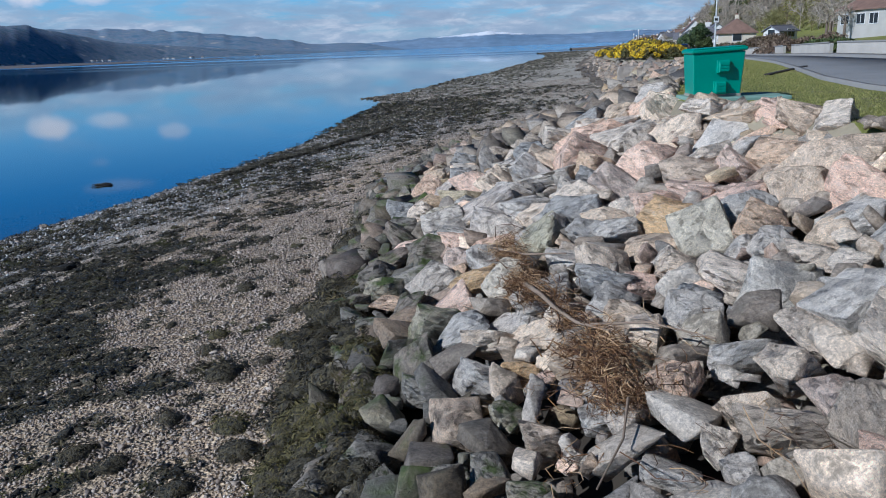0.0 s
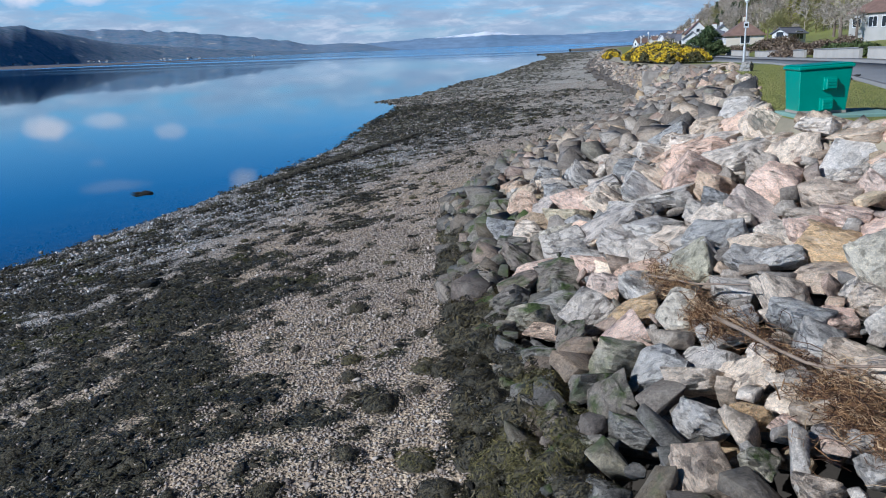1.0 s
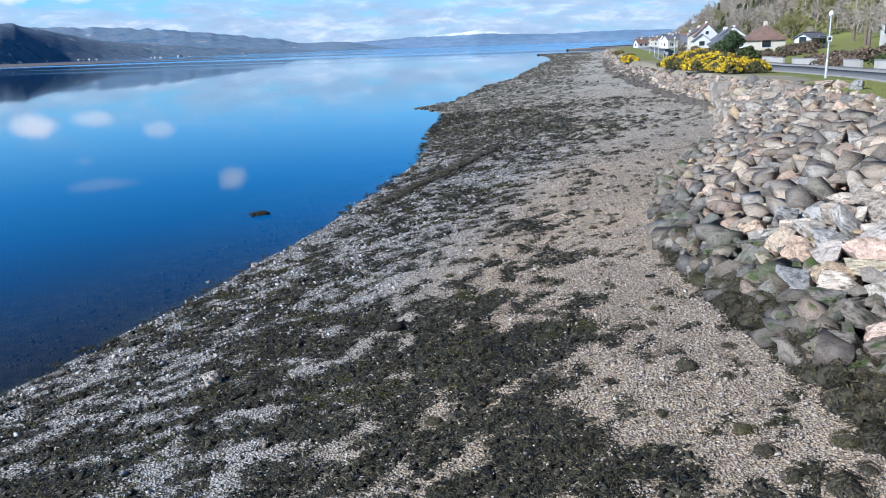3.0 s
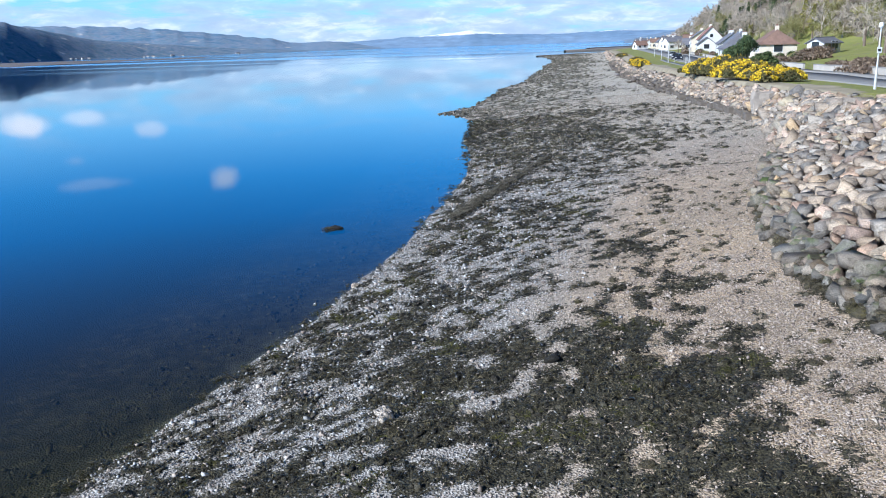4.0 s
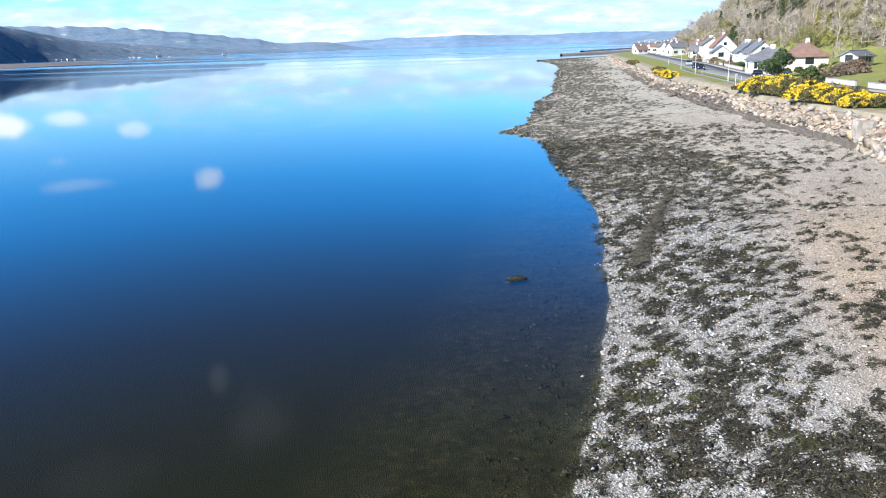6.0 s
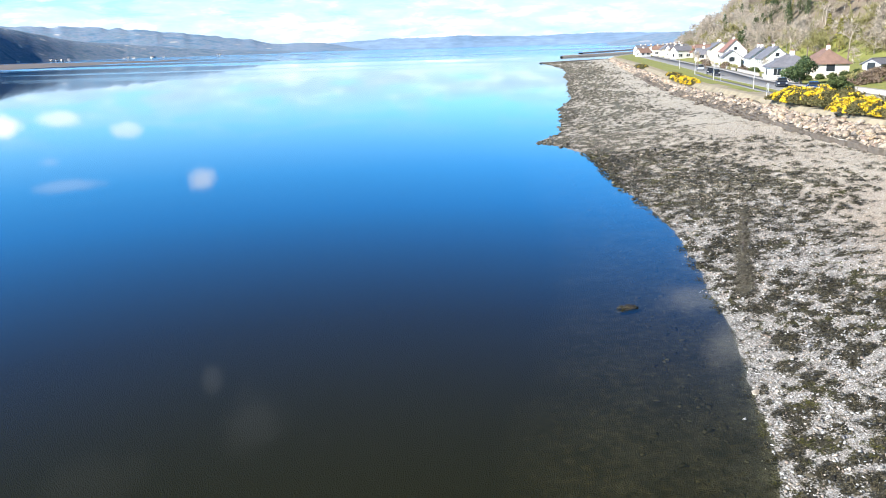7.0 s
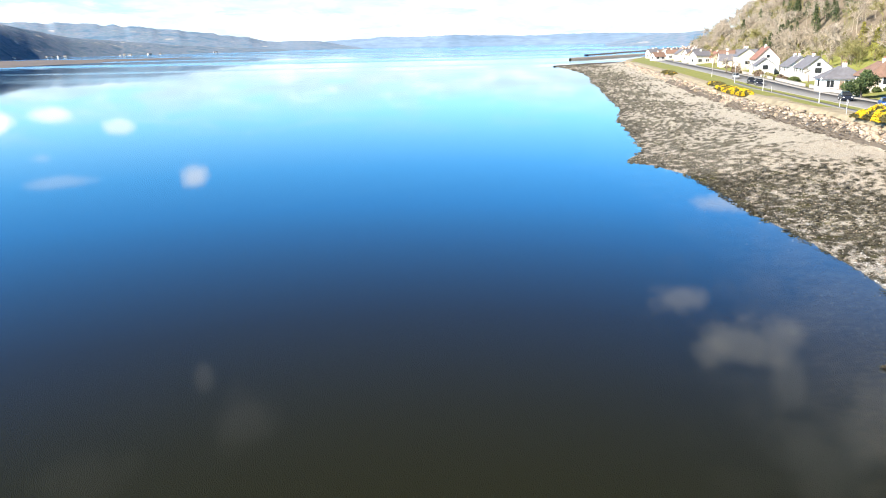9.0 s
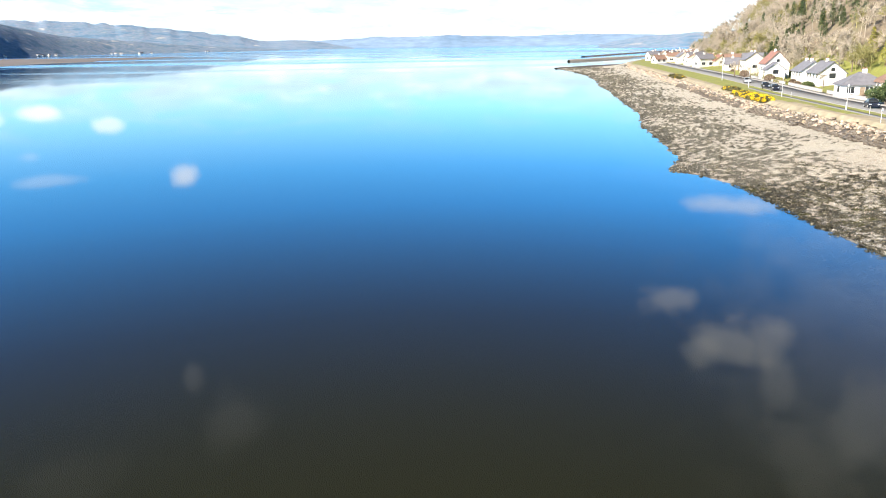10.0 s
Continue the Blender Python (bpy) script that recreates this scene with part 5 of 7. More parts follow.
sz = np.stack([r_ * rng.uniform(0.9, 1.5, len(x)), r_, r_ * rng.uniform(0.7, 1.3, len(x))], -1)
me = scattered("wrack_cushions", CUSHIONS, np.stack([x, y, ground_z(x, y) + 0.01], -1), rotations(rng, len(x), 0.3), sz, (M_CUSHION,), rng)
tagged(new("wrack_cushions", me), "rounded cushions of dark wrack over the stones", "seaweed", kind="stuff")

# far beach: low dark lumps of weed-covered stone
n = 7000
y = 60 + 390 * rng.uniform(0, 1, n) ** 1.7
x = water_edge(y) + (toe(y) - water_edge(y)) * rng.uniform(-0.02, 1.0, n)
keep = rng.uniform(0.2, 1, n) < weed_share(x, y)
x, y = x[keep], y[keep]
rock_stuff("weedy_stones", CHIP_BASES, np.stack([x, y, rng.uniform(0.12, 0.35, len(x)) * np.interp(y, (60, 450), (0.8, 2.2))], -1), M_DRYWEED, "weed-covered stones on the far foreshore", flat=(0.3, 0.5), lift=0.1)
n = 2600
y = 56 + 300 * rng.uniform(0, 1, n) ** 1.6
x = water_edge(y) + (toe(y) - water_edge(y)) * rng.uniform(0.0, 1.0, n)
rock_stuff("pale_stones", CHIP_BASES, np.stack([x, y, rng.uniform(0.04, 0.10, n) * np.interp(y, (56, 350), (0.8, 1.6))], -1), M_PEBBLE, "pale stones on the far foreshore", flat=(0.4, 0.7), lift=0.2)
# dark weedy stones in a line along the foot of the bank
n = 1500
y = rng.uniform(98, 240, n)
x = toe(y) + rng.normal(0.1, 0.5, n)
keep = lumps(x * 0.2, y, 5.0, 35) > -0.55
x, y = x[keep], y[keep]
rock_stuff("foot_stones", SMALL_BASES, np.stack([x, y, rng.uniform(0.18, 0.5, len(x))], -1), M_MUD, "dark wet stones along the foot of the bank", flat=(0.6, 0.9), lift=0.3)

# ---- things on the terrace ----
def cabinet(x, y, rz, z):
    slab = thing("plinth_slab", x, y, z, rz, "greenish weathered concrete slab under the cabinet", "slab")
    part("slab", box(bmesh.new(), -0.56, -0.62, -0.35, 1.35, 0.62, -0.004, 0.02), M_SLAB, slab)
    c = thing("utility_cabinet", x, y, z, rz, "green glassfibre utility cabinet with overhanging lid and vents", "cabinet")
    shell = box(bmesh.new(), -0.50, -0.36, 0.0, 0.50, 0.36, 0.84, 0.015, 0.05)
    for v_ in shell.verts:
        v_.co.z += 0.045 * v_.co.x if v_.co.z > 0.5 else 0.0
    body = part("body", shell, M_GREEN, c)
    lid = bmesh.new()
    box(lid, -0.535, -0.40, 0.845, 0.535, 0.40, 0.915, 0.02)
    box(lid, -0.50, -0.365, 0.915, 0.50, 0.365, 0.935, 0.015)
    for v_ in lid.verts:
        v_.co.z += 0.045 * v_.co.x
    part("lid", lid, M_GREEN, c)
    for px_, pz_ in ((0.08, 0.56), (0.03, 0.17)):
        cowl = bmesh.new()
        box(cowl, px_ - 0.105, -0.47, pz_ - 0.10, px_ + 0.105, -0.33, pz_ + 0.11, 0.015)
        box(cowl, px_ - 0.125, -0.40, pz_ - 0.12, px_ + 0.125, -0.335, pz_ + 0.13, 0.01)
        v = part("vent_cowl", cowl, M_GREEN, body)
        for k in range(3):
            part("louvre", box(bmesh.new(), px_ - 0.085, -0.482, pz_ - 0.07 + 0.055 * k, px_ + 0.085, -0.465, pz_ - 0.045 + 0.055 * k), M_GREEN, v)
    part("base_rail", box(bmesh.new(), -0.46, -0.32, 0.0, 0.46, 0.32, 0.05), M_CONCRETE, c)
    for s_ in (-1, 1):
        part("hinge", tube(bmesh.new(), (0.3 * s_ - 0.06, 0.43, 0.85), (0.3 * s_ + 0.06, 0.43, 0.85), 0.018, 0.018), M_POST, c)
    return c


cabinet(4.26, 18.75, -2, 4.45)

# loose stones on the grass by the lamp post and a low dark bar before the kerb
vr = random.Random(8)
for x_, y_, s_, hue in ((11.1, 45.2, 0.62, "grey"), (11.6, 44.5, 0.6, "brown"), (11.8, 43.0, 0.55, "brown"), (11.9, 41.9, 0.6, "dark"), (10.6, 46.2, 0.5, "grey")):
    ob = new("verge_stone", ROCKS[vr.randrange(len(ROCKS))])
    ob.matrix_basis = Matrix.LocRotScale((x_, y_, gz(x_, y_) + s_ * 0.2), Euler((vr.uniform(-0.3, 0.3), vr.uniform(-0.3, 0.3), vr.uniform(0, 6))), (s_, s_ * 0.8, s_ * 0.55))
    ob.material_slots[0].link = "OBJECT"
    ob.material_slots[0].material = HUES[hue]
    tagged(ob, "loose boulder set on the grass verge", "boulder", "verge boulders")
edging = thing("dark_bar", 10.7, 30.0, gz(10.7, 30.0), -34, "low dark bar on the grass beside the kerb", "edging")
for k_ in range(3):
    part("bar_length", box(bmesh.new(), -0.09, -3.3 + 2.2 * k_, -0.1, 0.09, -1.13 + 2.2 * k_, 0.05, 0.012), M_SHADE_BROWN, edging)


def lamp_post(x, y, h, label, sign=True):
    p_ = thing("street_lamp", x, y, gz(x, y), 0, label, "street lamp", "street lamps")
    bm = bmesh.new()
    tube(bm, (0, 0, -0.2), (0, 0, 1.1), 0.085, 0.08, 12)
    tube(bm, (0, 0, 1.1), (0, 0, h), 0.055, 0.045, 12)
    part("pole", bm, M_POST, p_)
    part("collar", tube(bmesh.new(), (0, 0, 1.08), (0, 0, 1.16), 0.09, 0.06, 12), M_POST, p_)
    head = bmesh.new()
    tube(head, (0, 0, h), (0, 0, h + 0.12), 0.06, 0.15, 12)
    tube(head, (0, 0, h + 0.12), (0, 0, h + 0.30), 0.15, 0.13, 12)
    tube(head, (0, 0, h + 0.30), (0, 0, h + 0.38), 0.14, 0.04, 12)
    part("lantern", head, M_PLASTIC, p_, "white lantern")
    if sign:
        pl = part("sign_plate", box(bmesh.new(), -0.16, -0.075, h * 0.60, 0.16, -0.06, h * 0.60 + 0.36, 0.01), M_PLASTIC, p_, "white plate")
        part("bar", box(bmesh.new(), -0.10, -0.078, h * 0.60 + 0.1, 0.10, -0.0755, h * 0.60 + 0.26), M_TYRE, pl)
    return p_


lamp_post(16.3, 53.6, 3.75, "slim pale steel street lamp with a white plate")
for x_, y_ in ((31.5, 130), (39.5, 166), (48.5, 200), (57.5, 236)):
    lamp_post(x_ - 1.0, y_, 3.6, "slim pale steel street lamp on the far verge", False)


def marker_post(x, y, h, label, plate=False):
    p_ = thing("marker_post", x, y, gz(x, y), random.uniform(-20, 20), label, "post", "verge posts")
    part("shaft", tube(bmesh.new(), (0, 0, -0.2), (0, 0, h), 0.045, 0.04, 8), M_POST, p_)
    part("cap", tube(bmesh.new(), (0, 0, h), (0, 0, h + 0.05), 0.065, 0.02, 8), M_PLASTIC, p_)
    if plate:
        part("plate", box(bmesh.new(), -0.22, -0.07, h - 0.45, 0.22, -0.055, h - 0.02, 0.01), M_PLASTIC, p_)


for x_, y_, h_, pl_ in ((23.2, 110, 1.9, True), (29.0, 121.6, 1.1, False), (31.0, 131, 1.1, False), (38.6, 162.5, 1.0, False)):
    marker_post(x_, y_, h_, "short white post on the grass verge", pl_)


def leaf_cloud(r, centres, radii, n, leaf, shell=0.45, up=0.0):
    """Small crooked leaf triangles filling the outer part of several lumps."""
    which = r.integers(0, len(centres), n)
    d = r.normal(size=(n, 3))
    d /= np.linalg.norm(d, axis=1)[:, None]
    d[:, 2] = np.abs(d[:, 2]) * (1 - up) + d[:, 2] * up
    c = np.asarray(centres)[which] + d * np.asarray(radii)[which] * (shell + (1 - shell) * r.uniform(0, 1, n) ** 0.6)[:, None] * (1 + 0.22 * lumps(d[:, 0] * 3 + which, d[:, 1] * 3 + d[:, 2] * 2, 1.0, 3))[:, None]
    a, e = r.normal(size=(n, 3)), r.normal(size=(n, 3))
    a, e = a / np.linalg.norm(a, axis=1)[:, None], e / np.linalg.norm(e, axis=1)[:, None]
    s = (leaf * r.uniform(0.5, 1.4, n))[:, None]
    v = np.stack([c - a * s, c + a * s, c + e * s * 1.5], 1).reshape(-1, 3)
    return v, np.arange(3 * n).reshape(-1, 3), c


def bush(name, x, y, lump_list, n, leaf, mat, label, category, group="", blossom=0.0, seed=1, kind=""):
    """A shrub: woody stems, leaves and, where it flowers, blossom, as parts."""
    r = np.random.default_rng(seed)
    z = gz(x, y)
    b_ = thing(name, x, y, z, 0, label, category, group)
    cen = [(lx, ly, gz(x + lx, y + ly) - z + rz_ * 0.16) for lx, ly, rx_, ry_, rz_ in lump_list]
    rad = [(rx_, ry_, rz_ * 0.66) for lx, ly, rx_, ry_, rz_ in lump_list]
    v, f, _ = leaf_cloud(r, cen, rad, n, leaf)
    ob = new("foliage", fast_mesh("foliage", v, f, (mat,)))
    ob.parent = b_
    if blossom:
        # blossom sits in sprays on the sunny outside
        v, f, c = leaf_cloud(r, cen, [(a * 1.04, e * 1.04, g_ * 1.06) for a, e, g_ in rad], int(n * blossom * 2.2), leaf * 0.85, 0.82)
        keep = lumps(c[:, 0] * 1.0 + c[:, 2], c[:, 1] - c[:, 2] * 0.6, 0.9, seed) > 0.75 - blossom
        keep &= c[:, 2] > 0.25
        v = v.reshape(-1, 3, 3)[keep].reshape(-1, 3)
        ob = new("blossom", fast_mesh("blossom", v, np.arange(len(v)).reshape(-1, 3), (M_BLOSSOM,)))
        ob.parent = b_
        tagged(ob, "bright yellow blossom")
    for cx_, cy_, cz_ in cen:
        part("stem", tube(bmesh.new(), (cx_ * 0.8, cy_ * 0.8, cz_ - rad[0][2] * 0.5 - 0.25), (cx_ + r.uniform(-.5, .5), cy_ + r.uniform(-.5, .5), cz_ + 0.3), 0.04, 0.015, 5), M_BARK, b_)
    return b_


GORSE = "gorse bush in full yellow flower above the rubble bank"
bush("gorse_bush", 21.2, 100.5, ((0.4, 3.0, 1.5, 1.8, 1.3), (0.2, 0, 1.8, 2.4, 1.9), (-0.4, -3.4, 1.8, 2.3, 2.1), (1.5, 1.5, 1.6, 2.0, 2.0), (1.0, -2.5, 1.6, 2.0, 2.2)), 15000, 0.10, M_GORSE, GORSE, "bush", "gorse bushes", 0.62, 21)
bush("gorse_bush", 20.0, 93.5, ((0.3, 2.0, 1.8, 2.2, 2.2), (0.4, -1.2, 1.9, 2.0, 2.3), (2.0, 1.0, 1.9, 2.2, 2.5)), 11000, 0.10, M_GORSE, GORSE, "bush", "gorse bushes", 0.6, 29)
bush("gorse_bush", 18.8, 86.5, ((1.0, 2.2, 1.9, 2.2, 2.5), (1.4, -0.8, 2.0, 2.0, 2.4), (2.4, 1.0, 1.9, 2.2, 2.6)), 11000, 0.10, M_GORSE, "gorse bush with brown twigs and few flowers", "bush", "gorse bushes", 0.2, 22)
bush("gorse_bush", 17.6, 78.5, ((0, 2.6, 1.8, 2.2, 2.0), (-0.2, -0.3, 1.8, 2.0, 1.9), (0.4, -3.2, 1.8, 2.2, 1.9), (1.7, 0.8, 1.7, 2.0, 2.1), (2.0, -3.2, 1.6, 2.0, 1.8)), 15000, 0.10, M_GORSE, GORSE, "bush", "gorse bushes", 0.6, 23)
bush("gorse_bush", 17.7, 71.2, ((0, 1.2, 1.7, 1.8, 1.6), (0.9, -0.8, 1.5, 1.6, 1.3), (-0.7, -0.4, 1.4, 1.5, 1.3)), 8000, 0.10, M_GORSE, "gorse bush with a dark green side", "bush", "gorse bushes", 0.5, 24)
bush("gorse_bush", 31.3, 161, ((0, 0, 1.6, 2.6, 1.6), (-0.6, -4, 1.5, 2.2, 1.3), (0.8, 4, 1.6, 2.6, 1.5)), 8000, 0.14, M_GORSE, GORSE, "bush", "gorse bushes", 0.72, 25)
bush("gorse_bush", 34.2, 174, ((0, 0, 1.6, 2.8, 1.5), (0.9, 4.4, 1.6, 2.6, 1.5), (-0.8, -4, 1.5, 2.4, 1.3)), 7000, 0.14, M_GORSE, GORSE, "bush", "gorse bushes", 0.6, 26)
bush("gorse_bush", 38.0, 188, ((0, 0, 1.5, 2.8, 1.3), (0.9, 4.4, 1.4, 2.4, 1.1)), 5000, 0.14, M_GORSE, "brownish gorse bush with few flowers", "bush", "gorse bushes", 0.3, 28)
bush("gorse_bush", 55, 268, ((0, 0, 2.0, 4, 1.5), (1.4, 6, 1.8, 4, 1.3), (-1.4, -6, 1.8, 4, 1.3)), 5000, 0.2, M_GORSE, "dull green gorse bush far along the bank", "bush", "gorse bushes", 0.12, 27)


# ---- garden walls, hedges ----
def garden_wall(y0, y1, h, off=0.0, name="garden_wall", mat=None, label="low cream-painted garden wall along the footway"):
    ys = np.linspace(y0, y1, max(2, int((y1 - y0) / 3)))
    xs = road_far(ys) + off
    bm = bmesh.new()
    zs = ground_z(xs, ys)
    prev = None
    for x_, y_, z_ in zip(xs, ys, zs):
        ring = [bm.verts.new(p_) for p_ in ((x_ - 0.12, y_, z_ - 0.3), (x_ + 0.12, y_, z_ - 0.3), (x_ + 0.12, y_, z_ + h), (x_ - 0.12, y_, z_ + h))]
        if prev:
            for i in range(4):
                bm.faces.new((prev[i], prev[(i + 1) % 4], ring[(i + 1) % 4], ring[i]))
        else:
            bm.faces.new(ring)
        prev = ring
    bm.faces.new(prev[::-1])
    w_ = new(name)
    w_.matrix_basis = pose(0, 0, 0)
    tagged(w_, label, "garden wall", "garden walls", "structure")
    part("wall", bm, mat or M_GARDEN_WALL, w_)
    cop = bmesh.new()
    prev = None
    for x_, y_, z_ in zip(xs, ys, zs):
        ring = [cop.verts.new(p_) for p_ in ((x_ - 0.17, y_, z_ + h + 0.003), (x_ + 0.17, y_, z_ + h + 0.003), (x_ + 0.15, y_, z_ + h + 0.08), (x_ - 0.15, y_, z_ + h + 0.08))]
        if prev:
            for i in range(4):
                cop.faces.new((prev[i], prev[(i + 1) % 4], ring[(i + 1) % 4], ring[i]))
        prev = ring
    part("coping", cop, M_KERB, w_)


for a_, c_ in ((20, 52), (54, 68), (72, 100), (104, 119), (140, 172), (176, 206), (210, 250)):
    garden_wall(a_, c_, 0.75)


def hedge(x0, y0, x1, y1, h, w_, mat, label, n=5000, name="hedge", leaf=0.13):
    """A clipped hedge between two points."""
    r = np.random.default_rng(int(x0 * 7 + y0))
    L = math.hypot(x1 - x0, y1 - y0)
    k = max(2, int(L / 1.5))
    cx_, cy_ = (x0 + x1) / 2, (y0 + y1) / 2
    lumps_ = [(x0 + (x1 - x0) * i / (k - 1) - cx_, y0 + (y1 - y0) * i / (k - 1) - cy_, w_ * r.uniform(.85, 1.15), w_ * r.uniform(.85, 1.15), h * r.uniform(.85, 1.1)) for i in range(k)]
    return bush(name, cx_, cy_, lumps_, n, leaf, mat, label, "hedge" if name == "hedge" else "bush", "", 0.0, int(x0))


hedge(56.5, 173, 66, 184, 1.4, 1.0, M_HEDGE, "clipped green hedge beside the lawn", 6000)
hedge(48.5, 147.5, 57, 146, 1.2, 0.9, M_HEDGE, "clipped green hedge before a white house", 5000)
hedge(31.5, 80, 38, 100, 1.5, 1.3, M_RUSSET, "mixed russet garden shrubs behind the wall", 7000, "shrub_border")
hedge(28.5, 62, 33, 76, 1.3, 1.3, M_HEDGE, "mixed green garden shrubs behind the wall", 6000, "shrub_border")
hedge(37, 92, 41, 89, 2.1, 1.8, M_RUSSET, "large dark reddish shrub in front of the bungalow", 9000, "dark_shrub")
hedge(27.5, 46, 33, 60, 0.8, 1.0, M_RUSSET, "mixed garden shrubs behind the wall", 6000, "shrub_border")
hedge(48, 129, 57, 139, 2.0, 1.6, M_RUSSET, "brown hedge beside the garden hut", 6000, "shrub_border")
hedge(40.5, 122, 46, 131, 1.6, 1.2, M_RUSSET, "brown winter hedge by the drive", 4000, "shrub_border")


for i_, (x_, y_, l_, h_, m_) in enumerate(((62.5, 205, 4, 1.5, M_RUSSET), (66.5, 226, 4, 2.2, M_RUSSET), (68.0, 231, 3, 2.6, M_OLIVE), (61.0, 196, 3, 1.3, M_HEDGE), (64.5, 216, 5, 1.6, M_OLIVE), (46.5, 148, 4, 1.4, M_RUSSET), (70.5, 250, 6, 2.6, M_RUSSET))):
    hedge(x_, y_, x_ + l_ * 0.26, y_ + l_, h_, 1.2, m_, ("brown winter", "reddish", "olive", "clipped green")[i_ % 4] + " shrubs in front of a white house", 2500, "shrub_border", 0.17)

# ---- houses ----
def house(x, y, rz, w, d, eave, rise, wall, roof, label, hip=0.0, chimneys=(0.3,), name="house", wins=3, z=None, door=True):
    """A house with its ridge along its own x: walls, two roof slopes, chimneys, windows and a door."""
    h = thing(name, x, y, (gz(x, y) if z is None else z), rz, label, "house", "houses of the village")
    bm = bmesh.new()
    a, c = w / 2, d / 2
    low = [bm.verts.new(p_) for p_ in ((-a, -c, -1.2), (a, -c, -1.2), (a, c, -1.2), (-a, c, -1.2))]
    top = [bm.verts.new(p_) for p_ in ((-a, -c, eave), (a, -c, eave), (a, c, eave), (-a, c, eave))]
    hx = min(hip, a * 0.95)
    r0, r1 = bm.verts.new((-a + hx, 0, eave + rise - 0.05)), bm.verts.new((a - hx, 0, eave + rise - 0.05))
    for i in range(4):
        bm.faces.new((low[i], low[(i + 1) % 4], top[(i + 1) % 4], top[i]))
    bm.faces.new((top[0], top[1], r1, r0)), bm.faces.new((top[2], top[3], r0, r1)), bm.faces.new((top[3], top[0], r0)), bm.faces.new((top[1], top[2], r1))
    part("wall", bm, wall, h)
    o = 0.35
    sl = rise / c
    for s_ in (-1, 1):
        rb = bmesh.new()
        pts = [(-a - o, s_ * (c + o), eave - o * sl), (a + o, s_ * (c + o), eave - o * sl), (a + (o if not hip else 0) - hx, 0, eave + rise), (-a - (o if not hip else 0) + hx, 0, eave + rise)]
        lo_, hi_ = [rb.verts.new((*p_[:2], p_[2] + 0.01)) for p_ in pts], [rb.verts.new((*p_[:2], p_[2] + 0.16)) for p_ in pts]
        rb.faces.new(lo_), rb.faces.new(hi_)
        for i in range(4):
            rb.faces.new((lo_[i], lo_[(i + 1) % 4], hi_[(i + 1) % 4], hi_[i]))
        bmesh.ops.recalc_face_normals(rb, faces=rb.faces)
        part("roof_slope", rb, roof, h)
        if hip:
            rb = bmesh.new()
            pts = [(s_ * (a + o), -c - o, eave - o * sl), (s_ * (a + o), c + o, eave - o * sl), (s_ * (a - hx), 0, eave + rise)]
            lo_, hi_ = [rb.verts.new((*p_[:2], p_[2] + 0.01)) for p_ in pts], [rb.verts.new((*p_[:2], p_[2] + 0.16)) for p_ in pts]
            rb.faces.new(lo_), rb.faces.new(hi_)
            for i in range(3):
                rb.faces.new((lo_[i], lo_[(i + 1) % 3], hi_[(i + 1) % 3], hi_[i]))
            bmesh.ops.recalc_face_normals(rb, faces=rb.faces)
            part("hip_slope", rb, roof, h)
    part("ridge_tiles", box(bmesh.new(), -a + hx - o * (hip == 0), -0.14, eave + rise + 0.10, a - hx + o * (hip == 0), 0.14, eave + rise + 0.24, 0.04), roof, h)
    for k in chimneys:
        xx = -a + hx + (w - 2 * hx) * k
        ch = part("chimney", box(bmesh.new(), xx - 0.42, -0.3, eave + rise * 0.6, xx + 0.42, 0.3, eave + rise + 0.8, 0.03), wall, h)
        for s_ in (-0.22, 0.22):
            part("chimney_pot", tube(bmesh.new(), (xx + s_, 0, eave + rise + 0.8), (xx + s_, 0, eave + rise + 1.1), 0.13, 0.11, 8), M_RED, ch)

    def window(cx_, cz_, ww, hh, side, along):
        """side: which way the wall faces along the other axis; along: 'x' front and back, 'y' gable."""
        f_, g_ = bmesh.new(), bmesh.new()
        if along == "x":
            y_ = side * c
            for q in ((cx_ - ww / 2 - .07, cz_ - .07, cx_ - ww / 2, cz_ + hh + .07), (cx_ + ww / 2, cz_ - .07, cx_ + ww / 2 + .07, cz_ + hh + .07), (cx_ - ww / 2, cz_ - .07, cx_ + ww / 2, cz_),
                      (cx_ - ww / 2, cz_ + hh, cx_ + ww / 2, cz_ + hh + .07), (cx_ - .03, cz_, cx_ + .03, cz_ + hh)):
                box(f_, q[0], min(y_ - .02 * side, y_ + .06 * side), q[1], q[2], max(y_ - .02 * side, y_ + .06 * side), q[3])
            box(g_, cx_ - ww / 2, y_ - .01, cz_, cx_ + ww / 2, y_ + .03 * side + .012, cz_ + hh)
        else:
            x_ = side * a
            for q in ((cx_ - ww / 2 - .07, cz_ - .07, cx_ - ww / 2, cz_ + hh + .07), (cx_ + ww / 2, cz_ - .07, cx_ + ww / 2 + .07, cz_ + hh + .07), (cx_ - ww / 2, cz_ - .07, cx_ + ww / 2, cz_),
                      (cx_ - ww / 2, cz_ + hh, cx_ + ww / 2, cz_ + hh + .07)):
                box(f_, min(x_ - .02 * side, x_ + .06 * side), q[0], q[1], max(x_ - .02 * side, x_ + .06 * side), q[2], q[3])
            box(g_, x_ - .03, cx_ - ww / 2, cz_, x_ + .03, cx_ + ww / 2, cz_ + hh)
        wn = part("window", f_, M_PLASTIC, h)
        part("pane", g_, M_PANE, wn)
    for side in (-1, 1):
        for i in range(wins):
            window(-a + w * (i + 0.5) / wins + (0.6 if i == wins // 2 and door else 0), 0.9, min(1.7, w / wins * 0.5), 1.25, side, "x")
        window(0, 0.9, 1.5, 1.25, side, "y")
        if not hip and rise > 2.4:
            window(0, eave + 0.35, 0.9, 0.9, side, "y")
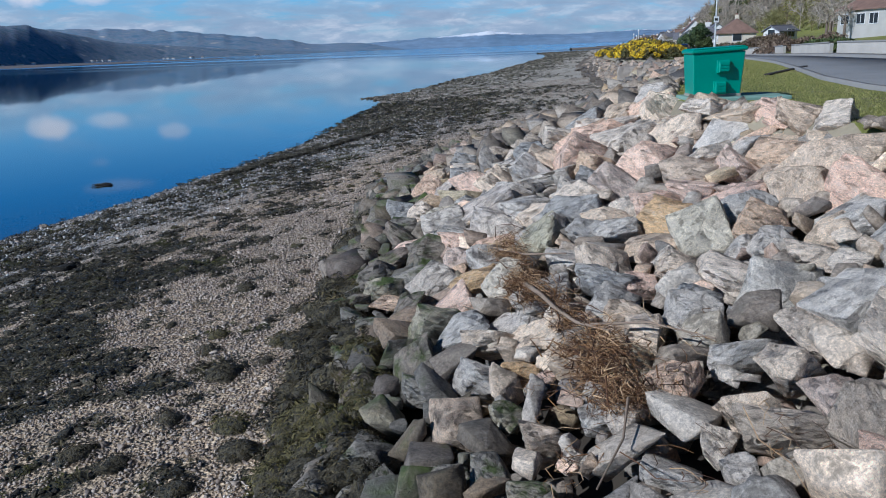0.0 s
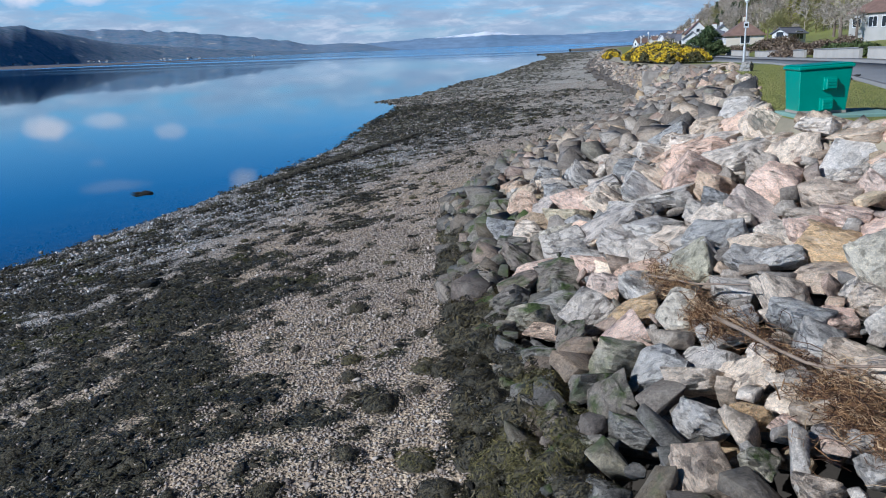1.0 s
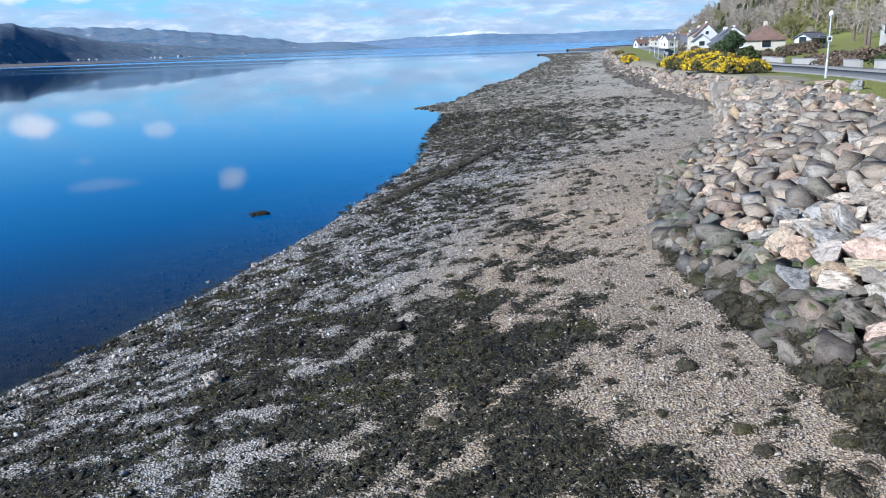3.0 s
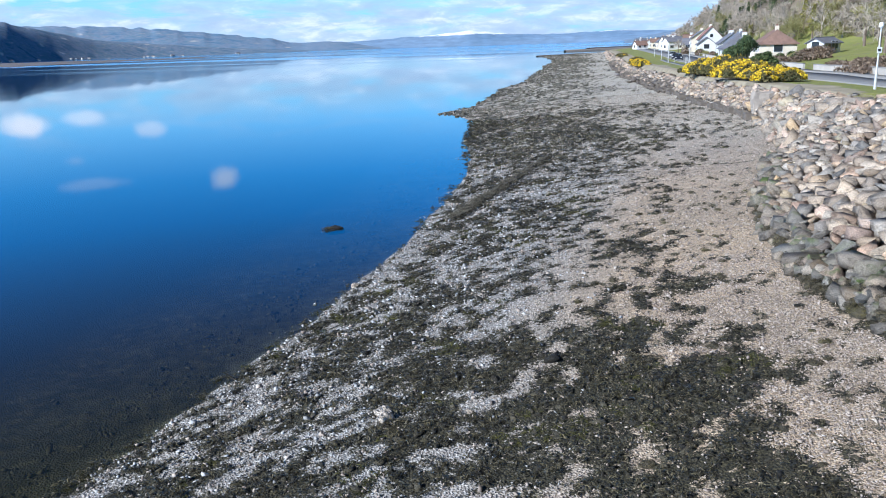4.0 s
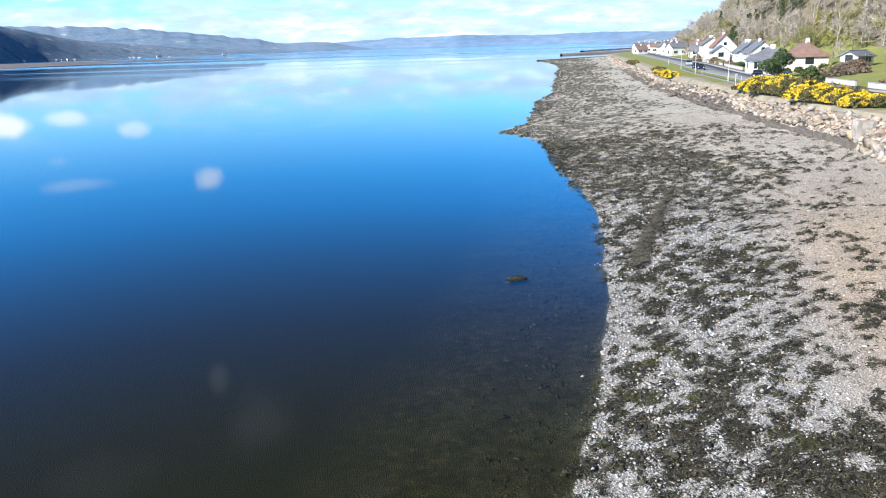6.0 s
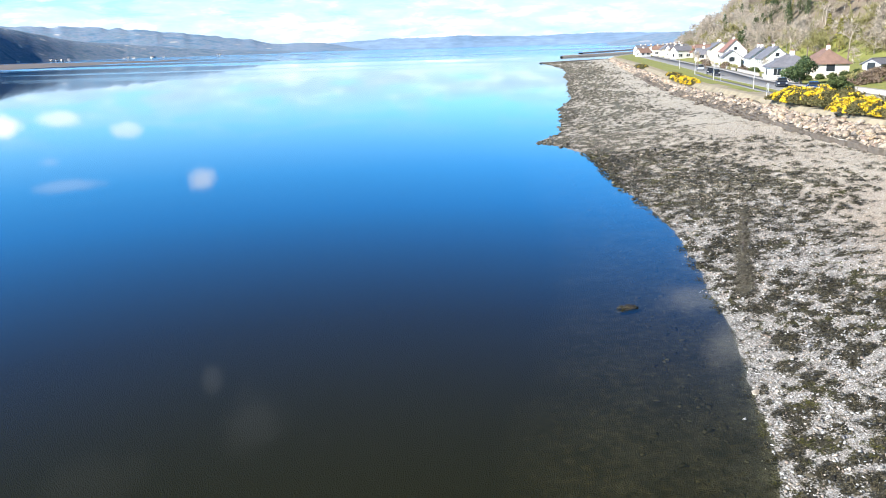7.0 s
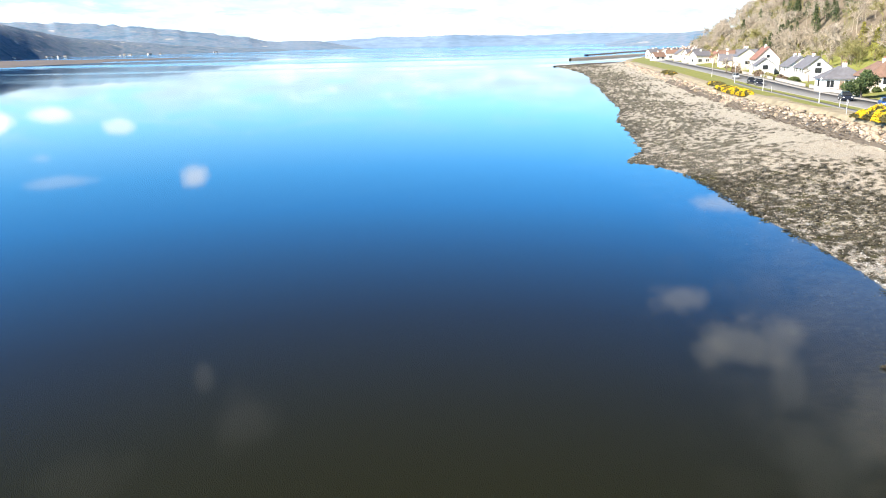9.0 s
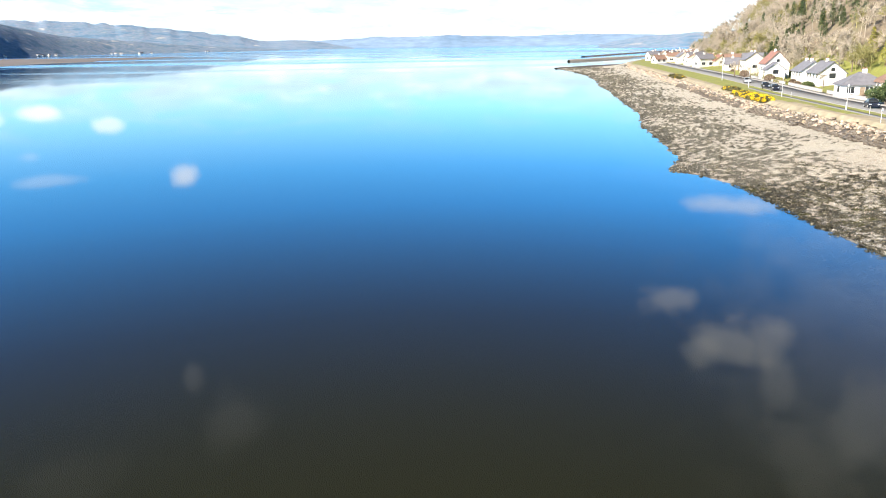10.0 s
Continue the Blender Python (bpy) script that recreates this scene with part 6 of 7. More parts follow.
    if door:
        dr = part("door", box(bmesh.new(), -1.0, -c - 0.05, 0.0, -0.05, -c + 0.02, 2.05, 0.01), M_TIMBER, h)
        part("door_handle", tube(bmesh.new(), (-0.16, -c - 0.09, 1.0), (-0.16, -c - 0.05, 1.0), 0.03, 0.03, 6), M_POST, dr)
    return h


house(59, 105, 100, 15, 10, 2.8, 2.9, M_SHADED_WALL, M_TILE, "bungalow with pale walls greyed for shade and a brown hipped tile roof", 3.2, (0.7,), "bungalow", 5, z=5.7)
house(53.8, 151.6, 75, 9.0, 6.4, 2.4, 2.3, M_CREAM, M_TILE, "cream bungalow with a brown hipped roof and white chimney", 2.4, (0.1,), "bungalow", 4, z=gz(53.8, 151.6) + 0.3)
house(50.6, 158.8, -15, 8.0, 6.0, 2.6, 2.0, M_WHITE, M_SLATE, "low white house with a grey slate roof behind the hedge", 3.2, (0.75,), "bungalow", 3)
house(66.6, 199, 75, 11, 6.2, 2.2, 2.5, M_WHITE, M_SLATE, "white bungalow with a grey slate roof and plain gable", 0, (0.5,), "bungalow", 4, z=gz(66.6, 199) + 0.7)
house(69.6, 212.5, 75, 10, 6.2, 2.2, 2.4, M_WHITE, M_SLATE, "white bungalow with a grey slate roof and chimneys", 0, (0.3, 0.8), "bungalow", 4, z=gz(69.6, 212.5) + 0.7)
house(74.5, 241, 75, 9.5, 6.6, 3.2, 3.3, M_WHITE, M_RED, "tall white gabled house with a red tile roof", 0, (0.5,), "house", 3, z=gz(74.5, 241) + 1.2)
house(70.5, 233.0, 75, 5, 5, 2.2, 1.8, M_WHITE, M_SLATE, "low slate-roofed wing beside the gabled house", 0, (), "garage", 1, z=gz(70.5, 233.0) + 0.9)
house(84, 275, 75, 9, 6.4, 3.8, 2.3, M_CREAM, M_SLATE, "cream two-storey villa with a slate roof", 0, (0.2, 0.8), "house", 3, z=gz(84, 275) + 0.8)
house(57.5, 140.5, 25, 4.2, 3.4, 1.9, 0.8, M_WHITE, M_SLATE, "small white garden hut with a dark roof on the lawn", 0, (), "garden_hut", 1)
vill = random.Random(8)
for i in range(38):
    y_ = vill.uniform(350, 640)
    x_ = float(road_far(y_)) + (vill.uniform(2, 10) if y_ < 430 else vill.uniform(-14, 22))
    two = vill.random() < 0.5
    house(x_, y_, vill.uniform(0, 90), vill.uniform(6, 9), vill.uniform(5, 6.5), 3.6 if two else 2.2, vill.uniform(1.6, 2.4), vill.choice((M_WHITE, M_WHITE, M_WHITE, M_CREAM)), vill.choice((M_SLATE, M_SLATE, M_TILE)),
          "white village house with a slate roof" if not two else "two-storey village house near the shore", 0, (0.5,), "house", 2, door=False)
for i in range(26):
    y_ = vill.uniform(290, 500)
    x_ = float(road_far(y_)) + vill.uniform(3, 14)
    two = vill.random() < 0.4
    house(x_, y_, vill.choice((-15, 75)) + vill.uniform(-12, 12), vill.uniform(7, 10), vill.uniform(5.2, 6.8), 3.4 if two else 2.2, vill.uniform(1.7, 2.4), vill.choice((M_WHITE, M_WHITE, M_CREAM, M_CREAM)), vill.choice((M_SLATE, M_SLATE, M_TILE, M_RED)),
          "pale village house with a pitched roof" if not two else "pale two-storey village house among gardens", 0, (0.3,), "house", 2, door=False)
for i in range(30):
    az_ = radians(vill.choice((-30, -29.5, -29, -28.3, -28, -27.5, -26, -24.5, -23, -21.5, -19, -17, -13, -10)) + vill.uniform(-0.6, 0.6))
    d_ = np.interp(math.degrees(az_), (-30, -25, -19, -13), (1600, 2000, 2500, 2800)) + vill.uniform(2, 14)
    house(math.sin(az_) * d_, math.cos(az_) * d_, vill.uniform(0, 90), vill.uniform(5, 9), 5, 2.2, 1.6, M_WHITE, M_SLATE, "tiny white house on the far shore", 0, (), "house", 2, z=vill.uniform(0.6, 2.2), door=False)


# ---- trees ----
def bare_tree(seed, h):
    """Limbs and twigs of a leafless tree, as triangles."""
    r = np.random.default_rng(seed)
    v, f = [], []

    def stick(p_, q_, a_, b2):
        d = q_ - p_
        d = d / (np.linalg.norm(d) + 1e-9)
        s = np.cross(d, r.normal(size=3))
        s /= np.linalg.norm(s) + 1e-9
        t_ = np.cross(d, s)
        at = len(v)
        for k in range(3):
            w_ = s * math.cos(2.1 * k) + t_ * math.sin(2.1 * k)
            v.append(p_ + w_ * a_)
            v.append(q_ + w_ * b2)
        for k in range(3):
            i, j = at + 2 * k, at + 2 * ((k + 1) % 3)
            f.append((i, j, j + 1))
            f.append((i, j + 1, i + 1))

    def grow(p_, d, l, rad, depth):
        q_ = p_ + d * l
        stick(p_, q_, rad, rad * 0.62)
        if depth == 0:
            for _ in range(26):
                e = d + r.normal(size=3) * 0.95
                e /= np.linalg.norm(e)
                q2 = p_ + d * l * r.uniform(0.2, 1.0)
                tip = q2 + e * l * r.uniform(0.35, 1.0)
                s = np.cross(e, r.normal(size=3)) * 0.026 * h / 9
                at = len(v)
                v.extend((q2 - s, q2 + s, tip))
                f.append((at, at + 1, at + 2))
            return
        for _ in range(4):
            e = d * 0.7 + r.normal(size=3) * 0.55 + np.array([0, 0, 0.18])
            e /= np.linalg.norm(e)
            grow(p_ + d * l * r.uniform(0.55, 1.0), e, l * r.uniform(0.55, 0.8), rad * 0.55, depth - 1)
    grow(np.array([0, 0, -0.3]), np.array([0.05 * r.normal(), 0.05 * r.normal(), 1.0]), h * 0.36, h * 0.013, 2)
    return np.array(v), np.array(f)


def fir_arrays(seed, h):
    r = np.random.default_rng(seed)
    v, f = [], []
    for i in range(420):
        k = r.uniform(0.04, 1) ** 0.8
        rad = (1 - k) * h * 0.24 + 0.1
        a = r.uniform(0, 6.283)
        c = np.array([math.cos(a) * rad * r.uniform(0.35, 1.1), math.sin(a) * rad * r.uniform(0.35, 1.1), k * h])
        o = np.array([math.cos(a), math.sin(a), -0.35]) * h * 0.055
        s = np.array([-math.sin(a), math.cos(a), r.uniform(-.4, .4)]) * h * 0.025
        at = len(v)
        v += [c - s, c + s, c + o]
        f.append((at, at + 1, at + 2))
    at = len(v)
    for k in range(3):
        v += [np.array([math.cos(2.1 * k) * 0.15, math.sin(2.1 * k) * 0.15, -0.3]), np.array([0, 0, h * 0.9])]
    for k in range(3):
        i, j = at + 2 * k, at + 2 * ((k + 1) % 3)
        f += [(i, j, j + 1), (i, j + 1, i + 1)]
    return np.array(v), np.array(f)


def wood(name, bases, x, y, scale, mat, label):
    n = len(x)
    loc = np.stack([x, y, ground_z(x, y)], -1)
    ob = new(name, scattered(name, bases, loc, rotations(rng, n, 0.06), np.repeat(scale[:, None], 3, 1), (mat,), rng))
    return tagged(ob, label, "trees", kind="stuff")


TREES = [bare_tree(700 + i, 12) for i in range(5)]
FIRS = [fir_arrays(720 + i, 9) for i in range(3)]
n = 1900
y = rng.uniform(75, 480, n)
d = np.interp(y, (0, 190, 290, 600), (30, 30, 13, 13)) + 130 * rng.uniform(0, 1, n) ** 1.3
x = road_far(y) + d
dark = (lumps(x, y, 28, 14) > 0.45) & (rng.uniform(0, 1, len(x)) < 0.7)
gold = ~dark & (rng.uniform(0, 1, len(x)) < 0.03)
olive = ~dark & ~gold & (lumps(x, y, 16, 19) + rng.normal(0, 0.35, len(x)) > 0.25)
bare = ~dark & ~gold & ~olive
wood("budding_wood", TREES, x[olive], y[olive], rng.uniform(0.6, 1.0, olive.sum()), M_OLIVE, "yellow-green budding trees on the hillside")
wood("bare_wood", TREES, x[bare], y[bare], rng.uniform(0.7, 1.25, bare.sum()), M_TWIG, "leafless brown woodland on the hillside")
wood("evergreen_wood", FIRS, x[dark], y[dark], rng.uniform(0.6, 1.1, dark.sum()), M_FIR, "dark evergreens among the bare trees")
wood("golden_conifers", FIRS, x[gold], y[gold], rng.uniform(0.5, 0.8, gold.sum()), M_LIME, "yellow-green conifers on the hillside")


def garden_tree(x, y, h, label, base, mat, name="tree"):
    t_ = thing(name, x, y, gz(x, y), random.uniform(0, 360), label, "tree")
    v, f = base
    ob = new("crown", fast_mesh("crown", v * (h / (12 if mat in (M_TWIG, M_OLIVE) else 9)), f, (mat,)))
    ob.parent = t_
    part("trunk", tube(bmesh.new(), (0, 0, -0.3), (0, 0, h * 0.4), h * 0.03, h * 0.018, 8), M_BARK, t_)


def round_tree(x, y, h, w_, mat, label, seed=1):
    t_ = thing("evergreen_tree", x, y, gz(x, y), 0, label, "tree")
    r = np.random.default_rng(seed)
    cen = [(r.uniform(-.35, .35) * w_, r.uniform(-.35, .35) * w_, h * k) for k in (0.3, 0.4, 0.5, 0.6, 0.7, 0.8)]
    rad = [(w_ * q, w_ * q, h * 0.2) for q in (0.42, 0.5, 0.5, 0.45, 0.36, 0.22)]
    v, f, _ = leaf_cloud(r, cen, rad, 6000, 0.15, 0.5, 1.0)
    ob = new("crown", fast_mesh("crown", v, f, (mat,)))
    ob.parent = t_
    part("trunk", tube(bmesh.new(), (0, 0, -0.3), (0, 0, h * 0.6), 0.16, 0.08, 8), M_BARK, t_)


round_tree(42.2, 138, 4.8, 4.0, M_FIR, "dense dark green conifer beside the white house")
round_tree(36.5, 116, 2.2, 2.4, M_HEDGE, "rounded green shrub at the drive", 2)
for i, (x_, y_, h_) in enumerate(((55, 118, 8), (60, 128, 9), (52, 108, 7), (76, 182, 8), (70, 150, 9), (61, 190, 5), (66, 240, 6), (72, 262, 7), (58, 84, 9), (62, 100, 10))):
    garden_tree(x_, y_, h_, "bare garden tree with fine brown twigs", TREES[i % 5], M_TWIG)
tr = random.Random(12)
for i in range(90):
    y_ = tr.uniform(215, 520)
    garden_tree(float(road_far(y_)) + tr.uniform(4, 30), y_, tr.uniform(3.5, 7.5), "small bare garden tree between the houses", TREES[i % 5], M_TWIG if i % 3 else M_OLIVE)
for i in range(12):
    y_ = tr.uniform(120, 330)
    x_ = float(road_far(y_)) + tr.uniform(3, 12)
    hedge(x_, y_, x_ + tr.uniform(2, 5), y_ + tr.uniform(-3, 3), tr.uniform(0.9, 1.7), 1.1, (M_RUSSET, M_HEDGE, M_OLIVE)[i % 3], ("brown", "green", "yellowish")[i % 3] + " winter garden shrubs near the road", 1500, "shrub_border", 0.2)
for x_, y_ in ((96.6, 228.6), (93, 216), (84, 160)):
    garden_tree(x_, y_, 9, "tall golden-green conifer at the wood's edge", FIRS[1], M_LIME, "conifer")


# ---- cars ----
def car(x, y, rz, paint, label):
    c = thing("car", x, y, gz(x, y) + 0.03, rz, label, "car", "parked cars")
    prof = ((-2.05, 0.30), (-2.12, 0.62), (-1.95, 0.86), (-1.1, 0.96), (1.25, 0.98), (2.0, 0.90), (2.1, 0.6), (2.05, 0.30))
    cab = ((-1.25, 0.955), (-0.55, 1.40), (0.85, 1.44), (1.75, 0.955))

    def loft(pr, w0, w1):
        bm = bmesh.new()
        zs_ = [q[1] for q in pr]
        a = [bm.verts.new((u, -(w0 + (w1 - w0) * (z_ - min(zs_)) / (max(zs_) - min(zs_))), z_)) for u, z_ in pr]
        e = [bm.verts.new((u, -v_.co.y, z_)) for (u, z_), v_ in zip(pr, a)]
        bm.faces.new(a), bm.faces.new(e[::-1])
        for i in range(len(pr)):
            j = (i + 1) % len(pr)
            bm.faces.new((a[j], a[i], e[i], e[j]))
        bmesh.ops.recalc_face_normals(bm, faces=bm.faces)
        bmesh.ops.bevel(bm, geom=list(bm.edges), offset=0.06, segments=2, affect="EDGES", clamp_overlap=True)
        return bm
    part("body", loft(prof, 0.86, 0.84), PAINTS[paint], c, smooth_by=40)
    part("greenhouse", loft(cab, 0.78, 0.62), M_PANE, c, "dark glass", smooth_by=40)
    part("roof", box(bmesh.new(), -0.55, -0.6, 1.41, 0.85, 0.6, 1.47, 0.03), PAINTS[paint], c)
    for u in (-1.3, 1.3):
        for s_ in (-1, 1):
            w_ = part("wheel", tube(bmesh.new(), (u, s_ * 0.70, 0.31), (u, s_ * 0.88, 0.31), 0.31, 0.31, 16), M_TYRE, c)
            part("rim", tube(bmesh.new(), (u, s_ * 0.875, 0.31), (u, s_ * 0.895, 0.31), 0.19, 0.17, 12), M_POST, w_)
    for s_ in (-1, 1):
        part("headlight", box(bmesh.new(), -2.11, s_ * 0.6 - 0.16, 0.62, -1.98, s_ * 0.6 + 0.16, 0.76, 0.03), M_PLASTIC, c)
        part("tail_light", box(bmesh.new(), 1.98, s_ * 0.66 - 0.12, 0.68, 2.09, s_ * 0.66 + 0.12, 0.82, 0.02), M_RED, c)
    return c


car(36.6, 133, 68, "dark", "dark hatchback parked at the kerb")
car(34.2, 118.5, 66, "blue", "blue car parked beside the garden wall")
car(47.6, 187, 70, "dark", "dark car parked along the road")
car(49.6, 195.5, 70, "dark", "dark car parked along the village road")
car(57.3, 221.5, 70, "silver", "silver car parked along the road")

# debris in the water: a weed-hung stone
d_ = thing("weedy_rock", -16.8, 38.0, -0.1, 20, "dark weed-hung rock breaking the water", "rock")
v, f = rock_arrays(77, 2, rough=0.08)
ob = new("stone", fast_mesh("stone", v * np.array([0.58, 0.34, 0.27]), f, (M_WETROCK,)))
ob.parent = d_
n = 40
wx, wy = rng.uniform(-0.36, 0.36, n), rng.uniform(-0.16, 0.16, n)
wrack("fronds", wx, wy, rng.uniform(0.08, 0.18, n), M_WEED, "", d_, z=rng.uniform(0.08, 0.16, n))

# ---- old sea wall and concrete block below the gorse ----
wall = new("sea_wall")
tagged(wall, "low old masonry sea wall, dark with weed at its foot", "sea wall", kind="structure")
blk = random.Random(3)
y_ = 61.4
while y_ < 108:
    half = blk.uniform(0.6, 1.5)
    y_ += half + 0.01
    x_ = float(toe(y_)) + 0.25 + 0.18 * math.sin(y_ * 0.7)
    hgt = 0.42 + blk.uniform(-0.12, 0.12)
    bm = box(bmesh.new(), -0.5, -half, -0.4, 0.9, half, hgt, 0.07)
    bmesh.ops.subdivide_edges(bm, edges=[e for e in bm.edges if e.calc_length() > 0.4], cuts=2, use_grid_fill=True)
    for v in bm.verts:
        v.co += Vector((noise.noise(v.co * 2 + Vector((y_, 0, 0))), noise.noise(v.co * 2 + Vector((0, y_, 0))), noise.noise(v.co * 2 + Vector((0, 0, y_))))) * 0.14
    ob = part("stone_block", bm, M_SEAWALL, wall)
    ob.matrix_basis = pose(x_ + blk.uniform(-0.06, 0.06), y_, gz(x_ - 0.4, y_), blk.uniform(-2, 2), blk.uniform(-5, 3), -13 + blk.uniform(-4, 4))
    y_ += half
cb = thing("concrete_block", 12.9, 62.2, gz(12.4, 62.2), -14, "broken old concrete block standing on the foreshore", "concrete block")
bm = box(bmesh.new(), -0.75, -0.6, -0.3, 0.75, 0.6, 1.45, 0.06)
bmesh.ops.subdivide_edges(bm, edges=bm.edges[:], cuts=3, use_grid_fill=True)
for v in bm.verts:
    v.co += Vector((noise.noise(v.co * 1.7), noise.noise(v.co * 1.7 + Vector((5, 1, 2))), noise.noise(v.co * 1.7 + Vector((1, 7, 3))))) * 0.14
part("block", bm, M_CONCRETE, cb)
bm = box(bmesh.new(), 0.75, -0.5, -0.3, 1.7, 0.55, 0.7, 0.05)
bmesh.ops.subdivide_edges(bm, edges=bm.edges[:], cuts=2, use_grid_fill=True)
for v in bm.verts:
    v.co += Vector((noise.noise(v.co * 2.1), noise.noise(v.co * 2.1 + Vector((5, 1, 2))), noise.noise(v.co * 2.1 + Vector((1, 7, 3))))) * 0.16
part("footing", bm, M_SEAWALL, cb)

# ---- weed-covered outfall ridge ----
ridge_pts = [(-4.66, 53.9), (-6.85, 48.7), (-9.0, 44.0), (-10.4, 40.6), (-11.3, 38.6)]
outfall = thing("outfall_pipe", -7.6, 46.0, gz(-7.6, 46.0), 0, "old outfall pipe buried under dark wrack", "pipe")
bm = bmesh.new()
for (ax, ay), (bx, by) in zip(ridge_pts, ridge_pts[1:]):
    tube(bm, (ax + 7.6, ay - 46.0, gz(ax, ay) - gz(-7.6, 46.0) + 0.02), (bx + 7.6, by - 46.0, gz(bx, by) - gz(-7.6, 46.0) + 0.02), 0.15, 0.15, 10)
part("pipe", bm, M_MUD, outfall, smooth_by=50)
n = 1500
k = rng.uniform(0, len(ridge_pts) - 1.001, n)
i = k.astype(int)
pa = np.array(ridge_pts)
xy = pa[i] + (pa[i + 1] - pa[i]) * (k - i)[:, None] + rng.normal(0, 0.2, (n, 2))
wrack("outfall_weed", xy[:, 0] + 7.6, xy[:, 1] - 46.0, rng.uniform(0.08, 0.2, n), M_DRYWEED, "", outfall, z=ground_z(xy[:, 0], xy[:, 1]) - gz(-7.6, 46.0) + rng.uniform(0.02, 0.22, n))

# ---- weed at the foot of the boulders ----
M_DOME = leaf_material("thatched_wrack", [(0.2, (0.005, 0.0045, 0.0025)), (0.45, (0.018, 0.015, 0.008)), (0.65, (0.055, 0.044, 0.018)), (0.8, (0.14, 0.11, 0.045))], 0.7)
M_GOLD = leaf_material("yellowish_wrack", [(0.2, (0.022, 0.019, 0.006)), (0.45, (0.06, 0.052, 0.014)), (0.65, (0.11, 0.092, 0.024)), (0.8, (0.15, 0.125, 0.04))], 0.75)


def weed_clump(x, y, size, r, tall=0.55, mat=None, label="rounded clump of dark brown wrack on the shingle", group="seaweed clumps"):
    """A stone bearded with wrack."""
    c = thing("seaweed_clump", x, y, gz(x, y), r.uniform(0, 360), label, "seaweed", group)
    v, f = rock_arrays(r.randrange(9999), 2, rough=0.08)
    s3 = np.array([size, size * r.uniform(0.7, 0.95), size * tall])
    ob = new("stone", fast_mesh("stone", v * s3 * 0.96, f, (M_CUSHION,)))
    ob.parent = c
    dv, df = DOMES[r.randrange(5)]
    jag = 1 + 0.16 * lumps(dv[:, 0] + dv[:, 2], dv[:, 1], 0.5, r.uniform(0, 40))
    ob = new("fronds", fast_mesh("fronds", dv * jag[:, None] * s3, df, (mat or (M_DOME if r.random() < 0.85 else M_GOLD),)))
    ob.parent = c


ft = random.Random(14)
foot = []
for _ in range(12000):
    y_ = ft.uniform(5.5, 19.5) if len(foot) < 118 else ft.uniform(18, 38)
    wide_ = float(np.interp(y_, (9, 13, 19, 24), (0.95, 0.8, 0.6, 0.4)))
    x_ = float(toe(y_)) + ft.uniform(0.0, wide_) + 0.12 * float(lumps(0, y_, 1.7, 44))
    s_ = ft.uniform(0.17, 0.40) * (1.0 if y_ < 18 else 0.85)
    if len(foot) < 215 and all(math.hypot(x_ - q[0], y_ - q[1]) > (s_ + q[2]) * (0.5 if y_ < 19 else 0.42) for q in foot):
        foot.append((x_, y_, s_))
        gold = lumps(x_, y_, 1.1, 22) > 0.3
        weed_clump(x_, y_, s_, ft, ft.uniform(0.5, 0.85), M_GOLD if gold else M_DOME, "yellow-green wrack thatching a stone at the bank's foot" if gold else "dark wrack thatching a stone at the bank's foot", "weedy stones at the bank's foot")


cl = random.Random(4)
for x_, y_, s_ in ((-4.75, 16.15, .24), (-4.04, 12.2, .30), (-3.52, 13.24, .26), (-4.27, 15.6, .16), (-3.79, 16.74, .16), (-3.62, 14.68, .15), (-3.57, 10.71, .28), (-4.37, 11.04, .24), (-4.54, 12.63, .2),
                   (-3.37, 10.13, .25), (-5.16, 10.47, .25), (-4.66, 10.14, .2), (-3.82, 9.58, .24), (-5.0, 18.32, .18), (-3.6, 12.54, .18)):
    weed_clump(x_, y_, s_ * 0.95, cl)
for i in range(90):
    y_ = cl.uniform(9, 40)
    s_ = cl.uniform(0.55, 0.93)
    x_ = float(water_edge(y_) + (toe(y_) - water_edge(y_)) * s_)
    weed_clump(x_, y_, cl.uniform(0.07, 0.20), cl, cl.uniform(0.4, 0.7))

# the pale stones that stand out on the shingle
for x_, y_, s_ in ((-13.6, 18.5, 0.24), (-11.9, 18.2, 0.10), (-15.1, 29.2, 0.16)):
    ob = new("pale_stone", ROCKS[int(s_ * 40) % 16])
    ob.matrix_basis = Matrix.LocRotScale((x_, y_, gz(x_, y_) + s_ * 0.4), Euler((0.2, 0.1, x_)), (s_, s_ * 0.85, s_ * 0.75))
    ob.material_slots[0].link = "OBJECT"
    ob.material_slots[0].material = HUES["pale"]
    tagged(ob, "single pale stone on the weedy shingle", "stone", "pale stones")

# ---- drift line of dead reed and branches over the boulders ----
drift = [(-0.37, 13.5), (-0.3, 12.15), (-0.3, 11.15), (-0.1, 10.2), (0.08, 9.05), (0.18, 8.5), (0.22, 7.95), (0.25, 7.4)]
pa = np.array(drift)
n = 7500
k = np.clip(rng.uniform(0, len(drift) - 1.001, n) ** 0.9, 0, len(drift) - 1.001)
i = k.astype(int)
step = pa[i + 1] - pa[i]
spread = np.interp(k, (0, 1.0, 2.0, 3, 5, 7), (0.16, 0.05, 0.13, 0.09, 0.13, 0.17))
xy = pa[i] + step * (k - i)[:, None] + rng.normal(0, 1, (n, 2)) * spread[:, None]
extra = rng.uniform(0, 1, n) < 0.05
xy[extra] = np.stack([rng.uniform(-0.6, 1.0, extra.sum()), rng.uniform(7.0, 9.3, extra.sum())], -1)
keep = lumps(xy[:, 0], xy[:, 1], 0.28, 51) + 0.6 * lumps(xy[:, 0], xy[:, 1], 0.11, 52) > 0.0
xy, step, n = xy[keep], step[keep], int(keep.sum())
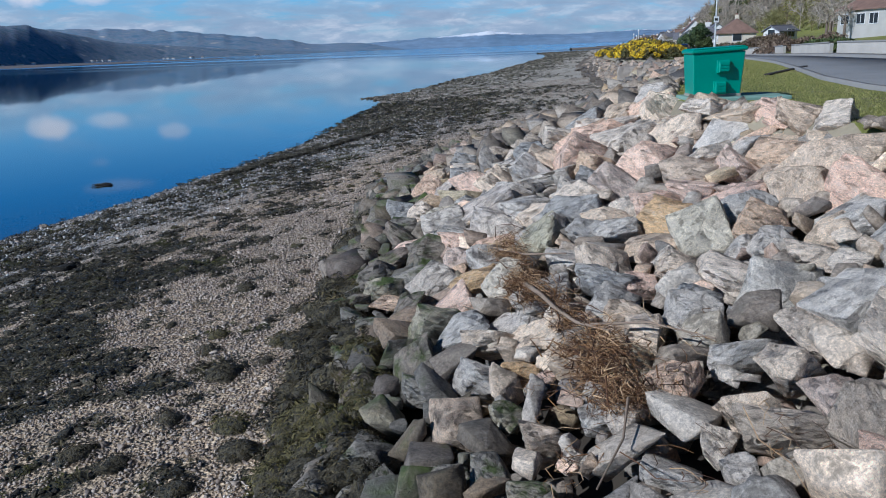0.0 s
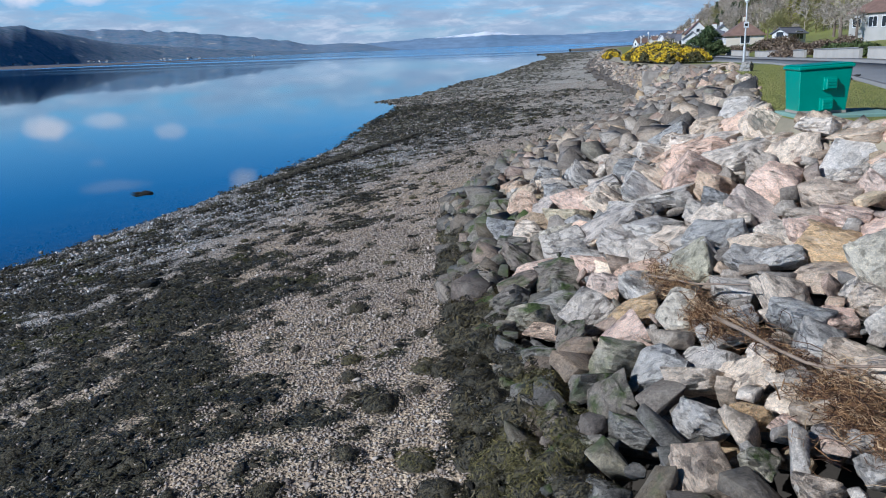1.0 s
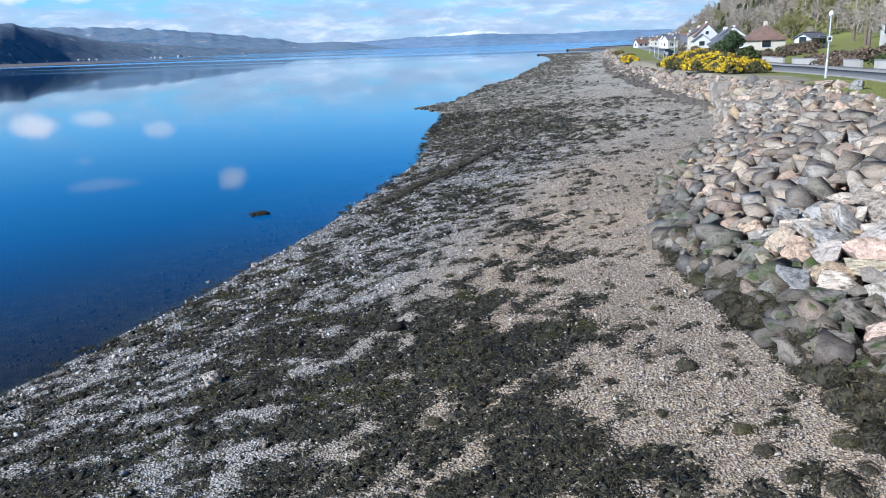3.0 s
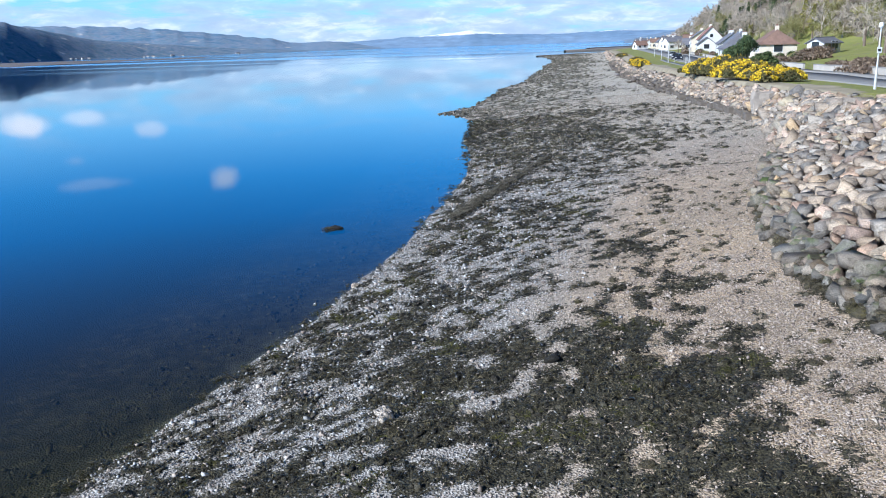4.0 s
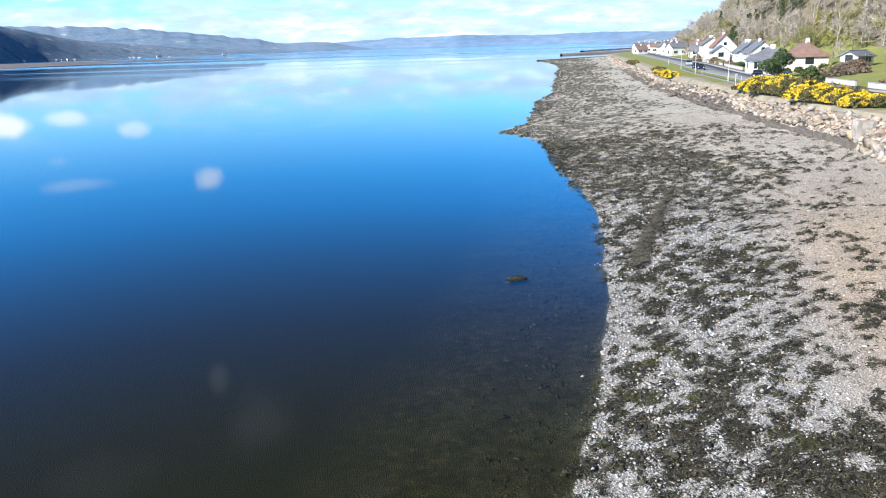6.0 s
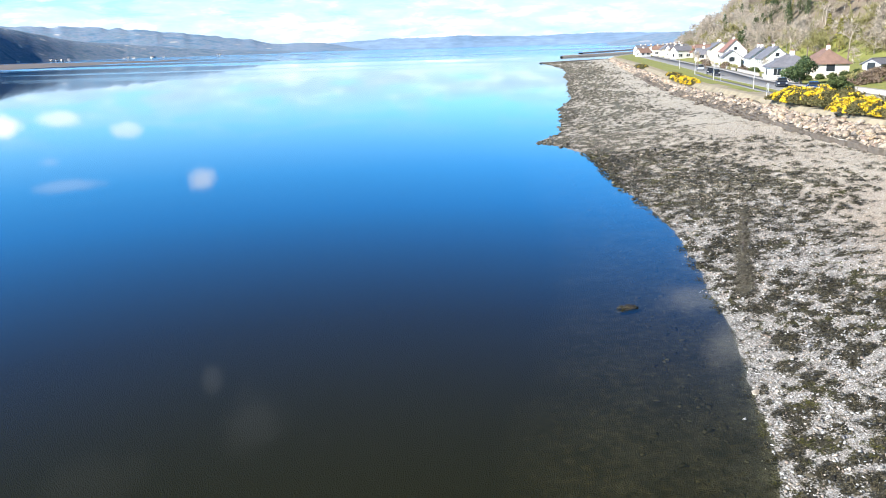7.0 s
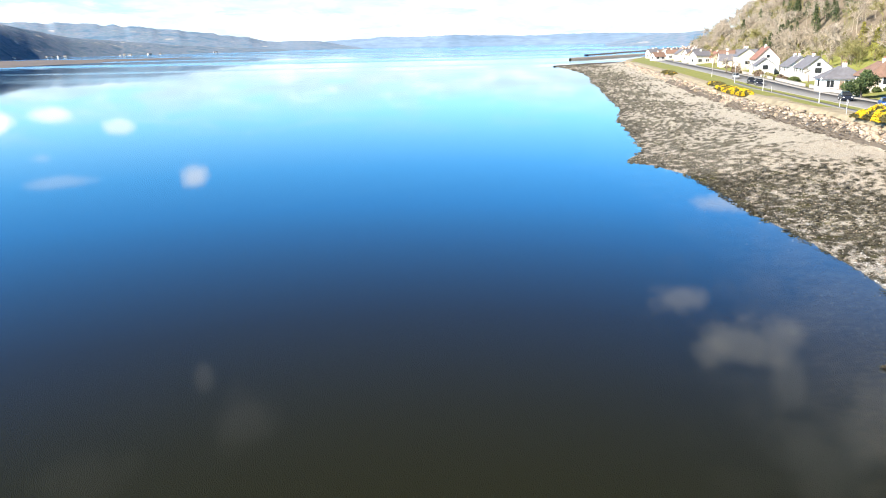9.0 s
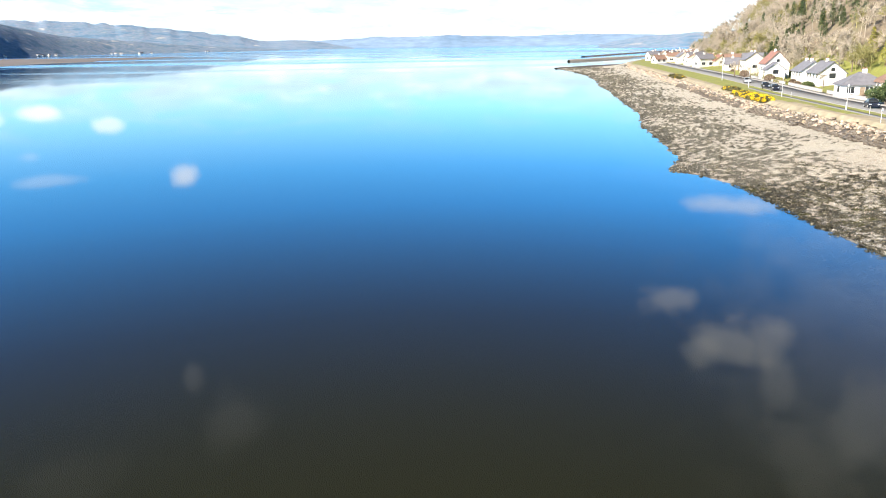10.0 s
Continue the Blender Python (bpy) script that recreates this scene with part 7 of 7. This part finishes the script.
z = ground_z(xy[:, 0], xy[:, 1]) + 0.05 + rng.gamma(2.2, 0.045, n)


def reed_arrays(seed):
    """A bent, flattened stem in three lengths."""
    r = np.random.default_rng(seed)
    v, f, c, d = [], [], np.zeros(3), np.array([1.0, 0, 0])
    for j in range(4):
        w_ = 0.5 * (1 - 0.2 * j)
        v += [c + np.array([0, -w_, 0]), c + np.array([0, w_, 0]), c + np.array([0, 0, w_ * 1.2])]
        c = c + d * np.array([0.33, 0, 0]) + np.array([0, r.uniform(-9, 9), r.uniform(-5, 6)])
    for j in range(3):
        o = 3 * j
        f += [(o, o + 3, o + 4), (o, o + 4, o + 1), (o + 1, o + 4, o + 5), (o + 1, o + 5, o + 2), (o + 2, o + 5, o + 3), (o + 2, o + 3, o)]
    return np.array(v) - np.array([0.5, 0, 0]), np.array(f)


length = rng.uniform(0.07, 0.34, n) * np.where(rng.uniform(0, 1, n) < 0.12, 1.8, 1.0)
wide = np.where(rng.uniform(0, 1, n) < 0.15, 0.016, 0.009) * rng.uniform(0.6, 1.2, n)
sz = np.stack([length, wide, wide * 0.8], -1)
turn = combed(n, 0.4, 0.0, 0.0)
a = np.arctan2(step[:, 1], step[:, 0]) + rng.normal(0, 0.5, n)
lean = rng.normal(0, 0.35, n)
ca, sa, cl_, sl_ = np.cos(a), np.sin(a), np.cos(lean), np.sin(lean)
turn[:, :, 0] = np.stack([ca * cl_, sa * cl_, sl_], -1)
turn[:, :, 1] = np.stack([-sa, ca, np.zeros(n)], -1)
turn[:, :, 2] = np.stack([-ca * sl_, -sa * sl_, cl_], -1)
ob = new("dead_reeds", scattered("dead_reeds", [reed_arrays(i_) for i_ in range(9)], np.concatenate([xy, z[:, None]], 1), turn, sz, (M_REED,), rng))
tagged(ob, "tangled brown dead reeds washed up on the boulders", "drift reeds", kind="stuff")


def driftwood(pts, r0, r1, label):
    d_ = thing("driftwood_branch", *pts[0][:2], gz(*pts[0][:2]), 0, label, "driftwood", "driftwood branches")
    bm = bmesh.new()
    o = Vector((*pts[0][:2], gz(*pts[0][:2])))
    w_ = [Vector((x_, y_, gz(x_, y_) + h_)) - o for x_, y_, h_ in pts]
    for j in range(len(w_) - 1):
        f0, f1 = j / (len(w_) - 1), (j + 1) / (len(w_) - 1)
        tube(bm, w_[j], w_[j + 1], r0 + (r1 - r0) * f0, r0 + (r1 - r0) * f1, 7)
    part("stick", bm, M_TIMBER, d_, smooth_by=60)


driftwood(((-0.3, 11.2, .24), (-0.2, 10.7, .26), (-0.12, 10.2, .26), (0.0, 9.7, .26), (0.2, 9.2, .3)), 0.028, 0.012, "pale crooked drift branch among the reeds")
driftwood(((0.1, 8.1, .24), (-0.05, 7.6, .24), (-0.3, 7.2, .2)), 0.011, 0.006, "thin pale drift branch among the boulders")
driftwood(((-0.55, 13.0, .22), (-0.2, 12.1, .28), (0.2, 11.5, .34)), 0.018, 0.008, "thin drift stick lying on the boulders")
driftwood(((0.1, 9.5, .28), (0.5, 9.1, .32), (0.85, 8.5, .30)), 0.014, 0.006, "thin drift stick lying on the boulders")

# ---- grass blades on the terrace ----
n = 45000
y = rng.uniform(9, 50, n)
k = rng.uniform(0.0, 1, n)
x = crest(y) + 0.05 + (road_near(y) - 0.3 - crest(y)) * k
keep = ~((np.abs(x - 4.5) < 1.2) & (np.abs(y - 18.6) < 0.85))
x, y = x[keep], y[keep]
blade = np.array([(-0.5, 0, 0), (0.5, 0, 0), (0.15, 0.4, 1.0)])
edge = smooth(0.8, 0.0, x - crest(y))
sz = np.stack([np.full(len(x), 0.016), np.full(len(x), 0.04), rng.uniform(0.015, 0.04, len(x)) * (1 + 0.6 * edge)], -1)
ob = new("grass", scattered("grass", [(blade, np.array([[0, 1, 2]]))], np.stack([x, y, ground_z(x, y)], -1), rotations(rng, len(x), 0.3), sz, (M_BLADE,), rng))
tagged(ob, "short mown grass on the verge", "grass", kind="stuff")
